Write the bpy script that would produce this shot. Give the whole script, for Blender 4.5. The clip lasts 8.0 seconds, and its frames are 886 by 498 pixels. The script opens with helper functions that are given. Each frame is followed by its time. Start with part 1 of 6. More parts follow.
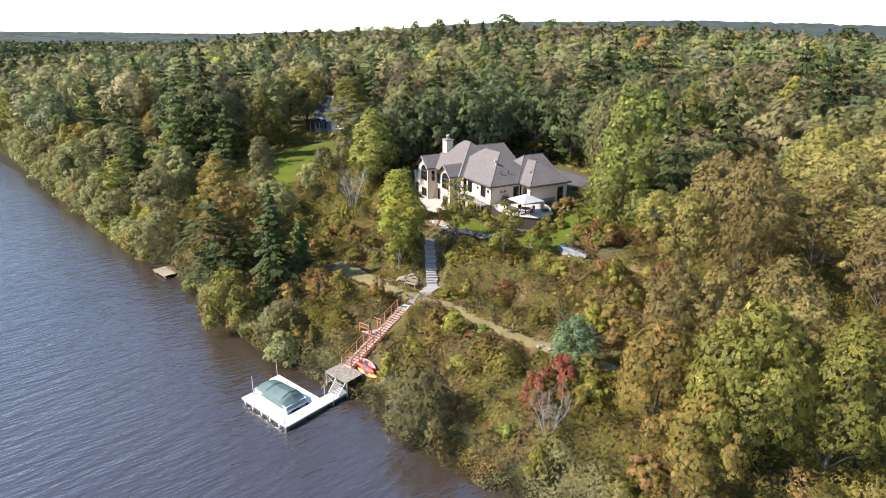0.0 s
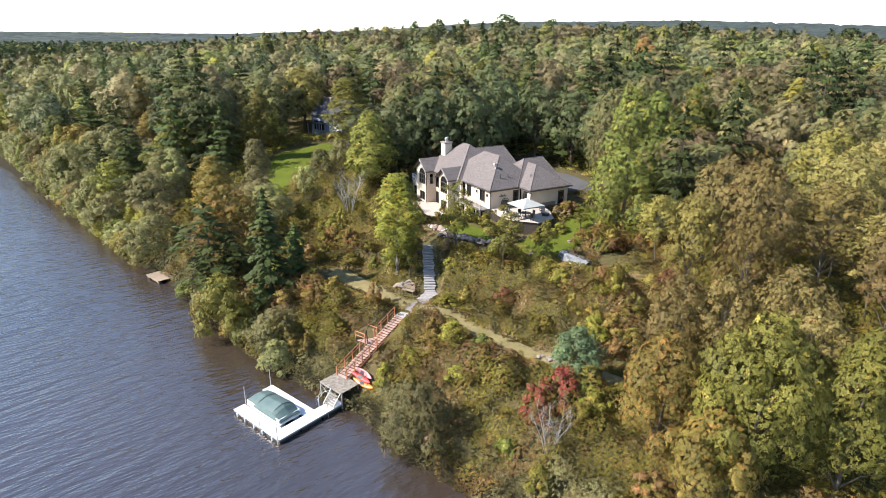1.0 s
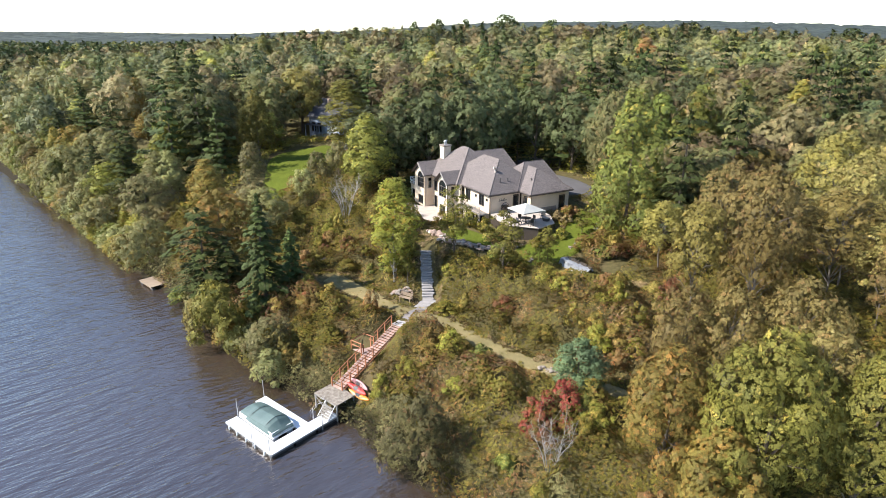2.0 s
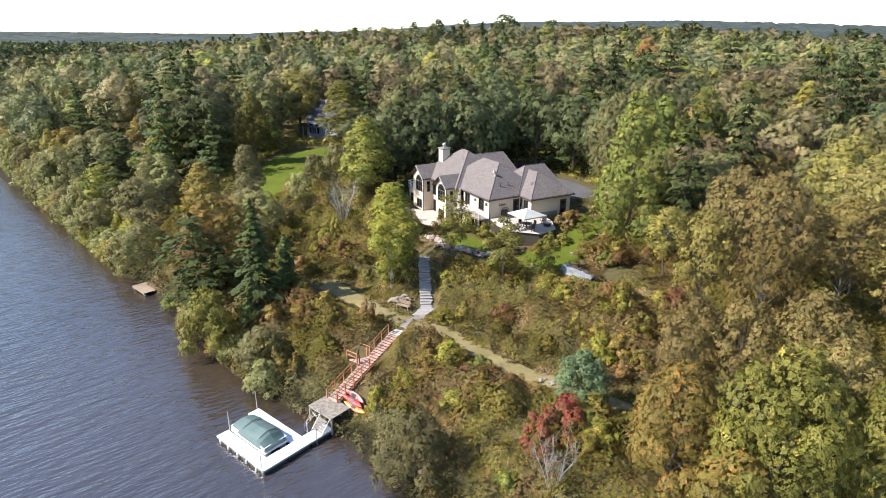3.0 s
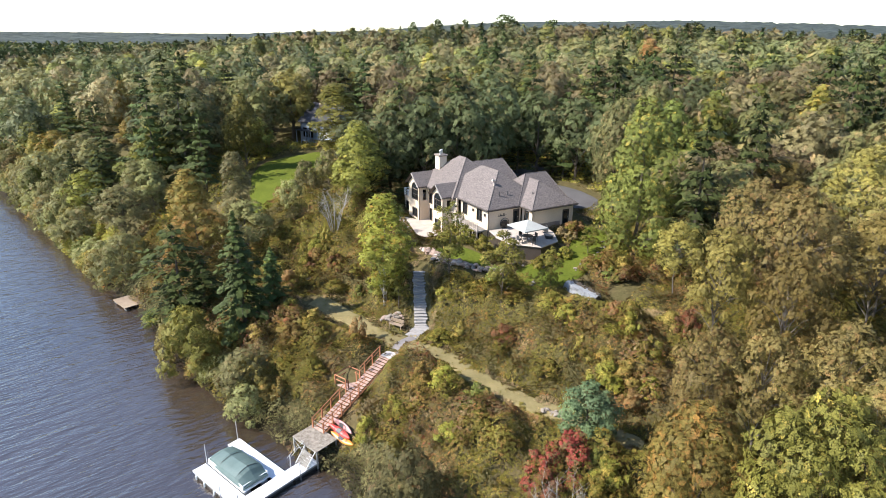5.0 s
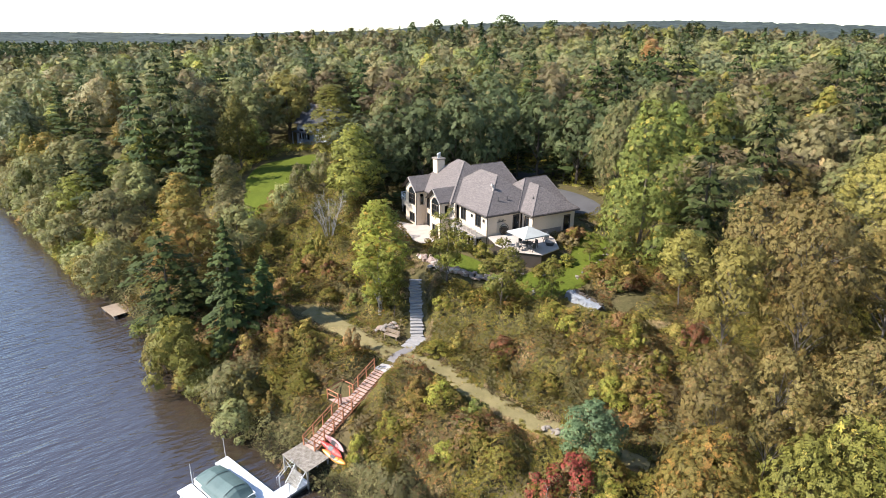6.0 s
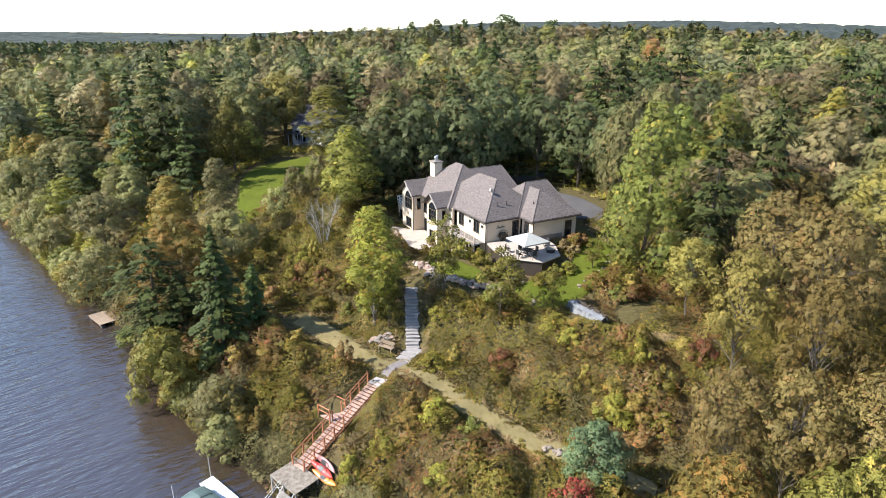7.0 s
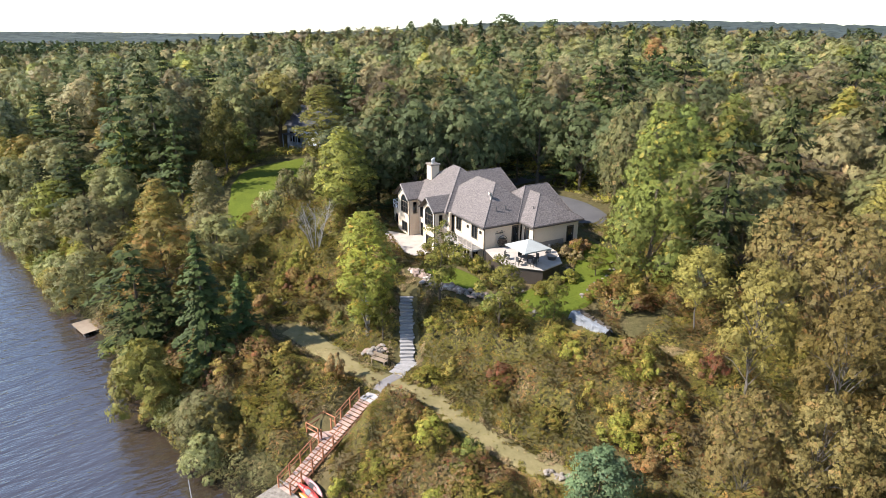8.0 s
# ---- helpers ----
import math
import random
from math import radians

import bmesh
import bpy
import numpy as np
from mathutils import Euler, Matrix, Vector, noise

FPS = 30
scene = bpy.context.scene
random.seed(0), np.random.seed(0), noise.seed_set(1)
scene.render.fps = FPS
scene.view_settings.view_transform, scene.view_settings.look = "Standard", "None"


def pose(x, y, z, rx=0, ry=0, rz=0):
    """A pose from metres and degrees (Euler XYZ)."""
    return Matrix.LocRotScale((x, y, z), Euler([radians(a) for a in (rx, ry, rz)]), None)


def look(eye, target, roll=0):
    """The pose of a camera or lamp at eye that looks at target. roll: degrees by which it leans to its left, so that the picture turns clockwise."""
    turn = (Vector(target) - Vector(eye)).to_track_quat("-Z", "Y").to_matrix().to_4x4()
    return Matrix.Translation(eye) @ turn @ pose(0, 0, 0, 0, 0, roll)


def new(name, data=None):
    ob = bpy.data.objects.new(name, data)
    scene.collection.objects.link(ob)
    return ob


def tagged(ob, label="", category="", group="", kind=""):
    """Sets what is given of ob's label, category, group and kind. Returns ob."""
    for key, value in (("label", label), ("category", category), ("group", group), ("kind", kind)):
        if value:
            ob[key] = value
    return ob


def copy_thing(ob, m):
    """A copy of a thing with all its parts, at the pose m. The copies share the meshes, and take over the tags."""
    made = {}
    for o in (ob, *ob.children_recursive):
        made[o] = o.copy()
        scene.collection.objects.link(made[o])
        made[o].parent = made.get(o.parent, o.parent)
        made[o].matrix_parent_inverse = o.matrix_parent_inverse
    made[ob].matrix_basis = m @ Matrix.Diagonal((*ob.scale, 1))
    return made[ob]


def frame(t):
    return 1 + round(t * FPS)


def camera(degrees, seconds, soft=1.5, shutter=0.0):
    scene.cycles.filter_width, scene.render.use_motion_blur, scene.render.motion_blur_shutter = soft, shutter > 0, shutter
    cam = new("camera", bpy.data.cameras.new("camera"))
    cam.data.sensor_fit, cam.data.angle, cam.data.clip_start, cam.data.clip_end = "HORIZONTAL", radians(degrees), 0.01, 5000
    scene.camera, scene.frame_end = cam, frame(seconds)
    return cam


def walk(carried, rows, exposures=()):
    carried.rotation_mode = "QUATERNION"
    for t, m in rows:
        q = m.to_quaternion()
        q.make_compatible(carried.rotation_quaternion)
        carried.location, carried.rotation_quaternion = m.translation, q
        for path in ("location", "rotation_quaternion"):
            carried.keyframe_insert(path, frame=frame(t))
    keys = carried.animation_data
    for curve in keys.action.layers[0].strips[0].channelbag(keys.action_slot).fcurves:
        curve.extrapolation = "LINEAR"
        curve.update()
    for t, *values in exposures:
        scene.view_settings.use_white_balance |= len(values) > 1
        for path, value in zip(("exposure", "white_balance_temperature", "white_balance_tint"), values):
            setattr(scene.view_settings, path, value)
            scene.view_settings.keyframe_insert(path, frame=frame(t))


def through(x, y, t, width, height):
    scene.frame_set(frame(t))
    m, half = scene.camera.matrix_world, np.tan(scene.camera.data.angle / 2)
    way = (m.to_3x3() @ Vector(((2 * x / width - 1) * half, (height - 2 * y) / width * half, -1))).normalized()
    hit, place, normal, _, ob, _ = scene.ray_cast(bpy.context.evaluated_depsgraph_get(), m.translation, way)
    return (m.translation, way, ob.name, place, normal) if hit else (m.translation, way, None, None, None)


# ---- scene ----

# ================= camera =================
cam = camera(73.0, 8.0, 0.65)
PITCH, ROLL = -19.683, 0.319
ROWS = [
    (0.0, 0.000, 0.150, 32.960),
    (0.5, 0.105, 1.000, 33.000),
    (1.0, 0.212, 1.850, 33.070),
    (1.5, 0.312, 2.700, 33.150),
    (3.0, 0.553, 5.379, 33.338),
    (3.5, 0.644, 6.360, 33.390),
    (4.0, 0.750, 7.410, 33.440),
    (4.5, 0.875, 8.468, 33.477),
    (6.0, 1.293, 11.850, 33.550),
    (6.5, 1.440, 13.000, 33.550),
    (7.0, 1.610, 14.290, 33.500),
    (7.5, 1.790, 15.690, 33.390),
    (8.0, 1.974, 17.098, 33.249),
]


def camera_pose(x, y, z):
    """Camera at (x, y, z) that looks ahead along +y, bowed by PITCH, with a slight lean."""
    return pose(x, y, z) @ pose(0, 0, 0, 90 + PITCH) @ pose(0, 0, 0, 0, 0, ROLL)


walk(cam, [(t, camera_pose(x, y, z)) for t, x, y, z in ROWS])

# ================= sky, sun =================
SUN_EL, SUN_AZ = 41.0, -102.0   # degrees; azimuth clockwise from +y
world = bpy.data.worlds.new("sky")
scene.world = world
world.use_nodes = True
wn = world.node_tree.nodes
sky = wn.new("ShaderNodeTexSky")
sky.sky_type = "NISHITA"
sky.sun_disc = False
sky.sun_elevation = radians(SUN_EL)
sky.sun_rotation = radians(SUN_AZ)
sky.altitude = 300
sky.air_density, sky.dust_density, sky.ozone_density = 1.0, 0.45, 3.0
wn["Background"].inputs["Strength"].default_value = 0.13
world.node_tree.links.new(sky.outputs["Color"], wn["Background"].inputs["Color"])
sun_data = bpy.data.lights.new("sun", "SUN")
sun_data.energy, sun_data.angle, sun_data.color = 4.6, radians(0.6), (1.0, 0.955, 0.90)
sun = new("sun", sun_data)
to_sun = Vector((math.sin(radians(SUN_AZ)) * math.cos(radians(SUN_EL)), math.cos(radians(SUN_AZ)) * math.cos(radians(SUN_EL)), math.sin(radians(SUN_EL))))
sun.matrix_world = look(to_sun * 100, (0, 0, 0))
scene.view_settings.exposure = 1.26


# ================= materials =================
def material(name, rough=0.7, metal=0.0):
    m = bpy.data.materials.new(name)
    m.use_nodes = True
    b = m.node_tree.nodes["Principled BSDF"]
    b.inputs["Roughness"].default_value = rough
    b.inputs["Metallic"].default_value = metal
    return m, m.node_tree.nodes, m.node_tree.links, b


def noise_ramp(n, l, coord, scale, stops, detail=4.0, rough=0.6):
    """A noise of that scale, its value turned into colours."""
    t = n.new("ShaderNodeTexNoise")
    t.inputs["Scale"].default_value, t.inputs["Detail"].default_value, t.inputs["Roughness"].default_value = scale, detail, rough
    l.new(coord, t.inputs["Vector"])
    r = n.new("ShaderNodeValToRGB")
    l.new(t.outputs["Fac"], r.inputs["Fac"])
    e = r.color_ramp.elements
    while len(e) < len(stops):
        e.new(0.5)
    for k, (p, c) in zip(e, stops):
        k.position, k.color = p, (*c, 1)
    return t, r


def mixed(n, l, a, b, fac, blend="MIX"):
    m = n.new("ShaderNodeMix")
    m.data_type, m.blend_type = "RGBA", blend
    for s, v in ((m.inputs[0], fac), (m.inputs[6], a), (m.inputs[7], b)):
        if isinstance(v, (int, float)):
            s.default_value = v
        elif isinstance(v, tuple):
            s.default_value = (*v, 1)
        else:
            l.new(v, s)
    return m.outputs[2]


def bumped(n, l, b, height, strength, distance):
    u = n.new("ShaderNodeBump")
    u.inputs["Strength"].default_value, u.inputs["Distance"].default_value = strength, distance
    l.new(height, u.inputs["Height"])
    l.new(u.outputs["Normal"], b.inputs["Normal"])


def rough_surface(name, dark, light, scale, rough=0.8, bump=0.02, fine=12.0, metal=0.0):
    """Two-scale mottled surface: stains at `scale`, grain at `fine` times that."""
    m, n, l, b = material(name, rough, metal)
    if rough >= 0.85:
        b.inputs["Specular IOR Level"].default_value = 0.15
    c = n.new("ShaderNodeTexCoord").outputs["Object"]
    t1, r1 = noise_ramp(n, l, c, scale, ((0.3, dark), (0.7, light)))
    mid = tuple((x + y) / 2 for x, y in zip(dark, light))
    t2, r2 = noise_ramp(n, l, c, scale * fine, ((0.25, tuple(x * 0.7 for x in mid)), (0.75, tuple(min(1, x * 1.25) for x in mid))))
    l.new(mixed(n, l, r1.outputs["Color"], r2.outputs["Color"], 0.4), b.inputs["Base Color"])
    if bump:
        bumped(n, l, b, t2.outputs["Fac"], 0.6, bump)
    return m


def leaf_material(name, dark, light, warm, share=0.12, through=0.18, gloss=0.10, grain=13.0, holes=0.54, patch_size=0.35, lo=0.72, hi=1.22):
    """Foliage: shade varies from leaf to leaf and from plant to plant; `warm` is the turning colour of a share of the leaves."""
    m, n, l, b = material(name, 0.55)
    b.inputs["Specular IOR Level"].default_value = gloss
    geo = n.new("ShaderNodeNewGeometry").outputs["Random Per Island"]
    obj = n.new("ShaderNodeObjectInfo").outputs["Random"]
    calm = n.new("ShaderNodeMapRange")
    calm.inputs["To Min"].default_value, calm.inputs["To Max"].default_value = 0.24, 0.76
    l.new(geo, calm.inputs["Value"])
    col = mixed(n, l, dark, light, calm.outputs["Result"])
    flip = n.new("ShaderNodeMath")
    flip.operation = "MULTIPLY"
    flip.inputs[1].default_value = 7.31
    l.new(geo, flip.inputs[0])
    fr = n.new("ShaderNodeMath")
    fr.operation = "FRACT"
    l.new(flip.outputs[0], fr.inputs[0])
    pick = n.new("ShaderNodeMath")
    pick.operation = "LESS_THAN"
    pick.inputs[1].default_value = share
    l.new(fr.outputs[0], pick.inputs[0])
    col = mixed(n, l, col, warm, pick.outputs[0])
    c = n.new("ShaderNodeTexCoord").outputs["Object"]
    _, patch = noise_ramp(n, l, c, patch_size, ((0.37, (lo, lo, lo * 1.06)), (0.63, (hi, hi * 0.985, hi * 0.9))), 2.0)
    col = mixed(n, l, col, patch.outputs["Color"], 0.8, "MULTIPLY")
    vor = n.new("ShaderNodeTexVoronoi")
    vor.inputs["Scale"].default_value = grain
    l.new(c, vor.inputs["Vector"])
    cell = n.new("ShaderNodeSeparateColor")
    l.new(vor.outputs["Color"], cell.inputs[0])
    shade = n.new("ShaderNodeMapRange")
    shade.inputs["To Min"].default_value, shade.inputs["To Max"].default_value = 0.70, 1.30
    l.new(cell.outputs[0], shade.inputs["Value"])
    col = mixed(n, l, col, shade.outputs["Result"], 1.0, "MULTIPLY")
    hsv = n.new("ShaderNodeHueSaturation")
    for key, lo, hi in (("Hue", 0.474, 0.508), ("Value", 0.62, 1.26)):
        rg = n.new("ShaderNodeMapRange")
        rg.inputs["To Min"].default_value, rg.inputs["To Max"].default_value = lo, hi
        l.new(obj, rg.inputs["Value"])
        l.new(rg.outputs["Result"], hsv.inputs[key])
    l.new(col, hsv.inputs["Color"])
    l.new(hsv.outputs["Color"], b.inputs["Base Color"])
    tr = n.new("ShaderNodeBsdfTranslucent")
    l.new(hsv.outputs["Color"], tr.inputs["Color"])
    mx = n.new("ShaderNodeMixShader")
    mx.inputs["Fac"].default_value = through
    out = n["Material Output"]
    l.new(b.outputs[0], mx.inputs[1])
    l.new(tr.outputs[0], mx.inputs[2])
    solid = n.new("ShaderNodeMath")
    solid.operation = "LESS_THAN"
    solid.inputs[1].default_value = holes
    l.new(vor.outputs["Distance"], solid.inputs[0])
    clear = n.new("ShaderNodeBsdfTransparent")
    cut = n.new("ShaderNodeMixShader")
    l.new(solid.outputs[0], cut.inputs["Fac"])
    l.new(clear.outputs[0], cut.inputs[1])
    l.new(mx.outputs[0], cut.inputs[2])
    l.new(cut.outputs[0], out.inputs["Surface"])
    return m


LEAF = {
    "oak": leaf_material("oak_leaves", (0.126, 0.106, 0.028), (0.256, 0.212, 0.060), (0.28, 0.21, 0.055), 0.06),
    "oak_brown": leaf_material("browning_oak_leaves", (0.134, 0.112, 0.036), (0.272, 0.226, 0.076), (0.25, 0.17, 0.06), 0.12),
    "forest_oak": leaf_material("dull_oak_leaves", (0.096, 0.098, 0.036), (0.204, 0.196, 0.076), (0.26, 0.19, 0.08), 0.08),
    "forest_brown": leaf_material("dull_brown_oak_leaves", (0.124, 0.104, 0.050), (0.236, 0.194, 0.096), (0.26, 0.18, 0.09), 0.10),
    "dark_oak": leaf_material("deep_green_oak_leaves", (0.058, 0.074, 0.032), (0.132, 0.152, 0.066), (0.20, 0.16, 0.07), 0.05),
    "maple": leaf_material("maple_leaves", (0.090, 0.108, 0.024), (0.192, 0.210, 0.052), (0.31, 0.25, 0.05), 0.08),
    "yellow": leaf_material("yellowing_leaves", (0.150, 0.136, 0.030), (0.275, 0.236, 0.060), (0.34, 0.22, 0.05), 0.2),
    "orange": leaf_material("orange_leaves", (0.22, 0.145, 0.055), (0.36, 0.22, 0.085), (0.33, 0.15, 0.06), 0.3),
    "red": leaf_material("red_leaves", (0.17, 0.045, 0.030), (0.34, 0.085, 0.055), (0.17, 0.12, 0.05), 0.3),
    "willow": leaf_material("willow_leaves", (0.164, 0.170, 0.064), (0.305, 0.300, 0.122), (0.30, 0.25, 0.10), 0.10, 0.30),
    "pine": leaf_material("pine_needles", (0.028, 0.041, 0.014), (0.080, 0.102, 0.034), (0.08, 0.08, 0.03), 0.04, 0.12, 0.06, 16.0, 0.74),
    "spruce": leaf_material("spruce_needles", (0.036, 0.056, 0.018), (0.108, 0.144, 0.048), (0.09, 0.09, 0.03), 0.03, 0.12, 0.06, 16.0, 0.74),
    "blue_spruce": leaf_material("blue_green_pine_needles", (0.066, 0.104, 0.048), (0.150, 0.200, 0.096), (0.15, 0.17, 0.08), 0.04, 0.2, 0.1, 16.0, 0.72),
    "brush": leaf_material("brush_leaves", (0.132, 0.102, 0.026), (0.272, 0.212, 0.056), (0.32, 0.20, 0.06), 0.15),
    "brush_green": leaf_material("green_brush_leaves", (0.112, 0.114, 0.020), (0.262, 0.246, 0.046), (0.30, 0.23, 0.05), 0.15),
    "brush_rust": leaf_material("rusty_brush_leaves", (0.150, 0.094, 0.038), (0.280, 0.178, 0.074), (0.29, 0.13, 0.05), 0.2),
    "dry": leaf_material("dry_grass", (0.24, 0.185, 0.085), (0.40, 0.32, 0.15), (0.26, 0.22, 0.08), 0.2),
    "turning": leaf_material("turning_leaves", (0.150, 0.168, 0.028), (0.300, 0.310, 0.055), (0.36, 0.24, 0.04), 0.08),
    "bright": leaf_material("light_green_leaves", (0.106, 0.110, 0.022), (0.220, 0.210, 0.046), (0.30, 0.25, 0.05), 0.05),
    "scrub": leaf_material("sparse_scrub_leaves", (0.190, 0.132, 0.062), (0.335, 0.240, 0.112), (0.28, 0.22, 0.06), 0.2),
}
WOODS = {
    "oak_green": ((0.094, 0.104, 0.040), (0.198, 0.206, 0.086), (0.24, 0.20, 0.07), 0.05),
    "oak_olive": ((0.126, 0.118, 0.050), (0.246, 0.224, 0.098), (0.26, 0.19, 0.08), 0.08),
    "oak_dark": ((0.072, 0.080, 0.040), (0.152, 0.158, 0.080), (0.20, 0.16, 0.07), 0.05),
    "oak_brown": ((0.142, 0.120, 0.056), (0.262, 0.216, 0.106), (0.26, 0.18, 0.09), 0.10),
    "maple": ((0.126, 0.136, 0.038), (0.250, 0.250, 0.074), (0.28, 0.24, 0.06), 0.06),
    "yellow": ((0.178, 0.176, 0.038), (0.320, 0.296, 0.078), (0.32, 0.25, 0.06), 0.1),
    "pine": ((0.028, 0.042, 0.016), (0.076, 0.098, 0.036), (0.08, 0.08, 0.03), 0.04, 0.12, 0.06),
}
WOOD_LEAF = {k: leaf_material("woodland_" + k, *v, grain=5.5, holes=0.56, patch_size=0.14, lo=0.76, hi=1.20) for k, v in WOODS.items()}
FAR_LEAF = {k: leaf_material("far_" + k, *v, grain=3.2, holes=0.60, patch_size=0.10, lo=0.80, hi=1.16) for k, v in WOODS.items()}
BARK = rough_surface("bark", (0.07, 0.055, 0.04), (0.16, 0.13, 0.10), 3.0, 0.9, 0.03)
PALE_BARK = rough_surface("pale_bark", (0.20, 0.18, 0.15), (0.36, 0.33, 0.29), 3.0, 0.9, 0.02)
DULL_BARK = rough_surface("grey_brown_bark", (0.085, 0.072, 0.058), (0.17, 0.145, 0.122), 3.0, 0.9, 0.02)
GREY_TWIG = rough_surface("grey_twigs", (0.20, 0.18, 0.16), (0.34, 0.32, 0.29), 2.0, 0.9, 0.0)
STUCCO = rough_surface("cream_stucco", (0.58, 0.47, 0.345), (0.68, 0.56, 0.425), 0.5, 0.85, 0.01, 30)
TRIM = rough_surface("dark_brown_trim", (0.035, 0.026, 0.020), (0.06, 0.045, 0.035), 1.5, 0.5, 0.0)
STONE = rough_surface("grey_stone", (0.18, 0.150, 0.122), (0.35, 0.30, 0.25), 1.2, 0.9, 0.03)
STONE_RED = rough_surface("reddish_stone", (0.24, 0.165, 0.13), (0.40, 0.30, 0.24), 1.2, 0.9, 0.03)
PAVING = rough_surface("pale_paving", (0.34, 0.285, 0.24), (0.50, 0.43, 0.37), 0.8, 0.85, 0.01)
SLAB = rough_surface("pale_concrete", (0.34, 0.31, 0.295), (0.46, 0.43, 0.415), 0.8, 0.85, 0.01)
ASPHALT = rough_surface("asphalt", (0.075, 0.071, 0.072), (0.115, 0.109, 0.110), 0.4, 0.9, 0.01)
WHITE_DECK = rough_surface("white_dock_boards", (0.66, 0.66, 0.67), (0.76, 0.76, 0.77), 0.7, 0.6, 0.0)
RED_WOOD = rough_surface("red_stained_wood", (0.24, 0.088, 0.040), (0.46, 0.19, 0.09), 1.2, 0.8, 0.01)
TREAD_WOOD = rough_surface("worn_pink_treads", (0.33, 0.20, 0.155), (0.50, 0.36, 0.30), 1.5, 0.8, 0.01)
GREY_WOOD = rough_surface("weathered_grey_wood", (0.12, 0.11, 0.095), (0.42, 0.39, 0.35), 1.6, 0.9, 0.01)
TAN_WOOD = rough_surface("weathered_tan_wood", (0.20, 0.145, 0.10), (0.33, 0.26, 0.19), 0.9, 0.9, 0.01)
STEEL = rough_surface("galvanised_steel", (0.42, 0.42, 0.43), (0.6, 0.6, 0.6), 1.5, 0.4, 0.0, 12, 0.6)
CANVAS = rough_surface("teal_canvas", (0.058, 0.096, 0.088), (0.106, 0.150, 0.140), 0.7, 0.6, 0.02)
CREAM_CLOTH = rough_surface("cream_cloth", (0.30, 0.30, 0.28), (0.40, 0.40, 0.37), 0.9, 0.85, 0.0)
BLUE_GREY = rough_surface("blue_grey_siding", (0.17, 0.20, 0.25), (0.25, 0.29, 0.35), 0.8, 0.8, 0.0)
WHITE_PAINT = rough_surface("white_paint", (0.72, 0.72, 0.70), (0.82, 0.82, 0.80), 0.8, 0.6, 0.0)
DARK_METAL = rough_surface("dark_metal", (0.03, 0.03, 0.032), (0.06, 0.06, 0.06), 2.0, 0.5, 0.0)
KAYAK_RED = rough_surface("red_plastic", (0.50, 0.035, 0.03), (0.62, 0.07, 0.05), 0.8, 0.35, 0.0)
KAYAK_ORANGE = rough_surface("orange_plastic", (0.58, 0.16, 0.03), (0.72, 0.30, 0.05), 0.8, 0.35, 0.0)
GREY_SHINGLE = rough_surface("grey_shed_shingles", (0.045, 0.045, 0.050), (0.080, 0.080, 0.088), 1.0, 0.9, 0.02)


def glass_material():
    m, n, l, b = material("window_glass", 0.06)
    b.inputs["Base Color"].default_value = (0.015, 0.018, 0.02, 1)
    b.inputs["Specular IOR Level"].default_value = 0.6
    return m


GLASS = glass_material()


def shingle_material():
    m, n, l, b = material("roof_shingles", 0.9)
    c = n.new("ShaderNodeTexCoord").outputs["Object"]
    t1, r1 = noise_ramp(n, l, c, 0.5, ((0.3, (0.092, 0.074, 0.067)), (0.7, (0.148, 0.121, 0.110))))
    t2, r2 = noise_ramp(n, l, c, 6.0, ((0.3, (0.030, 0.025, 0.023)), (0.7, (0.250, 0.210, 0.194))), 3.0)
    w = n.new("ShaderNodeTexWave")
    w.wave_type, w.bands_direction, w.wave_profile = "BANDS", "Z", "SAW"
    w.inputs["Scale"].default_value, w.inputs["Distortion"].default_value, w.inputs["Detail"].default_value = 1.9, 0.6, 1.0
    l.new(c, w.inputs["Vector"])
    col = mixed(n, l, r1.outputs["Color"], r2.outputs["Color"], 0.6)
    l.new(col, b.inputs["Base Color"])
    bumped(n, l, b, w.outputs["Fac"], 0.5, 0.04)
    return m


SHINGLE = shingle_material()


def water_material():
    m, n, l, b = material("river_water", 0.16)
    b.inputs["IOR"].default_value = 2.3
    c = n.new("ShaderNodeTexCoord").outputs["Object"]
    _, r = noise_ramp(n, l, c, 0.02, ((0.3, (0.032, 0.022, 0.015)), (0.7, (0.048, 0.034, 0.025))), 2.0)
    l.new(r.outputs["Color"], b.inputs["Base Color"])
    heights = []
    for turned, stretch, scale, detail in ((44, (2.6, 0.7, 1), 0.5, 2.5), (33, (1.7, 0.55, 1), 1.3, 2.5)):
        mp = n.new("ShaderNodeMapping")
        mp.vector_type = "TEXTURE"
        mp.inputs["Rotation"].default_value = (0, 0, radians(turned))
        mp.inputs["Scale"].default_value = stretch
        l.new(c, mp.inputs["Vector"])
        heights.append(noise_ramp(n, l, mp.outputs["Vector"], scale, ((0, (0, 0, 0)), (1, (1, 1, 1))), detail, 0.5)[0])
    ad = n.new("ShaderNodeMath")
    ad.operation = "MULTIPLY_ADD"
    ad.inputs[1].default_value = 0.5
    l.new(heights[1].outputs["Fac"], ad.inputs[0])
    l.new(heights[0].outputs["Fac"], ad.inputs[2])
    bumped(n, l, b, ad.outputs[0], 1.0, 0.23)
    return m


WATER = water_material()


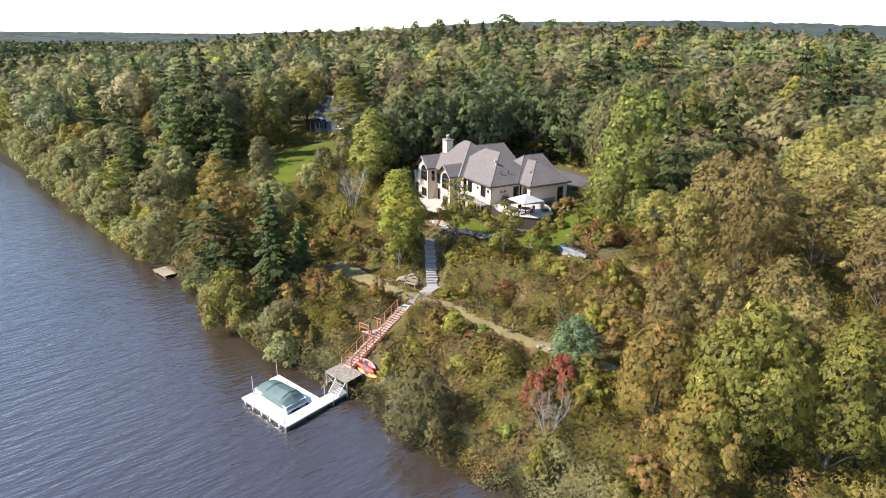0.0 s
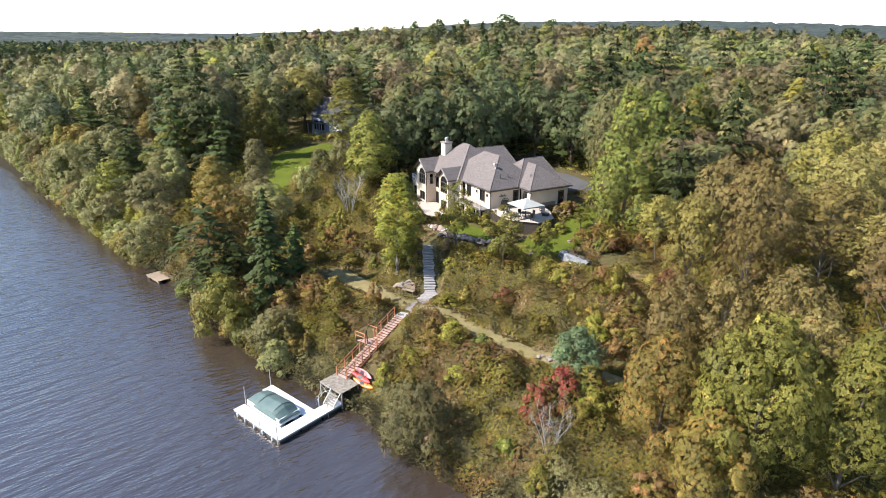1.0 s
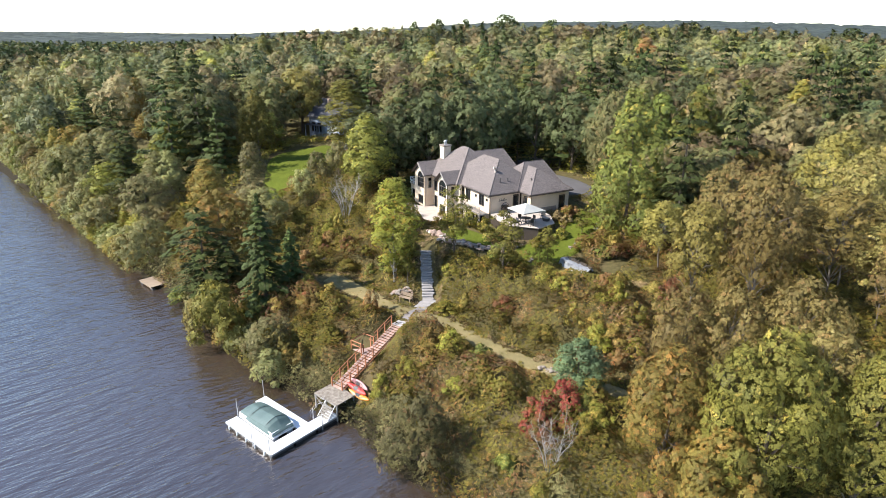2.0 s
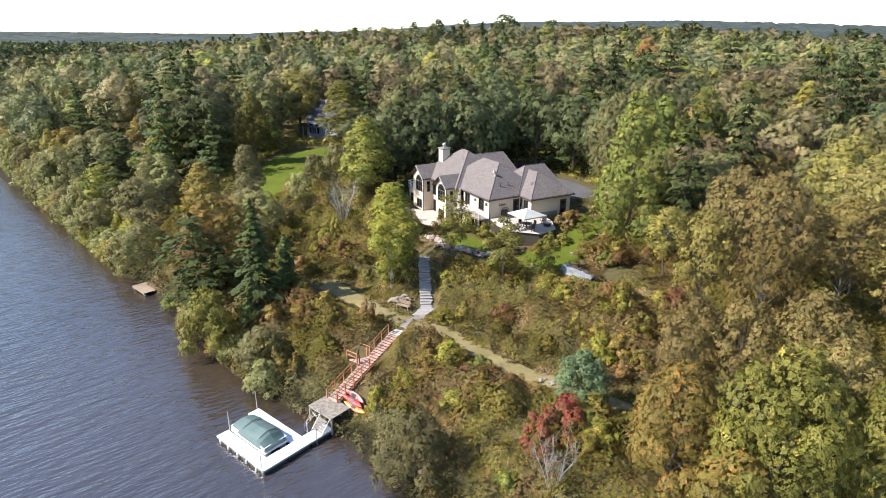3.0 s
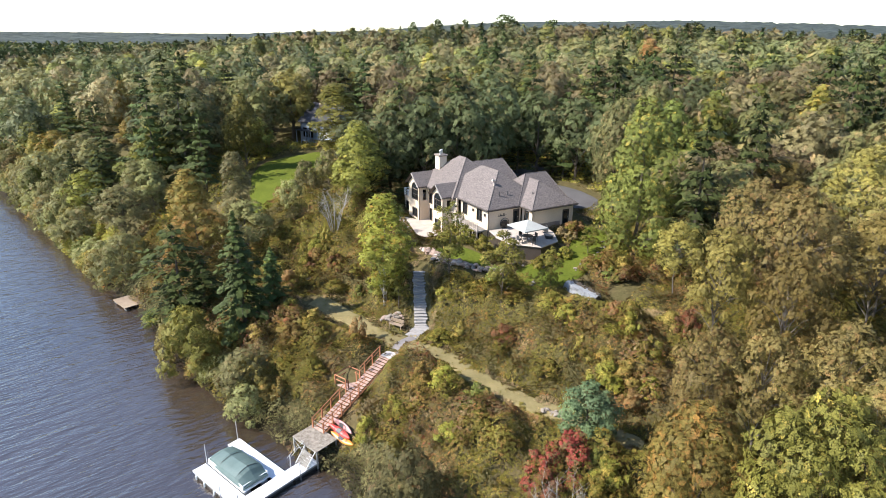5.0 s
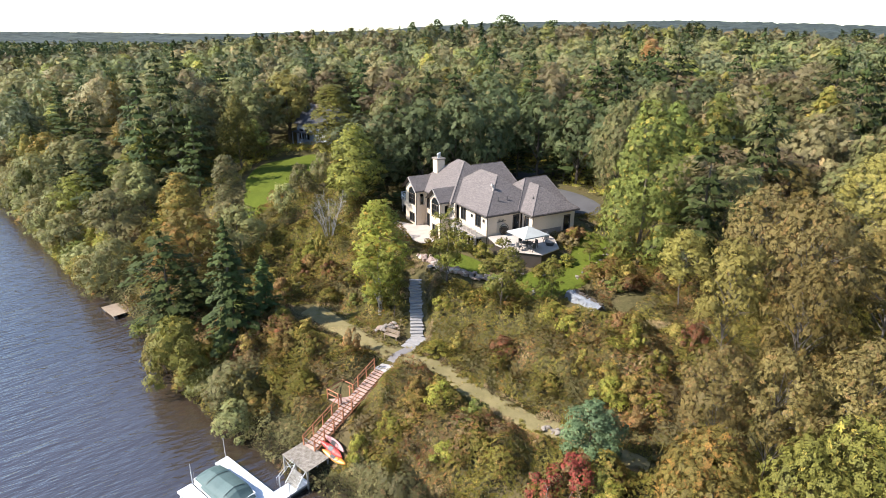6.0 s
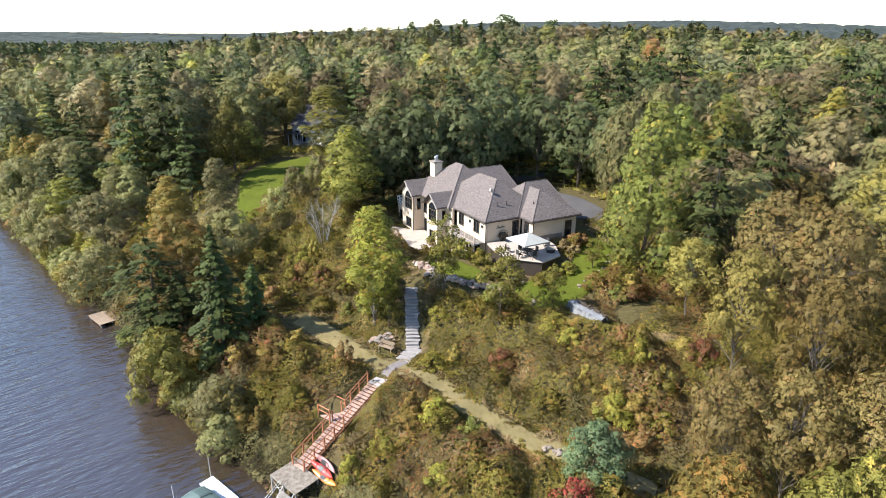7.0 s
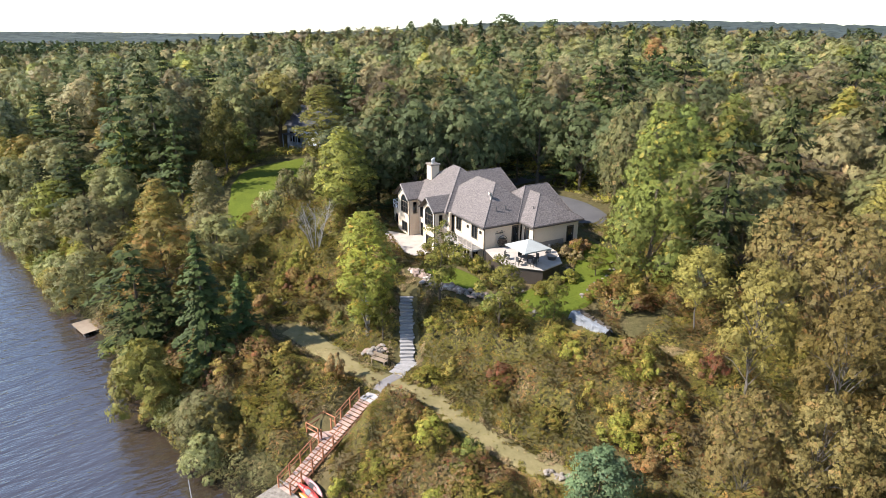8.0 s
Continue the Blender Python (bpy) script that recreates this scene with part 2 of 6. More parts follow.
# ================= mesh helpers =================
def mesh_from(name, verts, quads, mats=(), slots=None, smooth=False, normals=None):
    """A mesh from arrays: verts (n, 3), quads (m, 4) or triangles (m, 3); normals: one a vertex, for foliage."""
    verts, quads = np.asarray(verts, np.float32), np.asarray(quads, np.int32)
    me = bpy.data.meshes.new(name)
    me.vertices.add(len(verts))
    me.vertices.foreach_set("co", verts.ravel())
    k = quads.shape[1]
    me.loops.add(quads.size)
    me.loops.foreach_set("vertex_index", quads.ravel())
    me.polygons.add(len(quads))
    me.polygons.foreach_set("loop_start", np.arange(0, quads.size, k, dtype=np.int32))
    for m in mats:
        me.materials.append(m)
    if slots is not None:
        me.polygons.foreach_set("material_index", np.asarray(slots, np.int32))
    me.polygons.foreach_set("use_smooth", np.full(len(quads), smooth or normals is not None))
    me.update(calc_edges=True)
    if normals is not None:
        me.normals_split_custom_set_from_vertices(np.asarray(normals, np.float32))
    return me


def part(name, bm, mat, parent, label=""):
    """Links a bmesh as one mesh object under a thing or a part."""
    me = bpy.data.meshes.new(name)
    bm.normal_update()
    bm.to_mesh(me)
    bm.free()
    me.materials.append(mat)
    ob = new(name, me)
    if parent is not None:
        ob.parent = parent
    if label:
        ob["label"] = label
    return ob


def mesh_part(name, me, parent, label=""):
    ob = new(name, me)
    ob.parent = parent
    if label:
        ob["label"] = label
    return ob


def empty(name, m, label, category, group="", kind=""):
    ob = new(name)
    ob.empty_display_size = 0.3
    ob.matrix_world = m
    return tagged(ob, label, category, group, kind)


def add_box(bm, x0, x1, y0, y1, z0, z1, bevel=0.0):
    r = bmesh.ops.create_cube(bm, size=1.0)
    vs = r["verts"]
    for v in vs:
        v.co = Vector((x0 + (v.co.x + 0.5) * (x1 - x0), y0 + (v.co.y + 0.5) * (y1 - y0), z0 + (v.co.z + 0.5) * (z1 - z0)))
    if bevel:
        es = list({e for v in vs for e in v.link_edges})
        bmesh.ops.bevel(bm, geom=es, offset=bevel, segments=1, affect="EDGES")
    return bm


def box(*a, bevel=0.0):
    return add_box(bmesh.new(), *a, bevel=bevel)


def add_tube(bm, points, radii, sides=6):
    """A tapered tube through the points, capped."""
    rings = []
    for i, p in enumerate(points):
        p = Vector(p)
        a = Vector(points[max(i - 1, 0)])
        b = Vector(points[min(i + 1, len(points) - 1)])
        q = (b - a).to_track_quat("Z", "Y").to_matrix()
        r = radii[i] if hasattr(radii, "__len__") else radii
        rings.append([bm.verts.new(p + q @ Vector((r * math.cos(2 * math.pi * k / sides), r * math.sin(2 * math.pi * k / sides), 0))) for k in range(sides)])
    for a, b in zip(rings, rings[1:]):
        for k in range(sides):
            bm.faces.new((a[k], a[(k + 1) % sides], b[(k + 1) % sides], b[k]))
    bm.faces.new(rings[0][::-1])
    bm.faces.new(rings[-1])
    return bm


def tube(points, radii, sides=6):
    return add_tube(bmesh.new(), points, radii, sides)


def prism(bm, outline, z0, z1):
    """An upright prism over the outline, counter-clockwise (x, y)."""
    lo = [bm.verts.new((x, y, z0)) for x, y in outline]
    hi = [bm.verts.new((x, y, z1)) for x, y in outline]
    k = len(outline)
    for i in range(k):
        bm.faces.new((lo[i], lo[(i + 1) % k], hi[(i + 1) % k], hi[i]))
    bm.faces.new(lo[::-1])
    bm.faces.new(hi)
    return bm


# ================= ground and river =================
SHORE = np.array([(-700, 420), (-330, 300), (-200, 232), (-140, 187), (-105, 151), (-84, 128), (-62, 104.5), (-51, 93), (-44, 86), (-36, 78), (-27, 67), (-20.5, 59.5),
                  (-14.5, 54.5), (-11, 51.5), (-7.2, 48.8), (-3.3, 43.5), (0.8, 39.8), (5.5, 36.3), (12, 31), (30, 15), (60, -15), (120, -70), (420, -330)], float)
BANK_D = np.array([-40, -6, 0, 2.5, 5, 8, 11, 16.5, 19, 23, 30, 45, 70, 150, 400], float)
BANK_Z = np.array([-4, -1.5, -0.12, 1.5, 3.0, 4.4, 4.7, 4.95, 6.7, 8.7, 9.7, 10.6, 11.4, 12.5, 13.5], float)
HOUSE_AT, HOUSE_TURN = (6.33, 78.22), 29.5
_hc, _hs = math.cos(radians(HOUSE_TURN)), math.sin(radians(HOUSE_TURN))


def shore_distance(x, y):
    """Signed distance from the bank, positive on land."""
    p = np.stack([np.asarray(x, float), np.asarray(y, float)], -1)
    best = np.full(p.shape[:-1], 1e9)
    side = np.ones(p.shape[:-1])
    for a, b in zip(SHORE[:-1], SHORE[1:]):
        d = b - a
        t = np.clip(((p - a) @ d) / (d @ d), 0, 1)
        q = p - a - t[..., None] * d
        r = np.hypot(q[..., 0], q[..., 1])
        s = np.where(d[0] * q[..., 1] - d[1] * q[..., 0] >= 0, 1.0, -1.0)
        near = r < best - 1e-9
        best, side = np.where(near, r, best), np.where(near, s, side)
    return best * side


def house_local(x, y):
    dx, dy = np.asarray(x, float) - HOUSE_AT[0], np.asarray(y, float) - HOUSE_AT[1]
    return dx * _hc + dy * _hs, -dx * _hs + dy * _hc


def smooth01(t):
    t = np.clip(t, 0, 1)
    return t * t * (3 - 2 * t)


def ground(x, y):
    """Height of the ground."""
    x, y = np.asarray(x, float), np.asarray(y, float)
    d = shore_distance(x, y)
    z = np.interp(d, BANK_D, BANK_Z)
    land = smooth01((d - 1) / 6)
    z = z + land * (0.22 * np.sin(x * 0.31 + 1.3 * np.sin(y * 0.21)) * np.sin(y * 0.27 + 0.8) + 0.10 * np.sin(x * 0.9 + y * 0.7) * np.sin(y * 1.1 - x * 0.4))
    # levelled ground round the house
    u, v = house_local(x, y)
    def pad(u0, u1, v0, v1, level, soft):
        e = np.maximum(np.maximum(u0 - u, u - u1), np.maximum(v0 - v, v - v1))
        k = 1 - smooth01(e / soft)
        return z * (1 - k) + level * k
    z = pad(-5, 0, 4, 18, 8.75, 4.0)
    z = pad(3.4, 15, -1.5, 18, 11.2, 3.0)
    z = pad(10, 26, 0, 24, 11.3, 5.0)
    # cuttings under the two flights of steps
    def cutting(z, ax, ay, az, bx, by, bz, wide):
        dx, dy = bx - ax, by - ay
        t = np.clip(((x - ax) * dx + (y - ay) * dy) / (dx * dx + dy * dy), 0, 1)
        off = np.hypot(x - ax - t * dx, y - ay - t * dy)
        k = 1 - smooth01((off - wide) / 1.2)
        return z * (1 - k) + (az + (bz - az) * t) * k
    z = cutting(z, -9.55, 52.35, 1.0, -4.35, 59.5, 4.45, 0.9)
    z = cutting(z, -1.25, 65.5, 4.66, -1.75, 72.4, 7.92, 0.8)
    # the land rises behind the house and falls away down the river
    z = z + 11.0 * np.exp(-((x - 60) / 190) ** 2 - ((y - 320) / 130) ** 2) - 5.0 * smooth01((-x - 90) / 120) * smooth01((y - 170) / 80)
    # the other bank, and hills far off
    z = np.where(d < -150, np.minimum(-4 + (-150 - d) * 0.25, 9), z)
    far = np.hypot(x, y)
    z = z + smooth01((far - 900) / 1600) * (8 + 50 * np.exp(-((x - 750) / 1000) ** 2) + 4 * np.sin(x * 0.0031 + 1) + 2.5 * np.sin(x * 0.009))
    return z


def spread(lo, hi, a, b, step, grow=1.16):
    """Coordinates with even steps from a to b, growing outwards to lo and hi."""
    c = list(np.arange(a, b + step / 2, step))
    s = step
    while c[-1] < hi:
        s *= grow
        c.append(min(c[-1] + s, hi))
    s = step
    while c[0] > lo:
        s *= grow
        c.insert(0, max(c[0] - s, lo))
    return np.array(c)


def ground_material():
    m, n, l, b = material("forest_floor", 0.95)
    b.inputs["Specular IOR Level"].default_value = 0.08
    c = n.new("ShaderNodeTexCoord").outputs["Object"]
    _, r1 = noise_ramp(n, l, c, 0.12, ((0.3, (0.065, 0.054, 0.024)), (0.5, (0.088, 0.078, 0.030)), (0.7, (0.125, 0.085, 0.046))), 5.0)
    t2, r2 = noise_ramp(n, l, c, 2.4, ((0.3, (0.040, 0.035, 0.015)), (0.7, (0.14, 0.112, 0.052))), 5.0)
    dry = mixed(n, l, r1.outputs["Color"], r2.outputs["Color"], 0.5)
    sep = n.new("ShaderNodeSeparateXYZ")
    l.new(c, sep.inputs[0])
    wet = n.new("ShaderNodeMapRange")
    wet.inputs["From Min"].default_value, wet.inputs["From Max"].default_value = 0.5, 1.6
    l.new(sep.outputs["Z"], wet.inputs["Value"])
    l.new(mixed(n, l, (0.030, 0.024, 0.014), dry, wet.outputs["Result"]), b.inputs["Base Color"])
    bumped(n, l, b, t2.outputs["Fac"], 0.8, 0.15)
    return m


gx, gy = spread(-2600, 2600, -146, 62, 1.4), spread(-500, 4200, 26, 200, 1.4)
GX, GY = np.meshgrid(gx, gy)
GZ = ground(GX, GY)
idx = np.arange(GX.size).reshape(GX.shape)
quads = np.stack([idx[:-1, :-1], idx[:-1, 1:], idx[1:, 1:], idx[1:, :-1]], -1).reshape(-1, 4)
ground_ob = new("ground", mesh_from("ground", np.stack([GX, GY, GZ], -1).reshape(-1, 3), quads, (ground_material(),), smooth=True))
tagged(ground_ob, "sloping brown forest floor with leaf litter and dry grass", "ground", kind="structure")

water_ob = new("water", mesh_from("water", [(-2500, -500, 0), (430, -500, 0), (430, 900, 0), (-2500, 900, 0)], [(0, 1, 2, 3)], (WATER,)))
tagged(water_ob, "dark brown river water with wind ripples", "river", kind="structure")


def gz(x, y):
    return float(ground(x, y))


# ================= the house =================
ZB = 8.6            # ground line on the river side
EAVE, SLOPE = 14.0, 0.81
UPPER, LOWER = 11.5, 8.75
house = empty("house", pose(*HOUSE_AT, ZB, 0, 0, HOUSE_TURN), "cream stucco house with brown shingled hip roofs and a chimney", "house")


def ridge_of(u0, u1, v0, v1, lift=0.0, slope=SLOPE, run=None):
    """The two ends of a hip roof's ridge; run: how far in from the u1 end it stops, where that is steeper."""
    half = min(u1 - u0, v1 - v0) / 2
    zr = EAVE - ZB + lift + half * slope
    if u1 - u0 >= v1 - v0:
        return Vector((u0 + half, (v0 + v1) / 2, zr)), Vector((u1 - (half if run is None else run), (v0 + v1) / 2, zr))
    return Vector(((u0 + u1) / 2, v0 + half, zr)), Vector(((u0 + u1) / 2, v1 - half, zr))


def hip_roof(u0, u1, v0, v1, lift=0.0, slope=SLOPE, run=None, thick=0.24):
    """A closed hip roof over a rectangle, its eave a boarded edge."""
    bm = bmesh.new()
    z0 = EAVE - ZB + lift
    c = [(u0, v0), (u1, v0), (u1, v1), (u0, v1)]
    lo = [bm.verts.new((x, y, z0 - thick)) for x, y in c]
    hi = [bm.verts.new((x, y, z0)) for x, y in c]
    a, b = (bm.verts.new(p) for p in ridge_of(u0, u1, v0, v1, lift, slope, run))
    for i in range(4):
        bm.faces.new((lo[i], lo[(i + 1) % 4], hi[(i + 1) % 4], hi[i]))
    bm.faces.new(lo[::-1])
    if u1 - u0 >= v1 - v0:
        bm.faces.new((hi[0], hi[1], b, a)), bm.faces.new((hi[1], hi[2], b)), bm.faces.new((hi[2], hi[3], a, b)), bm.faces.new((hi[3], hi[0], a))
    else:
        bm.faces.new((hi[0], hi[1], a)), bm.faces.new((hi[1], hi[2], b, a)), bm.faces.new((hi[2], hi[3], b)), bm.faces.new((hi[3], hi[0], a, b))
    return bm


def gable_roof(u0, u1, v0, v1, lift=0.0, thick=0.2):
    """Two slabs that meet in a ridge along u."""
    bm = bmesh.new()
    vm, z0 = (v0 + v1) / 2, EAVE - ZB + lift
    zr = z0 + (v1 - v0) / 2 * SLOPE
    sec = [(v0, z0), (vm, zr), (v1, z0), (v1, z0 - thick), (vm, zr - thick), (v0, z0 - thick)]
    f = [bm.verts.new((u0, v, z)) for v, z in sec]
    g = [bm.verts.new((u1, v, z)) for v, z in sec]
    for i in range(6):
        j = (i + 1) % 6
        bm.faces.new((f[j], f[i], g[i], g[j]))
    bm.faces.new((f[0], f[1], f[4], f[5])), bm.faces.new((f[1], f[2], f[3], f[4]))
    bm.faces.new((g[5], g[4], g[1], g[0])), bm.faces.new((g[4], g[3], g[2], g[1]))
    return bm


ROOFS = ((0.0, 10.4, 6.53, 15.0, 0.0, SLOPE, 1.0), (-1.0, 8.6, 6.5, 17.8, 0.012), (-0.35, 8.3, -0.5, 12.0, 0.02), (4.35, 11.4, -2.9, 6.0, 0.03, 0.70), (4.0, 11.9, -0.55, 6.6, 0.04, SLOPE, 1.1))
for box_ in ROOFS:
    part("roof", hip_roof(*box_), SHINGLE, house, "brown-grey shingle roof")
for g in ((-2.38, 4.0, 13.55, 17.55, 0.05), (-2.38, 4.0, 6.95, 10.45, 0.05)):
    part("gable_roof", gable_roof(*g), SHINGLE, house, "brown-grey shingle gable")


def hip_caps(u0, u1, v0, v1, lift=0.0, slope=SLOPE, run=None):
    """Ridge and hip cap shingles over one roof."""
    z0 = EAVE - ZB + lift
    a, b = ridge_of(u0, u1, v0, v1, lift, slope, run)
    ends = (((u0, v0), a), ((u0, v1), a), ((u1, v0), b), ((u1, v1), b)) if u1 - u0 >= v1 - v0 else (((u0, v0), a), ((u1, v0), a), ((u0, v1), b), ((u1, v1), b))
    bm = bmesh.new()
    for c, top in ends:
        add_tube(bm, (Vector((*c, z0 + 0.01)), top + Vector((0, 0, 0.0))), 0.04, 5)
    add_tube(bm, (a, b), 0.04, 5)
    return bm


for box_ in ROOFS:
    part("ridge_cap", hip_caps(*box_), SHINGLE, house)


def wall_part(name, p0, p1, z0, z1, openings=(), thick=0.28, mat=None, label=""):
    """An upright wall from p0 to p1, its outer face on the right of that way, with openings (s0, s1, z0, z1) right through it."""
    p0, p1 = Vector(p0), Vector(p1)
    length = (p1 - p0).length
    t = (p1 - p0) / length
    nrm = Vector((t.y, -t.x))
    ss = sorted({0.0, length, *(o[0] for o in openings), *(o[1] for o in openings)})
    zs = sorted({z0, z1, *(o[2] for o in openings), *(o[3] for o in openings)})
    solid = lambda i, j: 0 <= i < len(ss) - 1 and 0 <= j < len(zs) - 1 and not any(o[0] - 1e-6 < (ss[i] + ss[i + 1]) / 2 < o[1] + 1e-6 and o[2] - 1e-6 < (zs[j] + zs[j + 1]) / 2 < o[3] + 1e-6 for o in openings)
    bm = bmesh.new()
    made = {}

    def vert(i, j, k):
        if (i, j, k) not in made:
            q = p0 + t * ss[i] - nrm * (thick * k)
            made[i, j, k] = bm.verts.new((q.x, q.y, zs[j] - ZB))
        return made[i, j, k]
    for i in range(len(ss) - 1):
        for j in range(len(zs) - 1):
            if not solid(i, j):
                continue
            bm.faces.new((vert(i, j, 0), vert(i + 1, j, 0), vert(i + 1, j + 1, 0), vert(i, j + 1, 0)))
            bm.faces.new((vert(i, j + 1, 1), vert(i + 1, j + 1, 1), vert(i + 1, j, 1), vert(i, j, 1)))
            for di, dj, e in ((-1, 0, ((i, j), (i, j + 1))), (1, 0, ((i + 1, j + 1), (i + 1, j))), (0, -1, ((i + 1, j), (i, j))), (0, 1, ((i, j + 1), (i + 1, j + 1)))):
                if not solid(i + di, j + dj):
                    (a, b), (c, d) = e
                    bm.faces.new((vert(a, b, 0), vert(c, d, 0), vert(c, d, 1), vert(a, b, 1)))
    return part(name, bm, mat or STUCCO, house, label)


def at_wall(p0, p1):
    """The pose of a frame whose x runs along the wall, y outwards, z up."""
    p0, p1 = Vector(p0), Vector(p1)
    t = (p1 - p0).normalized()
    n = Vector((t.y, -t.x))
    return Matrix(((t.x, n.x, 0, p0.x), (t.y, n.y, 0, p0.y), (0, 0, 1, -ZB), (0, 0, 0, 1)))


def placed(ob, m):
    ob.matrix_local = m
    return ob


def window(m, s0, s1, z0, z1, cols=2, rows=1, arch=False, proud=0.05):
    """A dark-framed window in an opening: frame, panes and sill."""
    fr = bmesh.new()
    w = 0.09
    for a in ((s0, s0 + w, z0, z1), (s1 - w, s1, z0, z1), (s0 + w, s1 - w, z0, z0 + w), (s0 + w, s1 - w, z1 - w, z1)):
        add_box(fr, a[0], a[1], -0.12, proud, a[2], a[3])
    for c in range(1, cols):
        x = s0 + (s1 - s0) * c / cols
        add_box(fr, x - 0.035, x + 0.035, -0.1, 0.01, z0 + w, z1 - w)
    for r in range(1, rows):
        z = z0 + (z1 - z0) * r / rows
        add_box(fr, s0 + w, s1 - w, -0.1, 0.005, z - 0.03, z + 0.03)
    if arch:
        cx, rad = (s0 + s1) / 2, (s1 - s0) / 2
        for k in range(10):
            a0, a1 = math.pi * k / 10, math.pi * (k + 1) / 10
            add_tube(fr, [(cx + rad * math.cos(a) * 0.97, 0.0, z1 + rad * 0.9 * math.sin(a)) for a in (a0, a1)], 0.075, 6)
        add_box(fr, cx - 0.035, cx + 0.035, -0.1, 0.01, z1, z1 + rad * 0.85)
    win = placed(part("window", fr, TRIM, house, "dark-framed window"), m)
    for c in range(cols):
        a, b = s0 + (s1 - s0) * c / cols, s0 + (s1 - s0) * (c + 1) / cols
        part("pane", box(a + 0.04, b - 0.04, -0.08, -0.06, z0 + 0.05, z1 - 0.05), GLASS, win)
    if arch:
        bm = bmesh.new()
        cx, rad = (s0 + s1) / 2, (s1 - s0) / 2
        ring = [(cx + rad * 0.96 * math.cos(math.pi * k / 12), z1 + 0.02 + rad * 0.88 * math.sin(math.pi * k / 12)) for k in range(13)]
        f = [bm.verts.new((x, 0.012, z)) for x, z in ring]
        g = [bm.verts.new((x, -0.012, z)) for x, z in ring]
        bm.faces.new(f[::-1]), bm.faces.new(g)
        for i in range(13):
            j = (i + 1) % 13
            bm.faces.new((f[i], f[j], g[j], g[i]))
        part("arched_pane", bm, GLASS, win)
    part("sill", box(s0 - 0.06, s1 + 0.06, 0.0, 0.1, z0 - 0.09, z0 - 0.004), STUCCO, win)
    return win


def door(m, s0, s1, z0, z1, label="dark panelled door"):
    fr = bmesh.new()
    for a in ((s0, s0 + 0.08, z0, z1), (s1 - 0.08, s1, z0, z1), (s0 + 0.08, s1 - 0.08, z1 - 0.08, z1)):
        add_box(fr, a[0], a[1], -0.14, 0.04, a[2], a[3])
    d = placed(part("door", fr, TRIM, house, label), m)
    part("door_leaf", box(s0 + 0.085, s1 - 0.085, -0.1, -0.05, z0 + 0.02, z1 - 0.085), TRIM, d)
    part("pane", box(s0 + 0.2, s1 - 0.2, -0.045, -0.035, z0 + 0.25, z1 - 0.25), GLASS, d)
    part("door_handle", box(s1 - 0.19, s1 - 0.15, -0.05, 0.0, z0 + 0.95, z0 + 1.1), STEEL, d)
    return d


# river side of the south wing
a, b = (0.0, 6.3), (0.0, -0.15)
ops = [(0.6, 1.7, 12.1, 13.6), (3.9, 5.1, 12.1, 13.6), (0.6, 1.7, 9.3, 10.9), (2.4, 3.5, 9.3, 10.9), (4.2, 5.3, 9.3, 10.9)]
wall_part("wall", a, b, ZB - 0.4, 13.95, ops)
for o in ops:
    window(at_wall(a, b), *o, cols=2)
# terrace side of the south wing
a, b = (0.29, -0.15), (4.75, -0.15)
wall_part("wall", a, b, ZB - 0.4, 13.95, [(3.3, 4.2, UPPER, 13.55)])
door(at_wall(a, b), 3.3, 4.2, UPPER, 13.55)
# east wing
a, b = (4.75, -0.44), (4.75, -2.55)
wall_part("wall", a, b, ZB - 0.4, 13.95, [(0.5, 1.35, UPPER, 13.5)])
door(at_wall(a, b), 0.5, 1.35, UPPER, 13.5, "dark glazed terrace door in a white frame")
a, b = (5.04, -2.55), (11.0, -2.55)
wall_part("wall", a, b, ZB - 0.4, 13.95, [(4.3, 5.3, 11.3, 13.35)])
door(at_wall(a, b), 4.3, 5.3, 11.3, 13.35)
part("stone_plinth", box(5.0, 8.9, -2.66, -2.555, 9.5 - ZB, 12.0 - ZB), STONE, house, "grey stone base course")
wall_part("wall", (11.0, -2.27), (11.0, -0.2), ZB - 0.4, 13.95)
wall_part("wall", (11.0, -0.2), (11.5, -0.2), ZB, 13.95)
wall_part("wall", (11.5, 0.08), (11.5, 6.2), ZB, 13.95)
wall_part("wall", (11.5, 6.2), (10.0, 6.2), ZB, 13.95)
wall_part("wall", (10.0, 6.48), (10.0, 14.6), ZB, 13.95)
wall_part("wall", (10.0, 14.6), (8.3, 14.6), ZB, 13.95)
wall_part("wall", (8.3, 14.88), (8.3, 17.2), ZB, 13.95)
wall_part("wall", (8.3, 17.2), (-2.0, 17.2), ZB - 0.4, 13.95, [(7.2, 8.4, 12.2, 13.5)])
window(at_wall((8.3, 17.2), (-2.0, 17.2)), 7.2, 8.4, 12.2, 13.5)
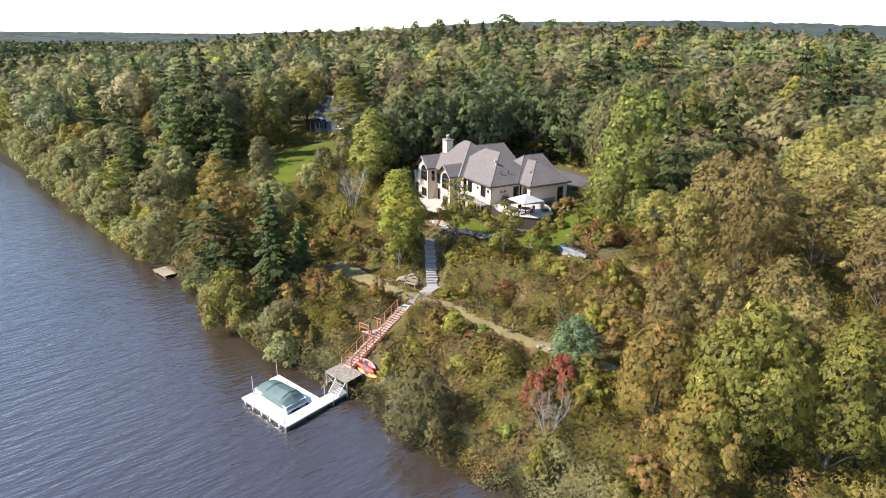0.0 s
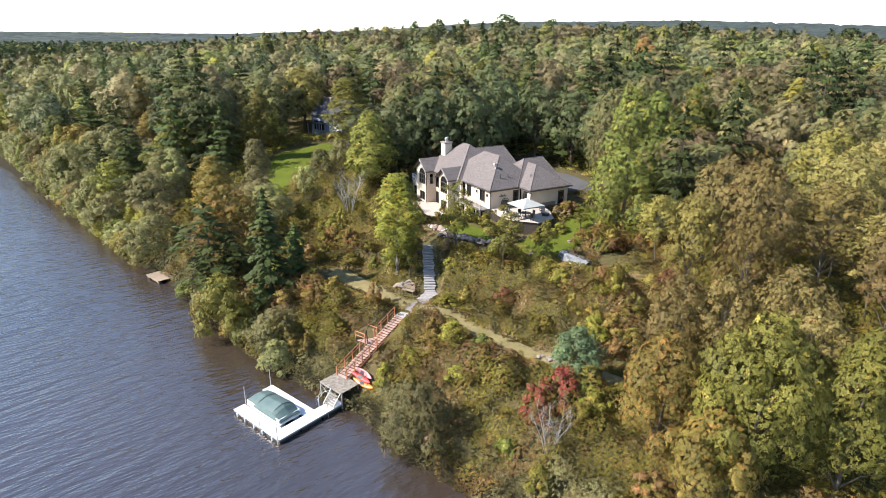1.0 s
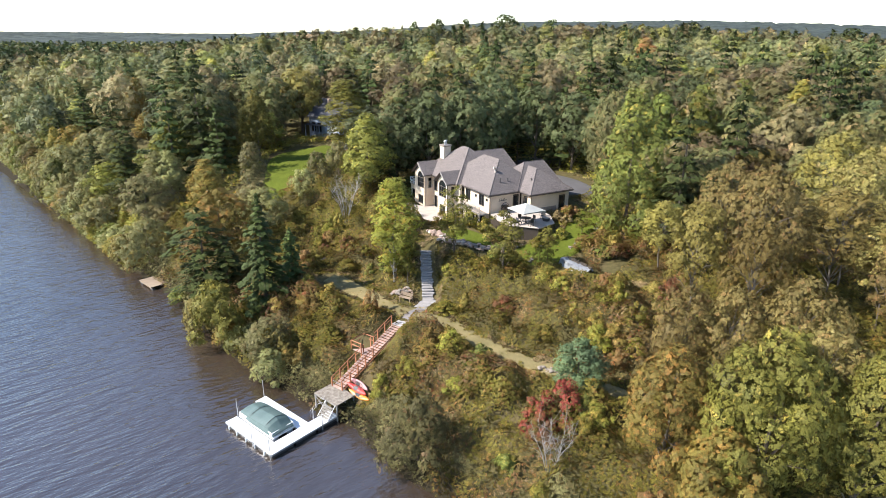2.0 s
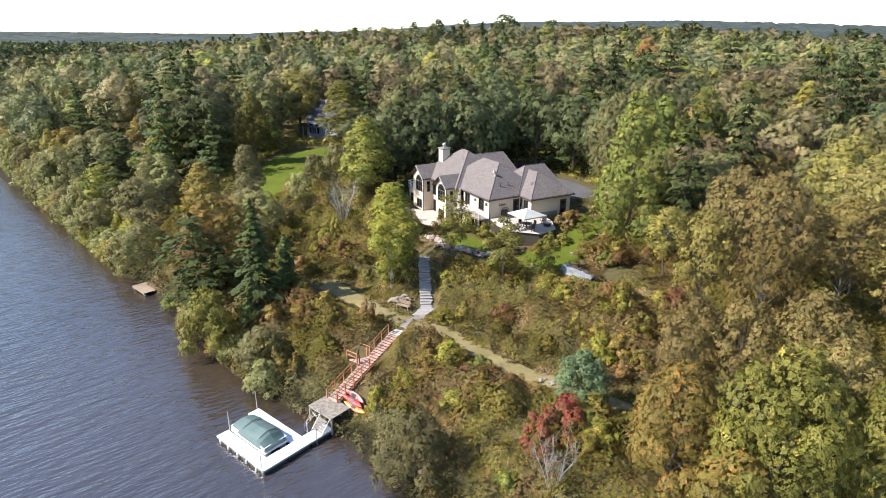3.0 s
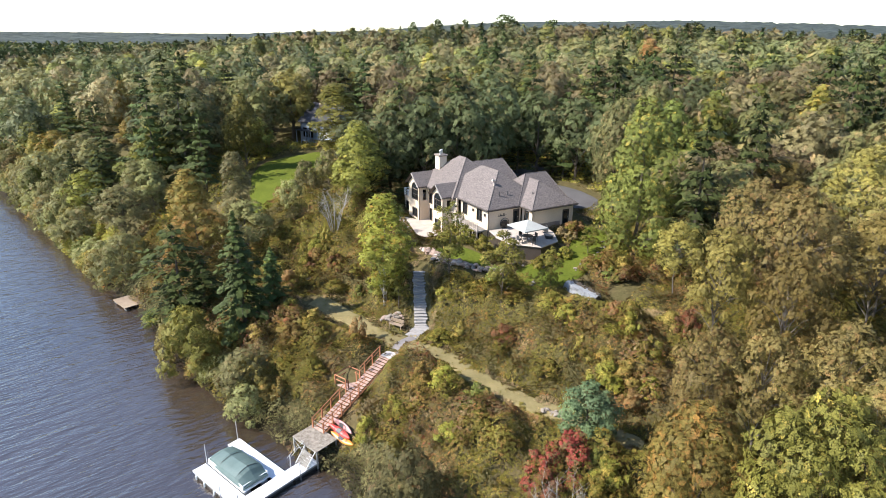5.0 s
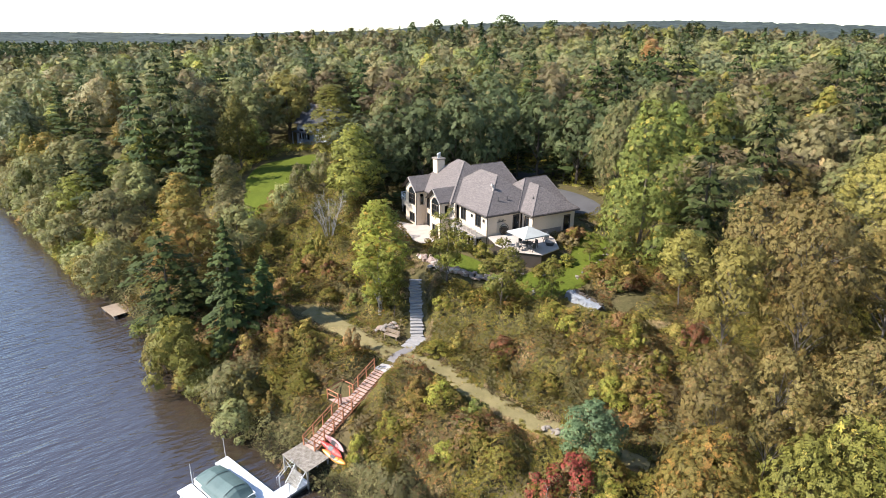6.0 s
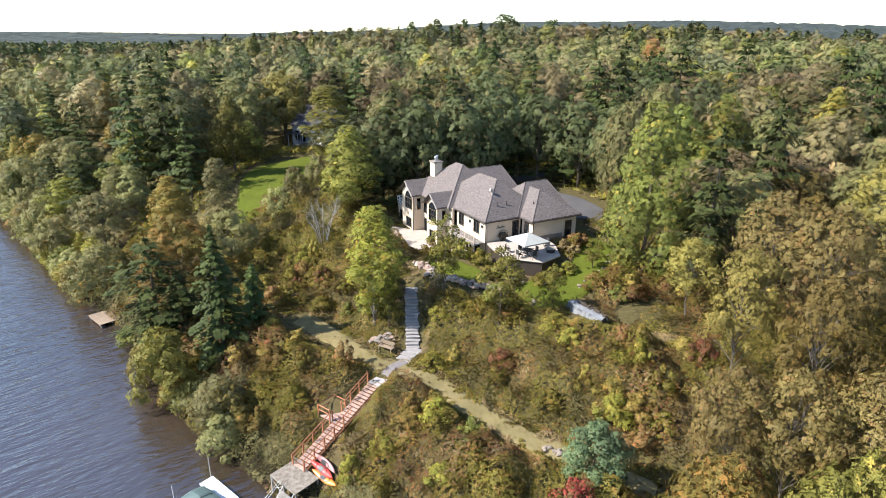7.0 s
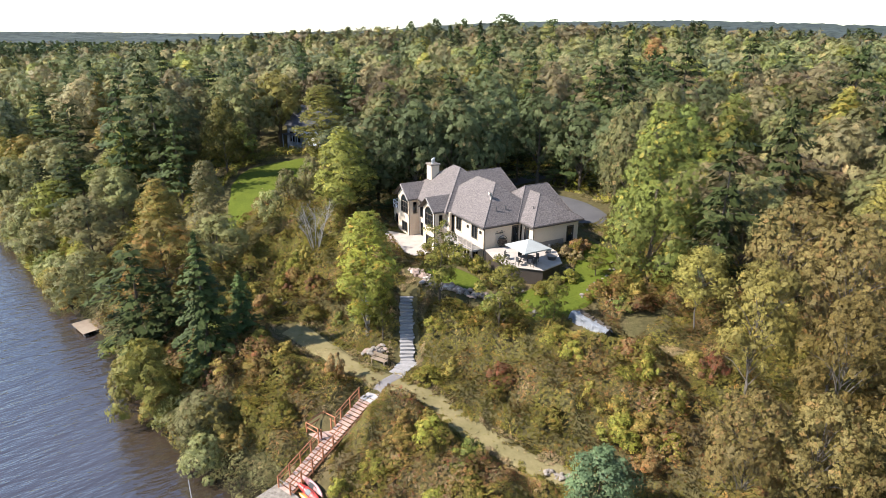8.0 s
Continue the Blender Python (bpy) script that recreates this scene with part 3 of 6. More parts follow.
# the two gabled bays and the wall between them
for v0, v1 in ((13.9, 17.2), (7.25, 10.15)):
    w = v1 - v0
    a, b = (-2.0, v1), (-2.0, v0)
    if v0 > 10:
        a = (-2.0, v1 - 0.29)
    length = a[1] - v0
    c = length / 2 + (0.14 if v0 > 10 else 0)
    ops = [(c - 0.95, c + 0.95, 11.9, 13.4), (c - 0.75, c + 0.75, 9.45, 10.75)]
    wall_part("wall", a, b, ZB - 0.4, 13.95, ops)
    window(at_wall(a, b), *ops[0], cols=3, rows=2, arch=True)
    window(at_wall(a, b), *ops[1], cols=2)
    wall_part("wall", (-1.72, v0), (-0.6, v0), ZB - 0.4, 13.95, [(0.25, 0.85, 12.0, 13.5)])
    bm = bmesh.new()
    vm = (v0 + v1) / 2
    tri = [(v0, 13.97 - ZB), (v1, 13.97 - ZB), (vm, 13.97 - ZB + (v1 - v0) / 2 * SLOPE)]
    f = [bm.verts.new((-2.0, y, z)) for y, z in tri]
    g = [bm.verts.new((-1.7, y, z)) for y, z in tri]
    bm.faces.new(f[::-1]), bm.faces.new(g)
    for i in range(3):
        j = (i + 1) % 3
        bm.faces.new((f[i], f[j], g[j], g[i]))
    part("gable_wall", bm, STUCCO, house)
    bm = bmesh.new()
    for e in (v0 - 0.36, v1 + 0.36):
        add_tube(bm, ((-2.41, e, EAVE - ZB - 0.1), (-2.41, vm, EAVE - ZB - 0.06 + (v1 - v0 + 0.7) / 2 * SLOPE)), 0.1, 4)
    part("barge_board", bm, TRIM, house)
wall_part("wall", (-1.72, 10.15), (-0.6, 10.15), ZB - 0.4, 13.95)
a, b = (-0.6, 13.9), (-0.6, 10.15)
ops = [(0.3, 1.7, 11.6, 13.6), (1.9, 3.4, 11.6, 13.6), (0.4, 1.6, LOWER, 10.95), (2.2, 3.4, LOWER, 10.95)]
wall_part("wall", a, b, ZB - 0.4, 13.95, ops)
for o in ops:
    window(at_wall(a, b), *o, cols=2, rows=1)
wall_part("wall", (-0.6, 7.25), (-0.6, 6.3), ZB - 0.4, 13.95)
part("floor_slab", box(-0.25, 9.7, 0.2, 14.3, 11.2 - ZB, 11.4 - ZB), SLAB, house)
# low side wing with a railed roof terrace
a, b = (-1.4, 19.8), (-1.4, 17.21)
wall_part("wall", a, b, ZB - 0.4, 11.45, [(0.6, 1.9, 9.4, 10.8)])
window(at_wall(a, b), 0.6, 1.9, 9.4, 10.8)
wall_part("wall", (2.5, 19.8), (-1.11, 19.8), ZB - 0.4, 11.45)
part("roof_deck", box(-1.5, 2.6, 17.22, 19.9, 11.455 - ZB, 11.6 - ZB), PAVING, house, "pale flat roof terrace")
for k in range(6):
    part("rail_post", box(-1.48, -1.40, 17.35 + k * 0.49, 17.43 + k * 0.49, 11.605 - ZB, 12.45 - ZB), WHITE_PAINT, house)
for z in (12.45, 11.95):
    part("rail", box(-1.49, -1.39, 17.3, 19.88, z - ZB, z + 0.06 - ZB), WHITE_PAINT, house, "white roof terrace rail")
    part("rail", box(-1.385, 2.5, 19.79, 19.88, z - ZB, z + 0.06 - ZB), WHITE_PAINT, house, "white roof terrace rail")
# wrought wall ornament
bm = bmesh.new()
for k in range(7):
    t = 1.5 + k * 0.14
    add_tube(bm, ((t, -0.17, 12.9 - ZB), (t + 0.12 * math.sin(k * 2.0), -0.19, 13.18 - ZB + 0.08 * math.cos(k * 3.0))), 0.03, 5)
add_tube(bm, ((1.35, -0.17, 12.95 - ZB), (2.6, -0.17, 13.02 - ZB)), 0.03, 5)
part("wall_ornament", bm, DARK_METAL, house, "wrought dark metal wall ornament")
# eave boards and gutters, downpipes
for p, q in (((-0.4, -0.55), (-0.4, 6.0)), ((-0.35, -0.56), (4.3, -0.56)), ((4.3, -0.6), (4.3, -2.9)), ((4.35, -2.96), (11.4, -2.96)), ((11.45, -2.9), (11.45, -0.6)), ((-1.06, 10.5), (-1.06, 13.5))):
    part("gutter", tube(((*p, EAVE - ZB - 0.09), (*q, EAVE - ZB - 0.09)), 0.08, 6), TRIM, house, "dark gutter")
for u, v in ((-0.06, -0.2), (4.68, -2.62), (-2.06, 13.95), (-2.06, 7.3), (-0.06, 6.2)):
    part("downpipe", tube(((u, v, ZB - 0.2 - ZB), (u, v, EAVE - ZB - 0.15)), 0.05, 6), TRIM, house)
# chimney
ch = part("chimney", box(1.35, 2.5, 14.3, 15.55, 14.6 - ZB, 17.75 - ZB, bevel=0.02), STUCCO, house, "cream stucco chimney")
part("chimney_cap", box(1.23, 2.62, 14.18, 15.67, 17.75 - ZB, 17.95 - ZB, bevel=0.03), STONE, ch, "grey chimney cap")
for u, v in ((1.65, 14.6), (1.95, 14.95), (2.25, 15.25)):
    bm = tube(((u, v, 17.95 - ZB), (u, v, 18.45 - ZB)), (0.14, 0.12), 8)
    add_tube(bm, ((u, v, 18.47 - ZB), (u, v, 18.56 - ZB)), (0.2, 0.16), 8)
    part("flue", bm, STEEL, ch, "steel flue")
# roof vents
for u, v in ((2.35, 2.3),):
    z = EAVE + (u + 0.35) * SLOPE - ZB
    part("roof_vent", tube(((u, v, z - 0.2), (u, v, z + 0.55), (u - 0.3, v, z + 0.62)), (0.15, 0.15, 0.17), 8), PAVING, house, "pale pipe vent")
for u, v, h in ((2.2, 0.9, 0.55), (3.4, 0.9, 0.5), (6.1, -0.6, 0.35)):
    z = EAVE + ((v + 0.5) * SLOPE if u < 4.3 else (u - 4.35) * 0.7) - ZB
    part("vent_pipe", tube(((u, v, z - 0.2), (u, v, z + h)), 0.06, 6), DARK_METAL, house, "thin dark vent pipe")
# wall lamps
for u, v in ((-0.06, 3.1), (-0.06, 0.5), (-2.06, 12.2)):
    part("wall_lamp", box(u - 0.16, u, v - 0.08, v + 0.08, 13.0 - ZB, 13.35 - ZB, bevel=0.02), DARK_METAL, house, "dark wall lantern")


def H(u, v):
    """World place of a point of the house's plan."""
    return HOUSE_AT[0] + u * _hc - v * _hs, HOUSE_AT[1] + u * _hs + v * _hc


HM = lambda u, v, z, rz=0: pose(*H(u, v), z, 0, 0, HOUSE_TURN + rz)

# ---- raised terrace with its paving, umbrella and furniture ----
terrace = empty("terrace", HM(0, 0, 9.6), "pale paved raised terrace with a dark timber skirt", "terrace", kind="structure")
T_OUT = [(-0.05, -0.5), (-0.7, -3.0), (-0.6, -5.6), (1.8, -8.2), (4.6, -7.5), (6.3, -4.6), (6.6, -2.7), (4.72, -2.7), (4.72, -0.5)]
part("paving_slab", prism(bmesh.new(), T_OUT, 1.78, 1.9), PAVING, terrace)
part("skirt", prism(bmesh.new(), [(0.98 * x + 0.05, 0.975 * y - 0.06) for x, y in T_OUT], -0.6, 1.775), TRIM, terrace, "dark timber skirt")
bm = bmesh.new()
for (x0, y0), (x1, y1) in zip(T_OUT[1:6], T_OUT[2:7]):
    add_tube(bm, ((x0, y0, 1.84), (x1, y1, 1.84)), 0.09, 6)
part("coping", bm, PAVING, terrace)


def umbrella(m):
    u = empty("patio_umbrella", m, "open cream patio umbrella on a dark pole", "umbrella")
    bm = bmesh.new()
    top = bm.verts.new((0, 0, 2.62))
    rim = []
    for k in range(16):
        r = 1.65 / max(abs(math.cos(math.pi * k / 8)), abs(math.sin(math.pi * k / 8))) * (1.0 if k % 2 == 0 else 0.985)
        rim.append(bm.verts.new((r * math.cos(math.pi * k / 8), r * math.sin(math.pi * k / 8), 1.86)))
    low = [bm.verts.new((v.co.x, v.co.y, v.co.z - 0.12)) for v in rim]
    for k in range(16):
        j = (k + 1) % 16
        bm.faces.new((top, rim[k], rim[j])), bm.faces.new((rim[k], low[k], low[j], rim[j]))
    part("canopy", bm, CREAM_CLOTH, u, "cream cloth canopy")
    part("pole", tube(((0, 0, 0.06), (0, 0, 2.58)), 0.03, 8), DARK_METAL, u)
    part("base", tube(((0, 0, 0), (0, 0, 0.06), (0, 0, 0.09)), (0.3, 0.3, 0.06), 12), DARK_METAL, u)
    for k in range(8):
        a = math.pi * k / 4
        part("rib", tube(((0.03 * math.cos(a), 0.03 * math.sin(a), 2.5), (1.6 * math.cos(a), 1.6 * math.sin(a), 1.84)), 0.012, 4), DARK_METAL, u)
    return u


umbrella(HM(1.4, -6.0, 11.5))


def round_table(m):
    t = empty("round_table", m, "round dark metal patio table", "table")
    part("tabletop", tube(((0, 0, 0.70), (0, 0, 0.74)), 0.65, 18), DARK_METAL, t)
    for k in range(4):
        a = math.pi * (k + 0.5) / 2
        part("leg", tube(((0.5 * math.cos(a), 0.5 * math.sin(a), 0), (0.3 * math.cos(a), 0.3 * math.sin(a), 0.7)), 0.025, 6), DARK_METAL, t)
    return t


round_table(HM(1.4, -6.0, 11.5))


def patio_chair():
    c = empty("patio_chair", pose(0, 0, 0), "dark metal patio chair with a slatted back", "chair", "chairs on the terrace")
    part("seat", box(-0.25, 0.25, -0.25, 0.25, 0.40, 0.45, bevel=0.015), DARK_METAL, c)
    part("backrest", box(-0.25, 0.25, 0.21, 0.25, 0.46, 0.92, bevel=0.015), DARK_METAL, c)
    for x in (-0.22, 0.22):
        for y in (-0.22, 0.22):
            part("leg", box(x - 0.02, x + 0.02, y - 0.02, y + 0.02, 0, 0.4), DARK_METAL, c)
        part("armrest", box(x - 0.025, x + 0.025, -0.22, 0.21, 0.62, 0.65), DARK_METAL, c)
    return c


chair = patio_chair()
chair.matrix_world = HM(2.45, -6.0, 11.5, -90)
for u, v, r in ((0.35, -6.0, 90), (1.4, -7.05, 180), (1.4, -4.95, 0), (4.6, -5.3, -60), (5.2, -4.4, -100), (0.3, -4.0, 40)):
    copy_thing(chair, HM(u, v, 11.5, r))


def fire_pit(m):
    f = empty("fire_table", m, "low round dark fire table", "fire pit")
    part("bowl", tube(((0, 0, 0.0), (0, 0, 0.3), (0, 0, 0.42)), (0.42, 0.5, 0.55), 16), DARK_METAL, f)
    part("rim", tube(((0, 0, 0.42), (0, 0, 0.46)), 0.6, 16), STONE, f)
    return f


fire_pit(HM(4.4, -6.2, 11.5))


def log_ring(m):
    """A round steel rack filled with split logs."""
    g = empty("log_rack", m, "round dark steel rack filled with split firewood", "log rack")
    part("hoop", tube([(0.62 * math.sin(2 * math.pi * k / 24), 0, 0.64 + 0.62 * math.cos(2 * math.pi * k / 24)) for k in range(25)], 0.035, 6), DARK_METAL, g)
    part("foot", box(-0.3, 0.3, -0.2, 0.2, 0.0, 0.04), DARK_METAL, g)
    rng = random.Random(6)
    for r in range(5):
        for k in range(6):
            x, z = -0.45 + k * 0.18 + 0.09 * (r % 2), 0.2 + r * 0.17
            if math.hypot(x, z - 0.64) < 0.5:
                part("log", tube(((x, -0.2, z), (x, 0.2, z)), 0.08 * rng.uniform(0.85, 1.05), 7), BARK, g)
    return g


log_ring(HM(2.1, -0.55, 11.5))


# ---- raised walkway with posts along the river side of the south wing ----
def balcony():
    b = empty("balcony", HM(0, 0, 9.0), "pale timber balcony on posts with a railing", "balcony")
    part("deck", box(-1.5, -0.05, 0.0, 6.0, 2.28, 2.44), GREY_WOOD, b)
    for k in range(7):
        v = 0.1 + k * 0.96
        part("post", box(-1.48, -1.36, v - 0.06, v + 0.06, -0.6, 2.27), PAVING, b)
        part("rail_post", box(-1.46, -1.39, v - 0.035, v + 0.035, 2.45, 3.4), PAVING, b)
    for z in (2.6, 3.38):
        part("rail", box(-1.47, -1.38, 0.0, 6.0, z, z + 0.06), PAVING, b)
    for k in range(40):
        v = 0.18 + k * 0.145
        part("baluster", box(-1.44, -1.41, v - 0.014, v + 0.014, 2.665, 3.375), PAVING, b)
    return b


balcony()
# lower patio by the bays
patio = tagged(part("patio", prism(bmesh.new(), [(-5.6, 9.5), (-4.6, 7.0), (-2.1, 6.6), (-0.65, 6.8), (-0.65, 13.8), (-2.1, 14.5), (-3.6, 17.0), (-5.4, 15.0)], -0.6, 0.1), PAVING, None), "pinkish paved patio at the foot of the house", "patio", kind="structure")
patio.matrix_world = HM(0, 0, 9.13)

# ---- driveway ----
def strip_on_ground(name, pts, widths, mat, lift, label, category, side_noise=0.0, n=60):
    """A ribbon that follows the ground along the points."""
    pts = np.array(pts, float)
    seg = np.r_[0, np.cumsum(np.hypot(*np.diff(pts, axis=0).T))]
    s = np.linspace(0, seg[-1], n)
    cx, cy, w = np.interp(s, seg, pts[:, 0]), np.interp(s, seg, pts[:, 1]), np.interp(s, seg, widths)
    k = max(1, n // 12)
    ker = np.hanning(2 * k + 1)
    ker /= ker.sum()
    sm = lambda a: np.convolve(np.pad(a, k, mode="reflect", reflect_type="odd"), ker, "valid")
    cx, cy = sm(cx), sm(cy)
    tx, ty = np.gradient(cx), np.gradient(cy)
    ln = np.hypot(tx, ty)
    nx, ny = -ty / ln, tx / ln
    rows = []
    cols = 9
    rng = np.random.default_rng(5)
    wob = side_noise * np.convolve(rng.normal(0, 1, n + 8), np.ones(5) / 2.2, "valid")[:n]
    for j in range(cols):
        o = (j / (cols - 1) - 0.5)
        off = o * (w + wob * (1 if j in (0, cols - 1) else 0.6))
        x, y = cx + nx * off, cy + ny * off
        edge = -0.12 if j in (0, cols - 1) else 0.0
        rows.append(np.stack([x, y, ground(x, y) + lift + edge], -1))
    v = np.stack(rows, 1)
    ix = np.arange(n * cols).reshape(n, cols)
    q = np.stack([ix[:-1, :-1], ix[:-1, 1:], ix[1:, 1:], ix[1:, :-1]], -1).reshape(-1, 4)[:, ::-1]
    ob = new(name, mesh_from(name, v.reshape(-1, 3), q, (mat,), smooth=True))
    return tagged(ob, label, category, kind="structure")


strip_on_ground("driveway", [H(14.5, 2), H(17, 4), H(18.0, 9), H(16.5, 16), H(14, 21), (18, 112)], [6, 8.5, 9, 7.5, 4.5, 3.5], ASPHALT, 0.08, "grey asphalt driveway behind the house", "driveway", 0.2)


# ================= the landing place on the river =================
DOCK = pose(-19.0, 48.75, 0.0, 0, 0, -39.8)
DECK_Z = 0.5
dock = empty("dock", DOCK, "white floating dock with two arms round a boat slip", "dock")


def dock_section(x0, x1, y0, y1):
    """One white decked section: boards over a rim, with floats below."""
    s = part("deck_section", box(x0 + 0.015, x1 - 0.015, y0 + 0.015, y1 - 0.015, DECK_Z - 0.2, DECK_Z - 0.035), STEEL, dock, "pale metal rim of a deck section")
    along_x = (x1 - x0) > (y1 - y0)
    n = int(round((x1 - x0 if along_x else y1 - y0) / 0.3))
    bm = bmesh.new()
    for k in range(n):
        if along_x:
            a, b = x0 + (x1 - x0) * k / n, x0 + (x1 - x0) * (k + 1) / n
            add_box(bm, a + 0.006, b - 0.006, y0, y1, DECK_Z - 0.034, DECK_Z)
        else:
            a, b = y0 + (y1 - y0) * k / n, y0 + (y1 - y0) * (k + 1) / n
            add_box(bm, x0, x1, a + 0.006, b - 0.006, DECK_Z - 0.034, DECK_Z)
    boards = part("decking", bm, WHITE_DECK, s, "white deck boards")
    boards["kind"] = "stuff"
    part("float", box(x0 + 0.12, x1 - 0.12, y0 + 0.12, y1 - 0.12, -0.18, DECK_Z - 0.205), DARK_METAL, s)
    return s


for x0, x1, y0, y1 in ((0.0, 2.85, 0.0, 1.15), (2.85, 5.7, 0.0, 1.15), (-0.75, 2.5, 3.6, 4.75), (2.5, 5.7, 3.6, 4.75),
                       (5.7, 6.95, 0.0, 2.4), (5.7, 6.95, 2.4, 4.8), (5.7, 6.95, 4.8, 7.2)):
    dock_section(x0, x1, y0, y1)
for x, y, top in ((0.12, 1.22, 2.35), (-0.82, 4.62, 2.3), (6.85, -0.06, 2.1), (4.3, -0.07, 1.6), (5.62, 5.4, 1.6), (7.02, 5.3, 1.7)):
    part("mooring_pole", tube(((x, y, -1.2), (x, y, top)), 0.035, 8), STEEL, dock, "thin steel mooring pole")
for x in (0.7, 1.9, 3.3, 4.6, 6.0):
    part("fender", tube(((x, -0.07, 0.05), (x, -0.07, 0.42)), 0.07, 8), WHITE_PAINT, dock, "white dock fender")


def cover_peak(f):
    """Height of the boat cover's crest from bow (0) to stern (1)."""
    return float(np.interp(f, (0, 0.1, 0.3, 0.36, 0.78, 0.84, 1.0), (1.12, 1.42, 1.62, 1.52, 1.74, 1.66, 0.98)))


def pontoon_boat(m):
    b = empty("pontoon_boat", m, "pontoon boat under a teal canvas cover, moored in the dock", "boat")
    for y in (-0.75, 0.75):
        part("pontoon", tube(((-2.75, y, 0.34), (-2.35, y, 0.22), (2.4, y, 0.22), (2.5, y, 0.22)), (0.04, 0.29, 0.29, 0.2), 12), STEEL, b, "aluminium pontoon")
    part("deck", box(-2.6, 2.55, -1.15, 1.15, 0.5, 0.6, bevel=0.02), WHITE_PAINT, b)
    for x0, x1, y0, y1 in ((-2.5, 2.4, -1.13, -1.09), (-2.5, 2.4, 1.09, 1.13), (-2.5, -2.46, -1.085, 1.085), (2.36, 2.4, -1.085, 1.085)):
        part("side_panel", box(x0, x1, y0, y1, 0.605, 1.05), WHITE_PAINT, b, "white side panel")
    bm = bmesh.new()
    rings = []
    for i in range(15):
        f = i / 14
        x = -2.62 + 5.14 * f
        peak = cover_peak(f)
        wide = 1.17 * (1 - 0.12 * max(0, 0.35 - f) / 0.35 - 0.10 * max(0, f - 0.85) / 0.15)
        sag = 0.022 * math.sin(f * 19)
        rings.append([bm.verts.new((x, wide * a, 0.74 + (peak + sag - 0.74) * h)) for a, h in
                      ((-1.02, 0), (-1.0, 0.34), (-0.93, 0.60), (-0.62, 0.78), (-0.3, 0.91), (0, 1.0), (0.3, 0.92), (0.62, 0.80), (0.93, 0.62), (1.0, 0.34), (1.02, 0))])
    for r, q in zip(rings, rings[1:]):
        for k in range(10):
            bm.faces.new((r[k], r[k + 1], q[k + 1], q[k]))
    bm.faces.new(rings[0]), bm.faces.new(rings[-1][::-1])
    bmesh.ops.recalc_face_normals(bm, faces=bm.faces)
    cover = part("cover", bm, CANVAS, b, "teal canvas cover with seams")
    for x in (-0.9, 1.45):
        f = (x + 2.62) / 5.14
        peak = cover_peak(f) + 0.022 * math.sin(f * 19)
        part("seam", tube([(x, 1.16 * a, 0.755 + (peak - 0.74) * h) for a, h in ((-0.97, 0.5), (-0.62, 0.79), (-0.3, 0.92), (0, 1.01), (0.3, 0.93), (0.62, 0.81), (0.97, 0.5))], 0.018, 4), TRIM, cover)
    part("bow_rail", tube([(-2.6, -1.05, 0.95), (-3.0, -0.85, 1.25), (-3.15, 0.0, 1.4), (-3.0, 0.85, 1.35), (-2.6, 1.05, 1.2)], 0.02, 6), DARK_METAL, b, "bent dark bow rail")
    return b


pontoon_boat(DOCK @ pose(2.85, 2.38, 0.02))

# ---- weathered platform at the foot of the stairs ----
PLAT_Z = 1.72
LITTERED_WOOD = rough_surface("leaf_littered_wood", (0.07, 0.055, 0.04), (0.40, 0.35, 0.29), 2.6, 0.95, 0.01, 4)
platform = empty("landing_platform", DOCK @ pose(5.5, 7.9, PLAT_Z), "weathered grey wooden landing platform on posts", "platform")
for k in range(16):
    x = -1.6 + k * 0.2
    part("plank", box(x, x + 0.188, -0.95, 1.25, -0.045, 0.0), LITTERED_WOOD, platform)
for y in (-0.85, 0.1, 1.1):
    part("joist", box(-1.58, 1.58, y - 0.04, y + 0.04, -0.24, -0.048), GREY_WOOD, platform)
for x, y in ((-1.5, -0.88), (0.0, -0.88), (1.5, -0.88), (-1.5, 1.15), (1.5, 1.15)):
    part("post", box(x - 0.06, x + 0.06, y - 0.06, y + 0.06, -2.6, -0.05), GREY_WOOD, platform, "weathered support post")
part("brace", tube(((-1.5, -0.9, -1.25), (0.0, -0.9, -0.25)), 0.022, 5), STEEL, platform)
part("brace", tube(((-1.5, -0.9, -0.3), (0.0, -0.9, -1.2)), 0.022, 5), STEEL, platform)
part("dark_rail", tube(((-1.55, 1.15, 0.02), (-1.55, 1.15, 0.45), (-0.3, 1.2, 0.45), (-0.3, 1.2, 0.02)), 0.035, 6), GREY_WOOD, platform)
# metal steps down to the dock
steps = empty("dock_steps", DOCK @ pose(6.3, 6.55, DECK_Z), "short galvanised steps with handrails down to the dock", "steps")
for k in range(5):
    part("tread", box(-0.6, 0.6, -0.62 + k * 0.13, -0.40 + k * 0.13, 0.16 + k * 0.2, 0.2 + k * 0.2), GREY_WOOD, steps)
for x in (-0.66, 0.66):
    part("stringer", tube(((x, -0.7, 0.06), (x, 0.35, 1.2)), 0.04, 5), STEEL, steps)
for x in (-0.72, -0.95):
    part("handrail", tube(((x, -1.2, 0.05), (x, -1.25, 0.75), (x, 0.3, 1.6), (x, 0.35, 1.15)), 0.014, 6), STEEL, steps, "pale tubular handrail")


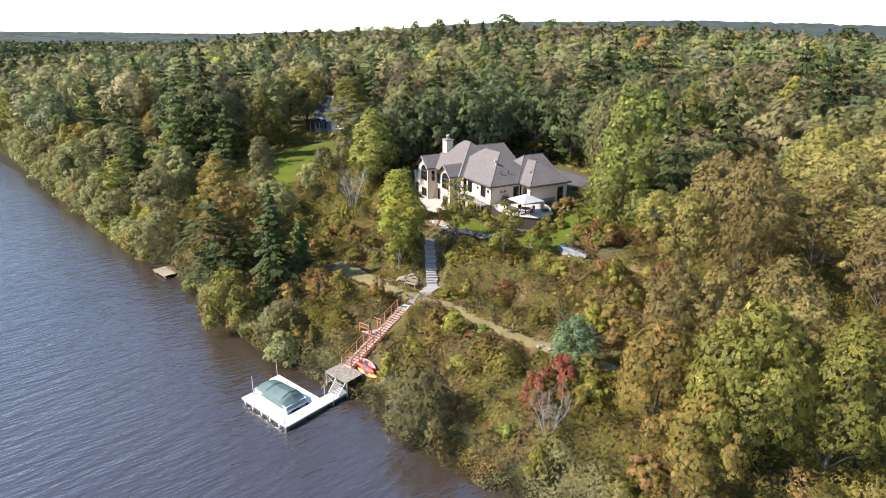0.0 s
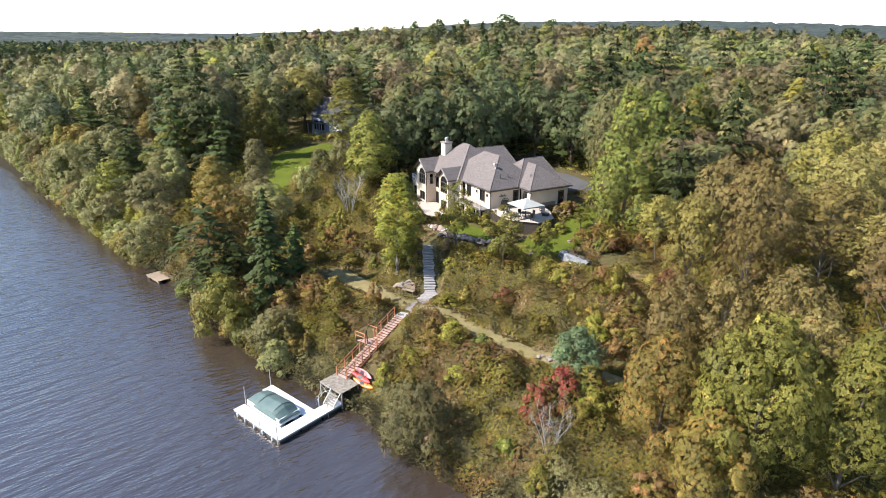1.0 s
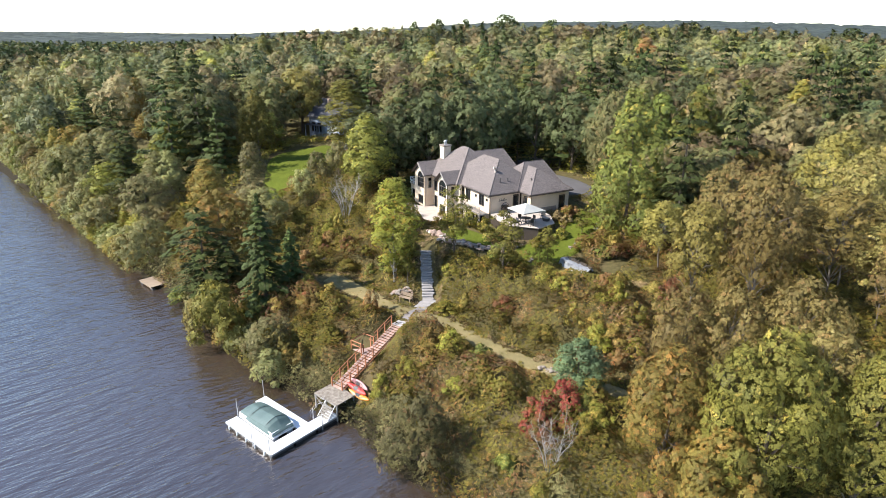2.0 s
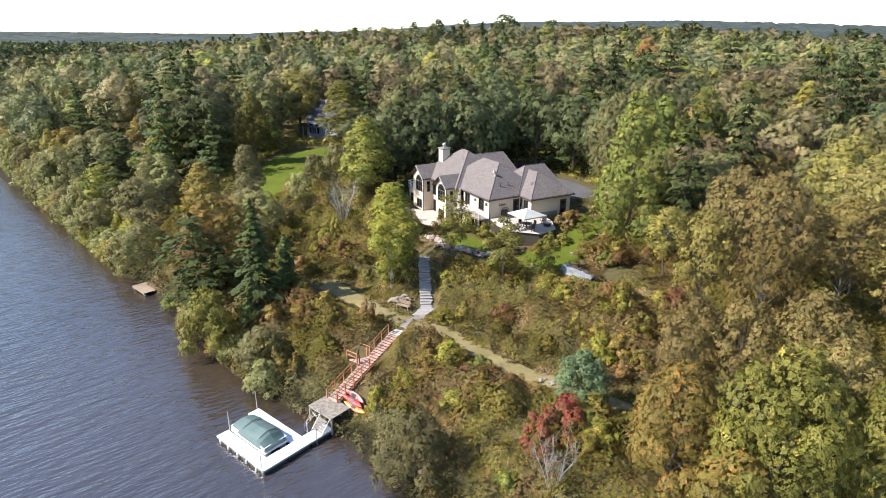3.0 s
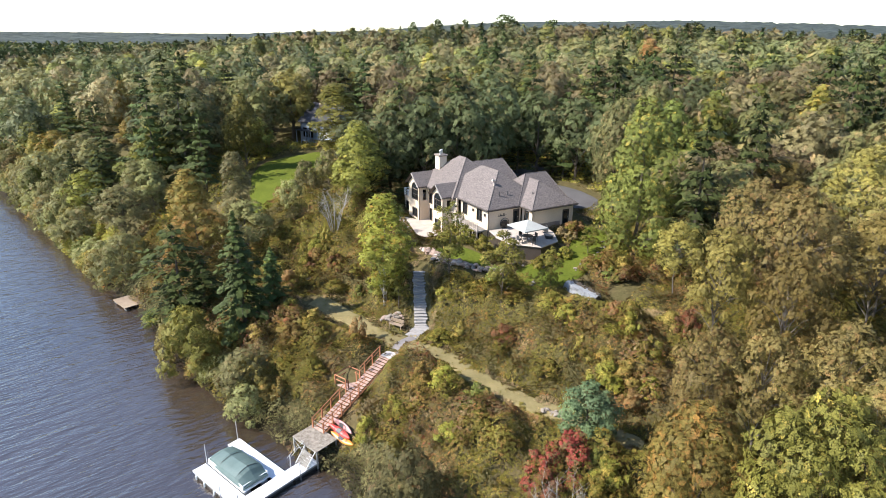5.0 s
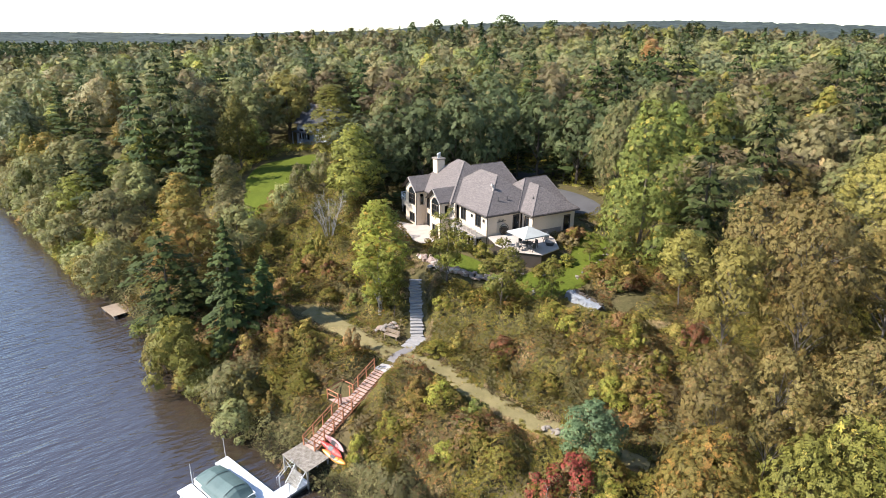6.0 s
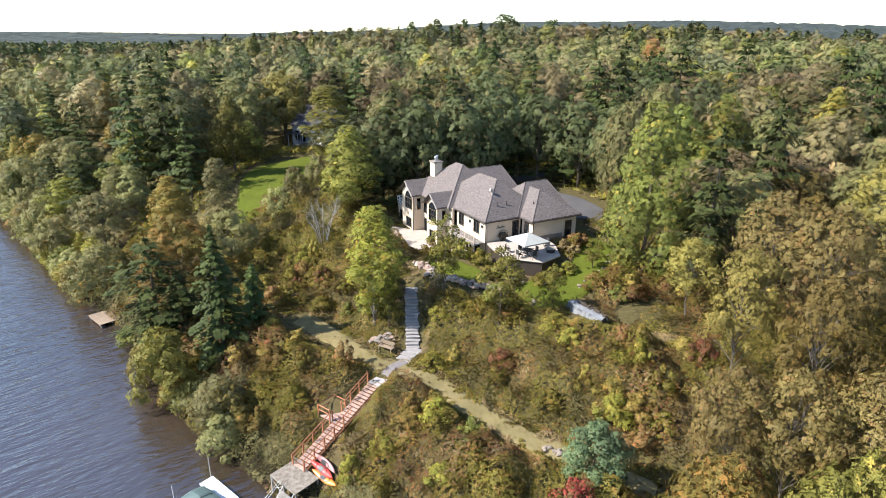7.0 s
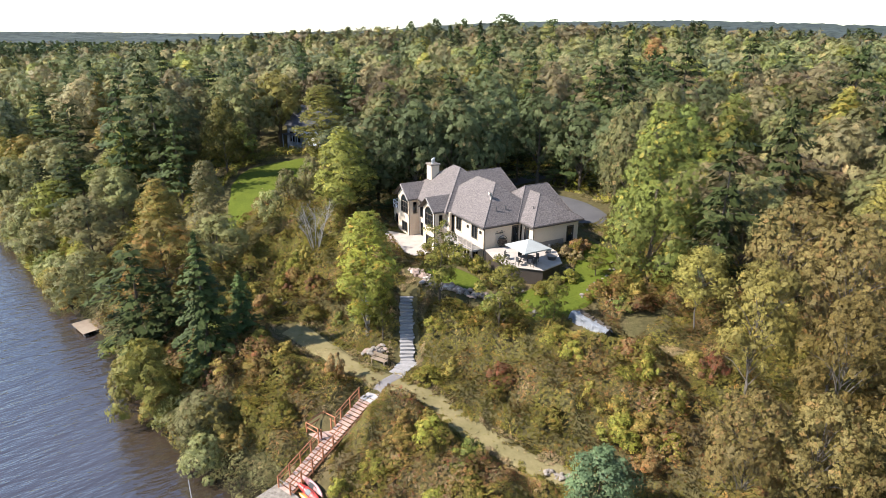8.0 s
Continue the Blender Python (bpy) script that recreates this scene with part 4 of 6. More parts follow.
# ---- wooden stairs up the bank ----
def wooden_stairs():
    p0, p1 = Vector((-9.55, 52.35, PLAT_Z)), Vector((-4.35, 59.5, 4.78))
    run, rise = math.hypot(p1.x - p0.x, p1.y - p0.y), p1.z - p0.z
    st = empty("wooden_stairs", pose(*p0, 0, 0, math.degrees(math.atan2(p1.y - p0.y, p1.x - p0.x))), "red-stained wooden stairs with worn pinkish treads up the bank", "stairs")
    zl = lambda s: rise * s / run
    n = 27
    for k in range(n):
        s = (k + 0.5) * run / n
        part("tread", box(s - 0.15, s + 0.13, -0.56, 0.56, zl(s) - 0.03, zl(s) + 0.02), TREAD_WOOD, st)
        part("riser", box(s + 0.131, s + 0.15, -0.55, 0.55, zl(s) - 0.10, zl(s) + 0.03), RED_WOOD, st)
    for y in (-0.61, 0.61):
        part("stringer", tube(((0, y, -0.16), (run, y, rise - 0.16)), 0.09, 4), RED_WOOD, st)
        for k in range(9 if y > 0 else 5):
            s = 0.05 + k * (run - 0.1) / 8
            part("post", box(s - 0.045, s + 0.045, y * 1.08 - 0.045, y * 1.08 + 0.045, zl(s) - 0.8, zl(s) + 0.98), RED_WOOD, st)
    for y, s0, s1 in ((0.66, 0.0, 4.2), (0.66, 6.1, run), (-0.66, 0.0, 5.4)):
        for dz in (0.98, 0.6):
            part("rail", tube(((s0, y, zl(s0) + dz), (s1, y, zl(s1) + dz)), 0.058 if dz > 0.9 else 0.038, 4), RED_WOOD, st, "red-stained handrail")
    # side landing
    z = zl(4.7) + 0.02
    for k in range(9):
        part("plank", box(4.2 + k * 0.21, 4.4 + k * 0.21, 0.57, 2.15, z - 0.04, z), TREAD_WOOD, st)
    for s, y in ((4.22, 2.1), (6.05, 2.1), (4.22, 0.75), (6.05, 0.75)):
        part("post", box(s - 0.045, s + 0.045, y - 0.045, y + 0.045, z - 1.2, z + 1.0), RED_WOOD, st)
    for dz in (0.55, 0.98):
        part("rail", tube(((4.22, 0.75, z + dz), (4.22, 2.1, z + dz), (6.05, 2.1, z + dz), (6.05, 0.75, z + dz)), 0.055, 4), RED_WOOD, st, "red-stained landing rail")
    return st


wooden_stairs()
slab = tagged(part("concrete_pad", box(-0.15, 1.15, -0.62, 0.62, -0.25, 0.04, bevel=0.02), SLAB, None), "pale concrete pad at the head of the wooden stairs", "pad", kind="structure")
slab.matrix_world = pose(-4.3, 59.57, 4.78, 0, 0, 54)
GRAVEL = rough_surface("grey_gravel", (0.155, 0.138, 0.130), (0.25, 0.226, 0.217), 1.0, 0.95, 0.02, 20)
strip_on_ground("gravel_path", [(-3.6, 60.5), (-2.8, 61.8), (-1.9, 63.0)], [1.2, 1.2, 1.3], GRAVEL, 0.09, "grey gravel path between the stairs and the stone steps", "path")


# ---- stone steps up to the house ----
def rough_block(seed, sx, sy, sz, jag=0.12):
    """A slab of rough stone with uneven edges."""
    rng = random.Random(seed)
    bm = bmesh.new()
    bmesh.ops.create_cube(bm, size=1.0)
    bmesh.ops.bevel(bm, geom=list(bm.edges), offset=0.06, segments=1, affect="EDGES")
    for v in bm.verts:
        v.co = Vector((v.co.x * sx * (1 + rng.uniform(-jag, jag)), v.co.y * sy * (1 + rng.uniform(-jag, jag)), v.co.z * sz * (1 + rng.uniform(-jag, jag) * 0.5)))
    me = bpy.data.meshes.new("block")
    bm.to_mesh(me)
    bm.free()
    return me


def boulder_mesh(seed, mat):
    rng = random.Random(seed)
    bm = bmesh.new()
    bmesh.ops.create_icosphere(bm, subdivisions=1, radius=0.5)
    for v in bm.verts:
        v.co *= rng.uniform(0.72, 1.15)
        v.co.z *= 0.72
    me = bpy.data.meshes.new("stone")
    bm.to_mesh(me)
    bm.free()
    me.materials.append(mat)
    return me


STEP_MAT = rough_surface("step_stone", (0.20, 0.185, 0.175), (0.38, 0.355, 0.34), 1.8, 0.9, 0.02)
STEP_STONES = [rough_block(k, 1.25, 0.37, 0.2, 0.16) for k in range(4)]
for me in STEP_STONES:
    me.materials.append(STEP_MAT)
stone_steps = empty("stone_steps", pose(-1.25, 65.5, 5.13, 0, 0, 94), "pale natural stone steps climbing to the house", "steps")
for k in range(19):
    s = k * 0.38
    ob = mesh_part("stone_tread", STEP_STONES[k % 4], stone_steps)
    ob.matrix_local = pose(s, 0.07 * math.sin(k * 1.7), k * 0.178 - 0.08, 0, 0, 90 + 3 * math.sin(k * 2.3)) @ Matrix.Diagonal((1 + 0.06 * math.sin(k * 3.1), 1, 1, 1))
foot = empty("stone_landing", pose(-1.55, 64.1, 4.93, 0, 0, 60), "broad pale stone slabs at the foot of the steps", "steps")
for k, (x, y, sx, sy) in enumerate(((-0.75, 0.0, 1.05, 2.6), (0.15, 0.1, 1.05, 2.8), (1.0, 0.0, 1.0, 3.0))):
    ob = mesh_part("stone_slab", STEP_STONES[k], foot)
    ob.matrix_local = pose(x, y, 0.03 + 0.03 * k, 0, 0, 90) @ Matrix.Diagonal((1.18, sy * 0.75, 1, 1))

GREY_ROCKS = [boulder_mesh(k, STONE) for k in range(5)]
RED_ROCKS = [boulder_mesh(20 + k, STONE_RED) for k in range(4)]
DARK_STONE = rough_surface("dark_weathered_stone", (0.08, 0.072, 0.062), (0.20, 0.18, 0.16), 1.6, 0.95, 0.03)
DARK_ROCKS = [boulder_mesh(60 + k, DARK_STONE) for k in range(4)]
PALE_ROCKS = [boulder_mesh(40 + k, PAVING) for k in range(4)]


def rock_row(name, pts, count, size, kinds, label, wide=0.5, rise=0.35, seed=1):
    """Loose stones laid along a line; each is a part."""
    rng = random.Random(seed)
    p = np.array(pts, float)
    seg = np.r_[0, np.cumsum(np.hypot(*np.diff(p, axis=0).T))]
    x0, y0 = pts[0]
    t = empty(name, pose(x0, y0, gz(x0, y0)), label, "stones")
    for k in range(count):
        s = rng.uniform(0, seg[-1])
        x, y = np.interp(s, seg, p[:, 0]) + rng.uniform(-wide, wide), np.interp(s, seg, p[:, 1]) + rng.uniform(-wide, wide)
        d = size * rng.uniform(0.6, 1.4)
        ob = mesh_part("stone", rng.choice(kinds), t)
        ob.matrix_local = Matrix.LocRotScale((x - x0, y - y0, gz(x, y) - gz(x0, y0) + d * 0.15 + rng.uniform(0, rise)), Euler((rng.uniform(-0.4, 0.4), rng.uniform(-0.4, 0.4), rng.uniform(0, 6.28))), (d * rng.uniform(0.8, 1.5), d, d * rng.uniform(0.7, 1.0)))
    return t


rock_row("rock_wall", [(-1.2, 77.4), (0.6, 73.8), (1.9, 72.3), (3.2, 71.4)], 95, 0.58, RED_ROCKS + RED_ROCKS + PALE_ROCKS, "tumbled reddish stones of a low retaining wall", 0.55, 0.3, 2)
rock_row("rock_wall", [(3.2, 71.4), (5.5, 70.2), (7.6, 69.4)], 60, 0.46, GREY_ROCKS + RED_ROCKS + RED_ROCKS + RED_ROCKS, "tumbled grey stones of a low retaining wall", 0.5, 0.25, 3)
rock_row("rock_border", [(20.9, 78.2), (19.6, 75.0), (17.2, 72.0), (15.4, 70.0), (14.7, 67.9)], 15, 0.42, DARK_ROCKS + GREY_ROCKS, "grey boulders edging the lawn", 0.4, 0.1, 4)
rock_row("rock_border", [(8.3, 68.5), (9.6, 66.8), (11.8, 65.8)], 8, 0.45, DARK_ROCKS, "dark grey boulders at the foot of the lawn", 0.4, 0.1, 5)
rock_row("rock_edging", [(8.9, 50.7), (10.6, 49.4)], 26, 0.3, GREY_ROCKS, "small grey stones beside the footpath", 0.4, 0.2, 6)
rock_row("rock_pile", [(-5.0, 66.2), (-4.2, 66.9), (-3.4, 66.4)], 26, 0.5, RED_ROCKS + GREY_ROCKS, "pile of tan stones behind the bench", 0.5, 0.45, 7)
rock_row("rock_border", [H(-1.6, -4.0), H(-1.4, -7.2), H(1.5, -9.6), H(5.2, -9.0), H(7.6, -6.0)], 22, 0.4, DARK_ROCKS + GREY_ROCKS, "grey boulders round the foot of the terrace", 0.6, 0.3, 8)
rock_row("boulder", [(-15.6, 77.1), (-15.3, 77.3)], 3, 0.8, PALE_ROCKS, "pale boulders half hidden in brush", 0.3, 0.3, 9)


def bench(m):
    b = empty("bench", m, "weathered brown wooden bench beside the path", "bench")
    for k in range(4):
        part("seat_slat", box(-0.8, 0.8, -0.26 + k * 0.13, -0.15 + k * 0.13, 0.42, 0.455), TAN_WOOD, b)
    for k in range(3):
        part("back_slat", box(-0.8, 0.8, 0.27, 0.30, 0.52 + k * 0.14, 0.63 + k * 0.14), TAN_WOOD, b)
    for x in (-0.7, 0.7):
        part("leg", box(x - 0.04, x + 0.04, -0.24, -0.16, 0, 0.415), TAN_WOOD, b)
        part("leg", box(x - 0.04, x + 0.04, 0.305, 0.365, 0, 0.92), TAN_WOOD, b)
        part("armrest", box(x - 0.045, x + 0.045, -0.26, 0.3, 0.64, 0.675), TAN_WOOD, b)
    return b


bench(pose(-3.75, 64.75, gz(-3.75, 64.75) + 0.02, 0, 0, -31))


# ---- boats ashore ----
KAYAK_PINK = rough_surface("faded_pink_plastic", (0.42, 0.19, 0.18), (0.55, 0.30, 0.28), 0.8, 0.4, 0.0)
def kayak(m, mat, label):
    k = empty("kayak", m, label, "kayak", "kayaks on the bank")
    bm = bmesh.new()
    rings = []
    for i in range(13):
        f = i / 12 * 2 - 1
        w = 0.29 * (1 - abs(f) ** 2.4) + 0.015
        zt, zb = 0.26 + 0.10 * abs(f) ** 2, 0.02 + 0.2 * abs(f) ** 3
        rings.append([bm.verts.new((f * 1.4, w * math.sin(a), (zt + zb) / 2 - (zt - zb) / 2 * math.cos(a))) for a in [2 * math.pi * j / 10 for j in range(10)]])
    for r, q in zip(rings, rings[1:]):
        for j in range(10):
            bm.faces.new((r[j], r[(j + 1) % 10], q[(j + 1) % 10], q[j])).smooth = True
    bm.faces.new(rings[0]), bm.faces.new(rings[-1][::-1])
    bmesh.ops.recalc_face_normals(bm, faces=bm.faces)
    part("hull", bm, mat, k)
    bm = bmesh.new()
    ring = [(0.5 * math.cos(2 * math.pi * j / 14) + 0.05, 0.22 * math.sin(2 * math.pi * j / 14), 0.275) for j in range(15)]
    add_tube(bm, ring, 0.025, 5)
    part("cockpit_rim", bm, DARK_METAL, k)
    part("seat", box(-0.35, 0.15, -0.17, 0.17, 0.255, 0.29, bevel=0.01), DARK_METAL, k)
    return k


def lean(x0, y0, x1, y1, lift, roll):
    """A pose at the middle of a line on the ground, tipped along the slope."""
    a, b = Vector((x0, y0, gz(x0, y0) + lift)), Vector((x1, y1, gz(x1, y1) + lift))
    d = b - a
    q = d.to_track_quat("X", "Z")
    return Matrix.Translation((a + b) / 2) @ q.to_matrix().to_4x4() @ pose(0, 0, 0, roll)


kayak(lean(-8.55, 52.95, -6.50, 51.05, 0.30, 35), KAYAK_RED, "red plastic kayak lying on the bank")
kayak(lean(-8.40, 52.30, -6.15, 50.50, 0.16, 25), KAYAK_ORANGE, "orange and yellow plastic kayak lying on the bank")
kayak(lean(-8.20, 53.45, -6.35, 51.55, 0.36, 75), KAYAK_PINK, "faded pink kayak tipped on its side on the bank")

# ---- neighbour's raft ----
raft = empty("swim_raft", pose(-40.0, 81.2, 0.0, 0, 0, -42), "weathered tan wooden raft at the bank", "raft")
for k in range(15):
    x = -1.95 + k * 0.26
    part("plank", box(x, x + 0.25, -1.45, 1.45, 0.42, 0.47), TAN_WOOD, raft)
for y in (-1.3, 0.0, 1.3):
    part("beam", box(-1.9, 1.9, y - 0.07, y + 0.07, 0.22, 0.415), TAN_WOOD, raft)
for x, y in ((-1.6, -1.1), (1.6, -1.1), (-1.6, 1.1), (1.6, 1.1)):
    part("float", tube(((x - 0.4, y, 0.05), (x + 0.4, y, 0.05)), 0.22, 10), DARK_METAL, raft)
upper = empty("raft_steps", pose(-38.9, 82.6, 0.5, 0, 0, -42), "tan wooden steps stacked on the bank", "steps")
for k in range(3):
    part("tread", box(-1.0, 1.0, -0.45 + k * 0.42, -0.08 + k * 0.42, 0.1 + k * 0.22, 0.16 + k * 0.22), TAN_WOOD, upper)
for x in (-0.95, 0.95):
    part("stringer", box(x - 0.04, x + 0.04, -0.5, 0.9, -0.2, 0.095), TAN_WOOD, upper)
# timber rails on the neighbour's bank
bank_stairs = empty("bank_stairs", pose(-31.5, 88.5, gz(-31.5, 88.5), 0, 0, 62), "narrow wooden stairs with rails up the neighbour's bank", "stairs")
for k in range(14):
    x = -2.6 + k * 0.4
    zz = gz(-31.5 + x * math.cos(radians(62)), 88.5 + x * math.sin(radians(62))) - gz(-31.5, 88.5)
    part("tread", box(x - 0.15, x + 0.15, -0.5, 0.5, zz + 0.16, zz + 0.22), TAN_WOOD, bank_stairs)
for y in (-0.55, 0.55):
    z0, z1 = (gz(-31.5 + x * math.cos(radians(62)), 88.5 + x * math.sin(radians(62))) - gz(-31.5, 88.5) for x in (-2.7, 2.7))
    part("rail", tube(((-2.7, y, z0 + 1.0), (2.7, y, z1 + 1.0)), 0.05, 5), TAN_WOOD, bank_stairs)
    for x, z in ((-2.6, z0), (0, (z0 + z1) / 2), (2.6, z1)):
        part("post", box(x - 0.05, x + 0.05, y - 0.05, y + 0.05, z - 0.5, z + 1.0), TAN_WOOD, bank_stairs)


# ---- covered woodpile beside the upper path ----
def woodpile():
    cx, cy, L = 14.75, 63.5, 4.3
    w = empty("woodpile", pose(cx, cy, gz(cx, cy) - 0.25, 0, 0, -62), "long stack of split logs under a crumpled silver tarpaulin", "woodpile")
    rng = random.Random(4)
    bm = bmesh.new()
    for r in range(4):
        for k in range(18):
            x = -L / 2 + 0.1 + k * L / 18 + rng.uniform(-0.03, 0.03)
            z = 0.1 + r * 0.18
            add_tube(bm, ((x, -0.28 + rng.uniform(-0.05, 0.05), z), (x, 0.28 + rng.uniform(-0.05, 0.05), z)), 0.095 * rng.uniform(0.8, 1.1), 6)
    logs = part("log_stack", bm, BARK, w, "dark stacked logs")
    logs["kind"] = "stuff"
    bm = bmesh.new()
    rows = []
    for i in range(40):
        x = -L / 2 - 0.1 + (L + 0.2) * i / 39
        rows.append([])
        for j, (y, z) in enumerate(((-0.6, 0.15), (-0.46, 0.45), (-0.38, 0.8), (-0.15, 0.92), (0.15, 0.92), (0.34, 0.8), (0.38, 0.62))):
            n = 1.6 * noise.noise(Vector((x * 2.4, y * 2.0, z * 2))) + 0.7 * noise.noise(Vector((x * 6.4, y * 5.0, z * 5)))
            rows[-1].append(bm.verts.new((x, y + 0.10 * n - 0.04 * abs(math.sin(x * 7)), z + 0.07 * n)))
    for a, b in zip(rows, rows[1:]):
        for j in range(6):
            bm.faces.new((a[j], b[j], b[j + 1], a[j + 1]))
    bmesh.ops.solidify(bm, geom=bm.faces[:], thickness=0.012)
    part("tarpaulin", bm, TARP, w, "crumpled silver-grey tarpaulin")
    for k in range(22):
        x, y = -L / 2 + 0.1 + k * L / 22, 0.26 + rng.uniform(-0.16, 0.1)
        a = rng.uniform(-0.9, 0.9)
        part("weight_log", tube(((x, y - 0.22 * math.cos(a), 0.93), (x + 0.22 * math.sin(a), y + 0.2, 0.98 - 0.1 * rng.random())), rng.uniform(0.06, 0.10), 6), BARK, w, "dark log holding the cover down")
    return w


TARP = rough_surface("silver_tarpaulin", (0.26, 0.27, 0.29), (0.48, 0.49, 0.51), 0.9, 0.4, 0.02, 8, 0.1)
woodpile()


# ---- outbuilding beyond the upper lawn ----
def outbuilding():
    cx, cy = -23.2, 138.5
    s = empty("outbuilding", pose(cx, cy, gz(cx, cy) - 0.2, 0, 0, -38), "blue-grey two-storey outbuilding with a grey gabled roof", "building")
    w, d, hgt = 4.8, 4.0, 4.6
    for n, b in (("wall", (-w, w, -d + 0.02, -d + 0.25, 0, hgt)), ("wall", (-w, w, d - 0.25, d, 0, hgt)), ("wall", (-w, -w + 0.25, -d + 0.26, d - 0.26, 0, hgt)), ("wall", (w - 0.25, w, -d + 0.26, d - 0.26, 0, hgt))):
        part(n, box(*b), BLUE_GREY, s)
    bm = bmesh.new()
    sec = [(-d - 0.5, hgt - 0.1), (0, hgt + 3.4), (d + 0.5, hgt - 0.1), (d + 0.5, hgt - 0.3), (0, hgt + 3.2), (-d - 0.5, hgt - 0.3)]
    f = [bm.verts.new((-w - 0.4, y, z)) for y, z in sec]
    g = [bm.verts.new((w + 0.4, y, z)) for y, z in sec]
    for i in range(6):
        j = (i + 1) % 6
        bm.faces.new((f[j], f[i], g[i], g[j]))
    for r in (f, g[::-1]):
        bm.faces.new((r[0], r[1], r[4], r[5]) if r is f else (r[0], r[1], r[4], r[5])), bm.faces.new((r[1], r[2], r[3], r[4]))
    bmesh.ops.recalc_face_normals(bm, faces=bm.faces)
    part("roof", bm, GREY_SHINGLE, s, "grey shingle roof")
    for sx in (-w, w - 0.25):
        bm = bmesh.new()
        tri = [(-d + 0.26, hgt + 0.005), (d - 0.26, hgt + 0.005), (0, hgt + 3.1)]
        a = [bm.verts.new((sx, y, z)) for y, z in tri]
        b = [bm.verts.new((sx + 0.25, y, z)) for y, z in tri]
        bm.faces.new(a), bm.faces.new(b[::-1])
        for i in range(3):
            bm.faces.new((a[i], b[i], b[(i + 1) % 3], a[(i + 1) % 3]))
        bmesh.ops.recalc_face_normals(bm, faces=bm.faces)
        part("gable_wall", bm, BLUE_GREY, s)
    part("chimney", box(-1.2, -0.6, -1.6, -0.9, hgt + 1.2, hgt + 3.6), STONE_RED, s, "reddish chimney")
    for x in (-4.0, -2.2):
        win = part("window", box(x, x + 1.3, -d - 0.03, -d + 0.015, 1.2, 3.2), TRIM, s, "dark window")
        part("pane", box(x + 0.1, x + 1.2, -d - 0.045, -d - 0.035, 1.3, 3.1), GLASS, win)
    part("garage_door", box(1.0, 4.0, -d - 0.05, -d + 0.015, 0.1, 2.5), WHITE_PAINT, s, "white garage door")
    for k in range(4):
        x = -4.6 + k * 1.5
        part("porch_post", box(x - 0.07, x + 0.07, -d - 1.45, -d - 1.31, 0, 2.7), BLUE_GREY, s)
    part("porch_roof", box(-4.8, 0.2, -d - 1.6, -d + 0.01, 2.72, 2.85), GREY_SHINGLE, s)
    return s


outbuilding()


# ---- lawns ----
def lawn_material():
    m, n, l, b = material("mown_lawn", 0.95)
    b.inputs["Specular IOR Level"].default_value = 0.08
    c = n.new("ShaderNodeTexCoord").outputs["Object"]
    _, r1 = noise_ramp(n, l, c, 0.2, ((0.3, (0.060, 0.084, 0.008)), (0.7, (0.110, 0.132, 0.014))), 4.0)
    t2, r2 = noise_ramp(n, l, c, 5.0, ((0.3, (0.024, 0.036, 0.005)), (0.7, (0.130, 0.138, 0.026))), 5.0)
    l.new(mixed(n, l, r1.outputs["Color"], r2.outputs["Color"], 0.45), b.inputs["Base Color"])
    bumped(n, l, b, t2.outputs["Fac"], 0.8, 0.06)
    return m


LAWN = lawn_material()
LAWNS = []


def lawn(outline, label, lift=0.09):
    """A patch of mown grass laid over the ground, its edge sunk."""
    LAWNS.append(outline)
    o = np.array(outline, float)
    n = 72
    t = np.linspace(0, len(o), n, endpoint=False)
    i = t.astype(int)
    f = (t - i)[:, None]
    edge = o[i] * (1 - f) + o[(i + 1) % len(o)] * f
    ker = np.array([1, 2, 3, 2, 1]) / 9
    edge = np.stack([np.convolve(np.r_[edge[-2:, k], edge[:, k], edge[:2, k]], ker, "valid") for k in (0, 1)], -1)
    rng = np.random.default_rng(2)
    c = edge.mean(0)
    rings = 14
    vs = []
    for r in range(rings + 1):
        p = c + (edge - c) * (r / rings) * (1 + (0.02 * rng.normal(size=(n, 1)) if r == rings else 0))
        z = ground(p[:, 0], p[:, 1]) + (lift if r < rings else -0.12)
        vs.append(np.stack([p[:, 0], p[:, 1], z], -1))
    ix = np.arange((rings + 1) * n).reshape(rings + 1, n)
    nx = np.roll(ix, -1, axis=1)
    q = np.stack([ix[:-1], ix[1:], nx[1:], nx[:-1]], -1).reshape(-1, 4)
    return tagged(new("lawn", mesh_from("lawn", np.concatenate(vs), q, (LAWN,), smooth=True)), label, "lawn", kind="structure")


lawn([(-33, 113), (-32.5, 123), (-23.3, 129), (-19.5, 119), (-23.0, 108), (-25.0, 98), (-28.5, 96), (-30.5, 104)], "bright green mown lawn among tall trees")
lawn([(8.6, 70.2), (10.6, 71.6), (13.0, 70.2), (15.4, 74.9), (18.6, 82.5), (21.5, 79.5), (19.6, 72.2), (14.8, 66.4), (11.1, 64.6), (8.7, 66.3)], "green lawn beside the terrace")
lawn([(-0.4, 77.6), (3.0, 77.0), (5.8, 73.6), (6.6, 71.0), (3.6, 72.0), (1.2, 74.0)], "small green lawn behind the stone wall")


def lumps(x, y, scale, seed):
    """Smooth random values between 0 and 1, one every `scale` metres."""
    tab = np.random.default_rng(seed).random((256, 256))
    u, v = x / scale + 500, y / scale + 500
    i, j = np.floor(u).astype(int), np.floor(v).astype(int)
    a, b = smooth01(u - i), smooth01(v - j)
    g = lambda p, q: tab[p % 256, q % 256]
    return (g(i, j) * (1 - a) + g(i + 1, j) * a) * (1 - b) + (g(i, j + 1) * (1 - a) + g(i + 1, j + 1) * a) * b


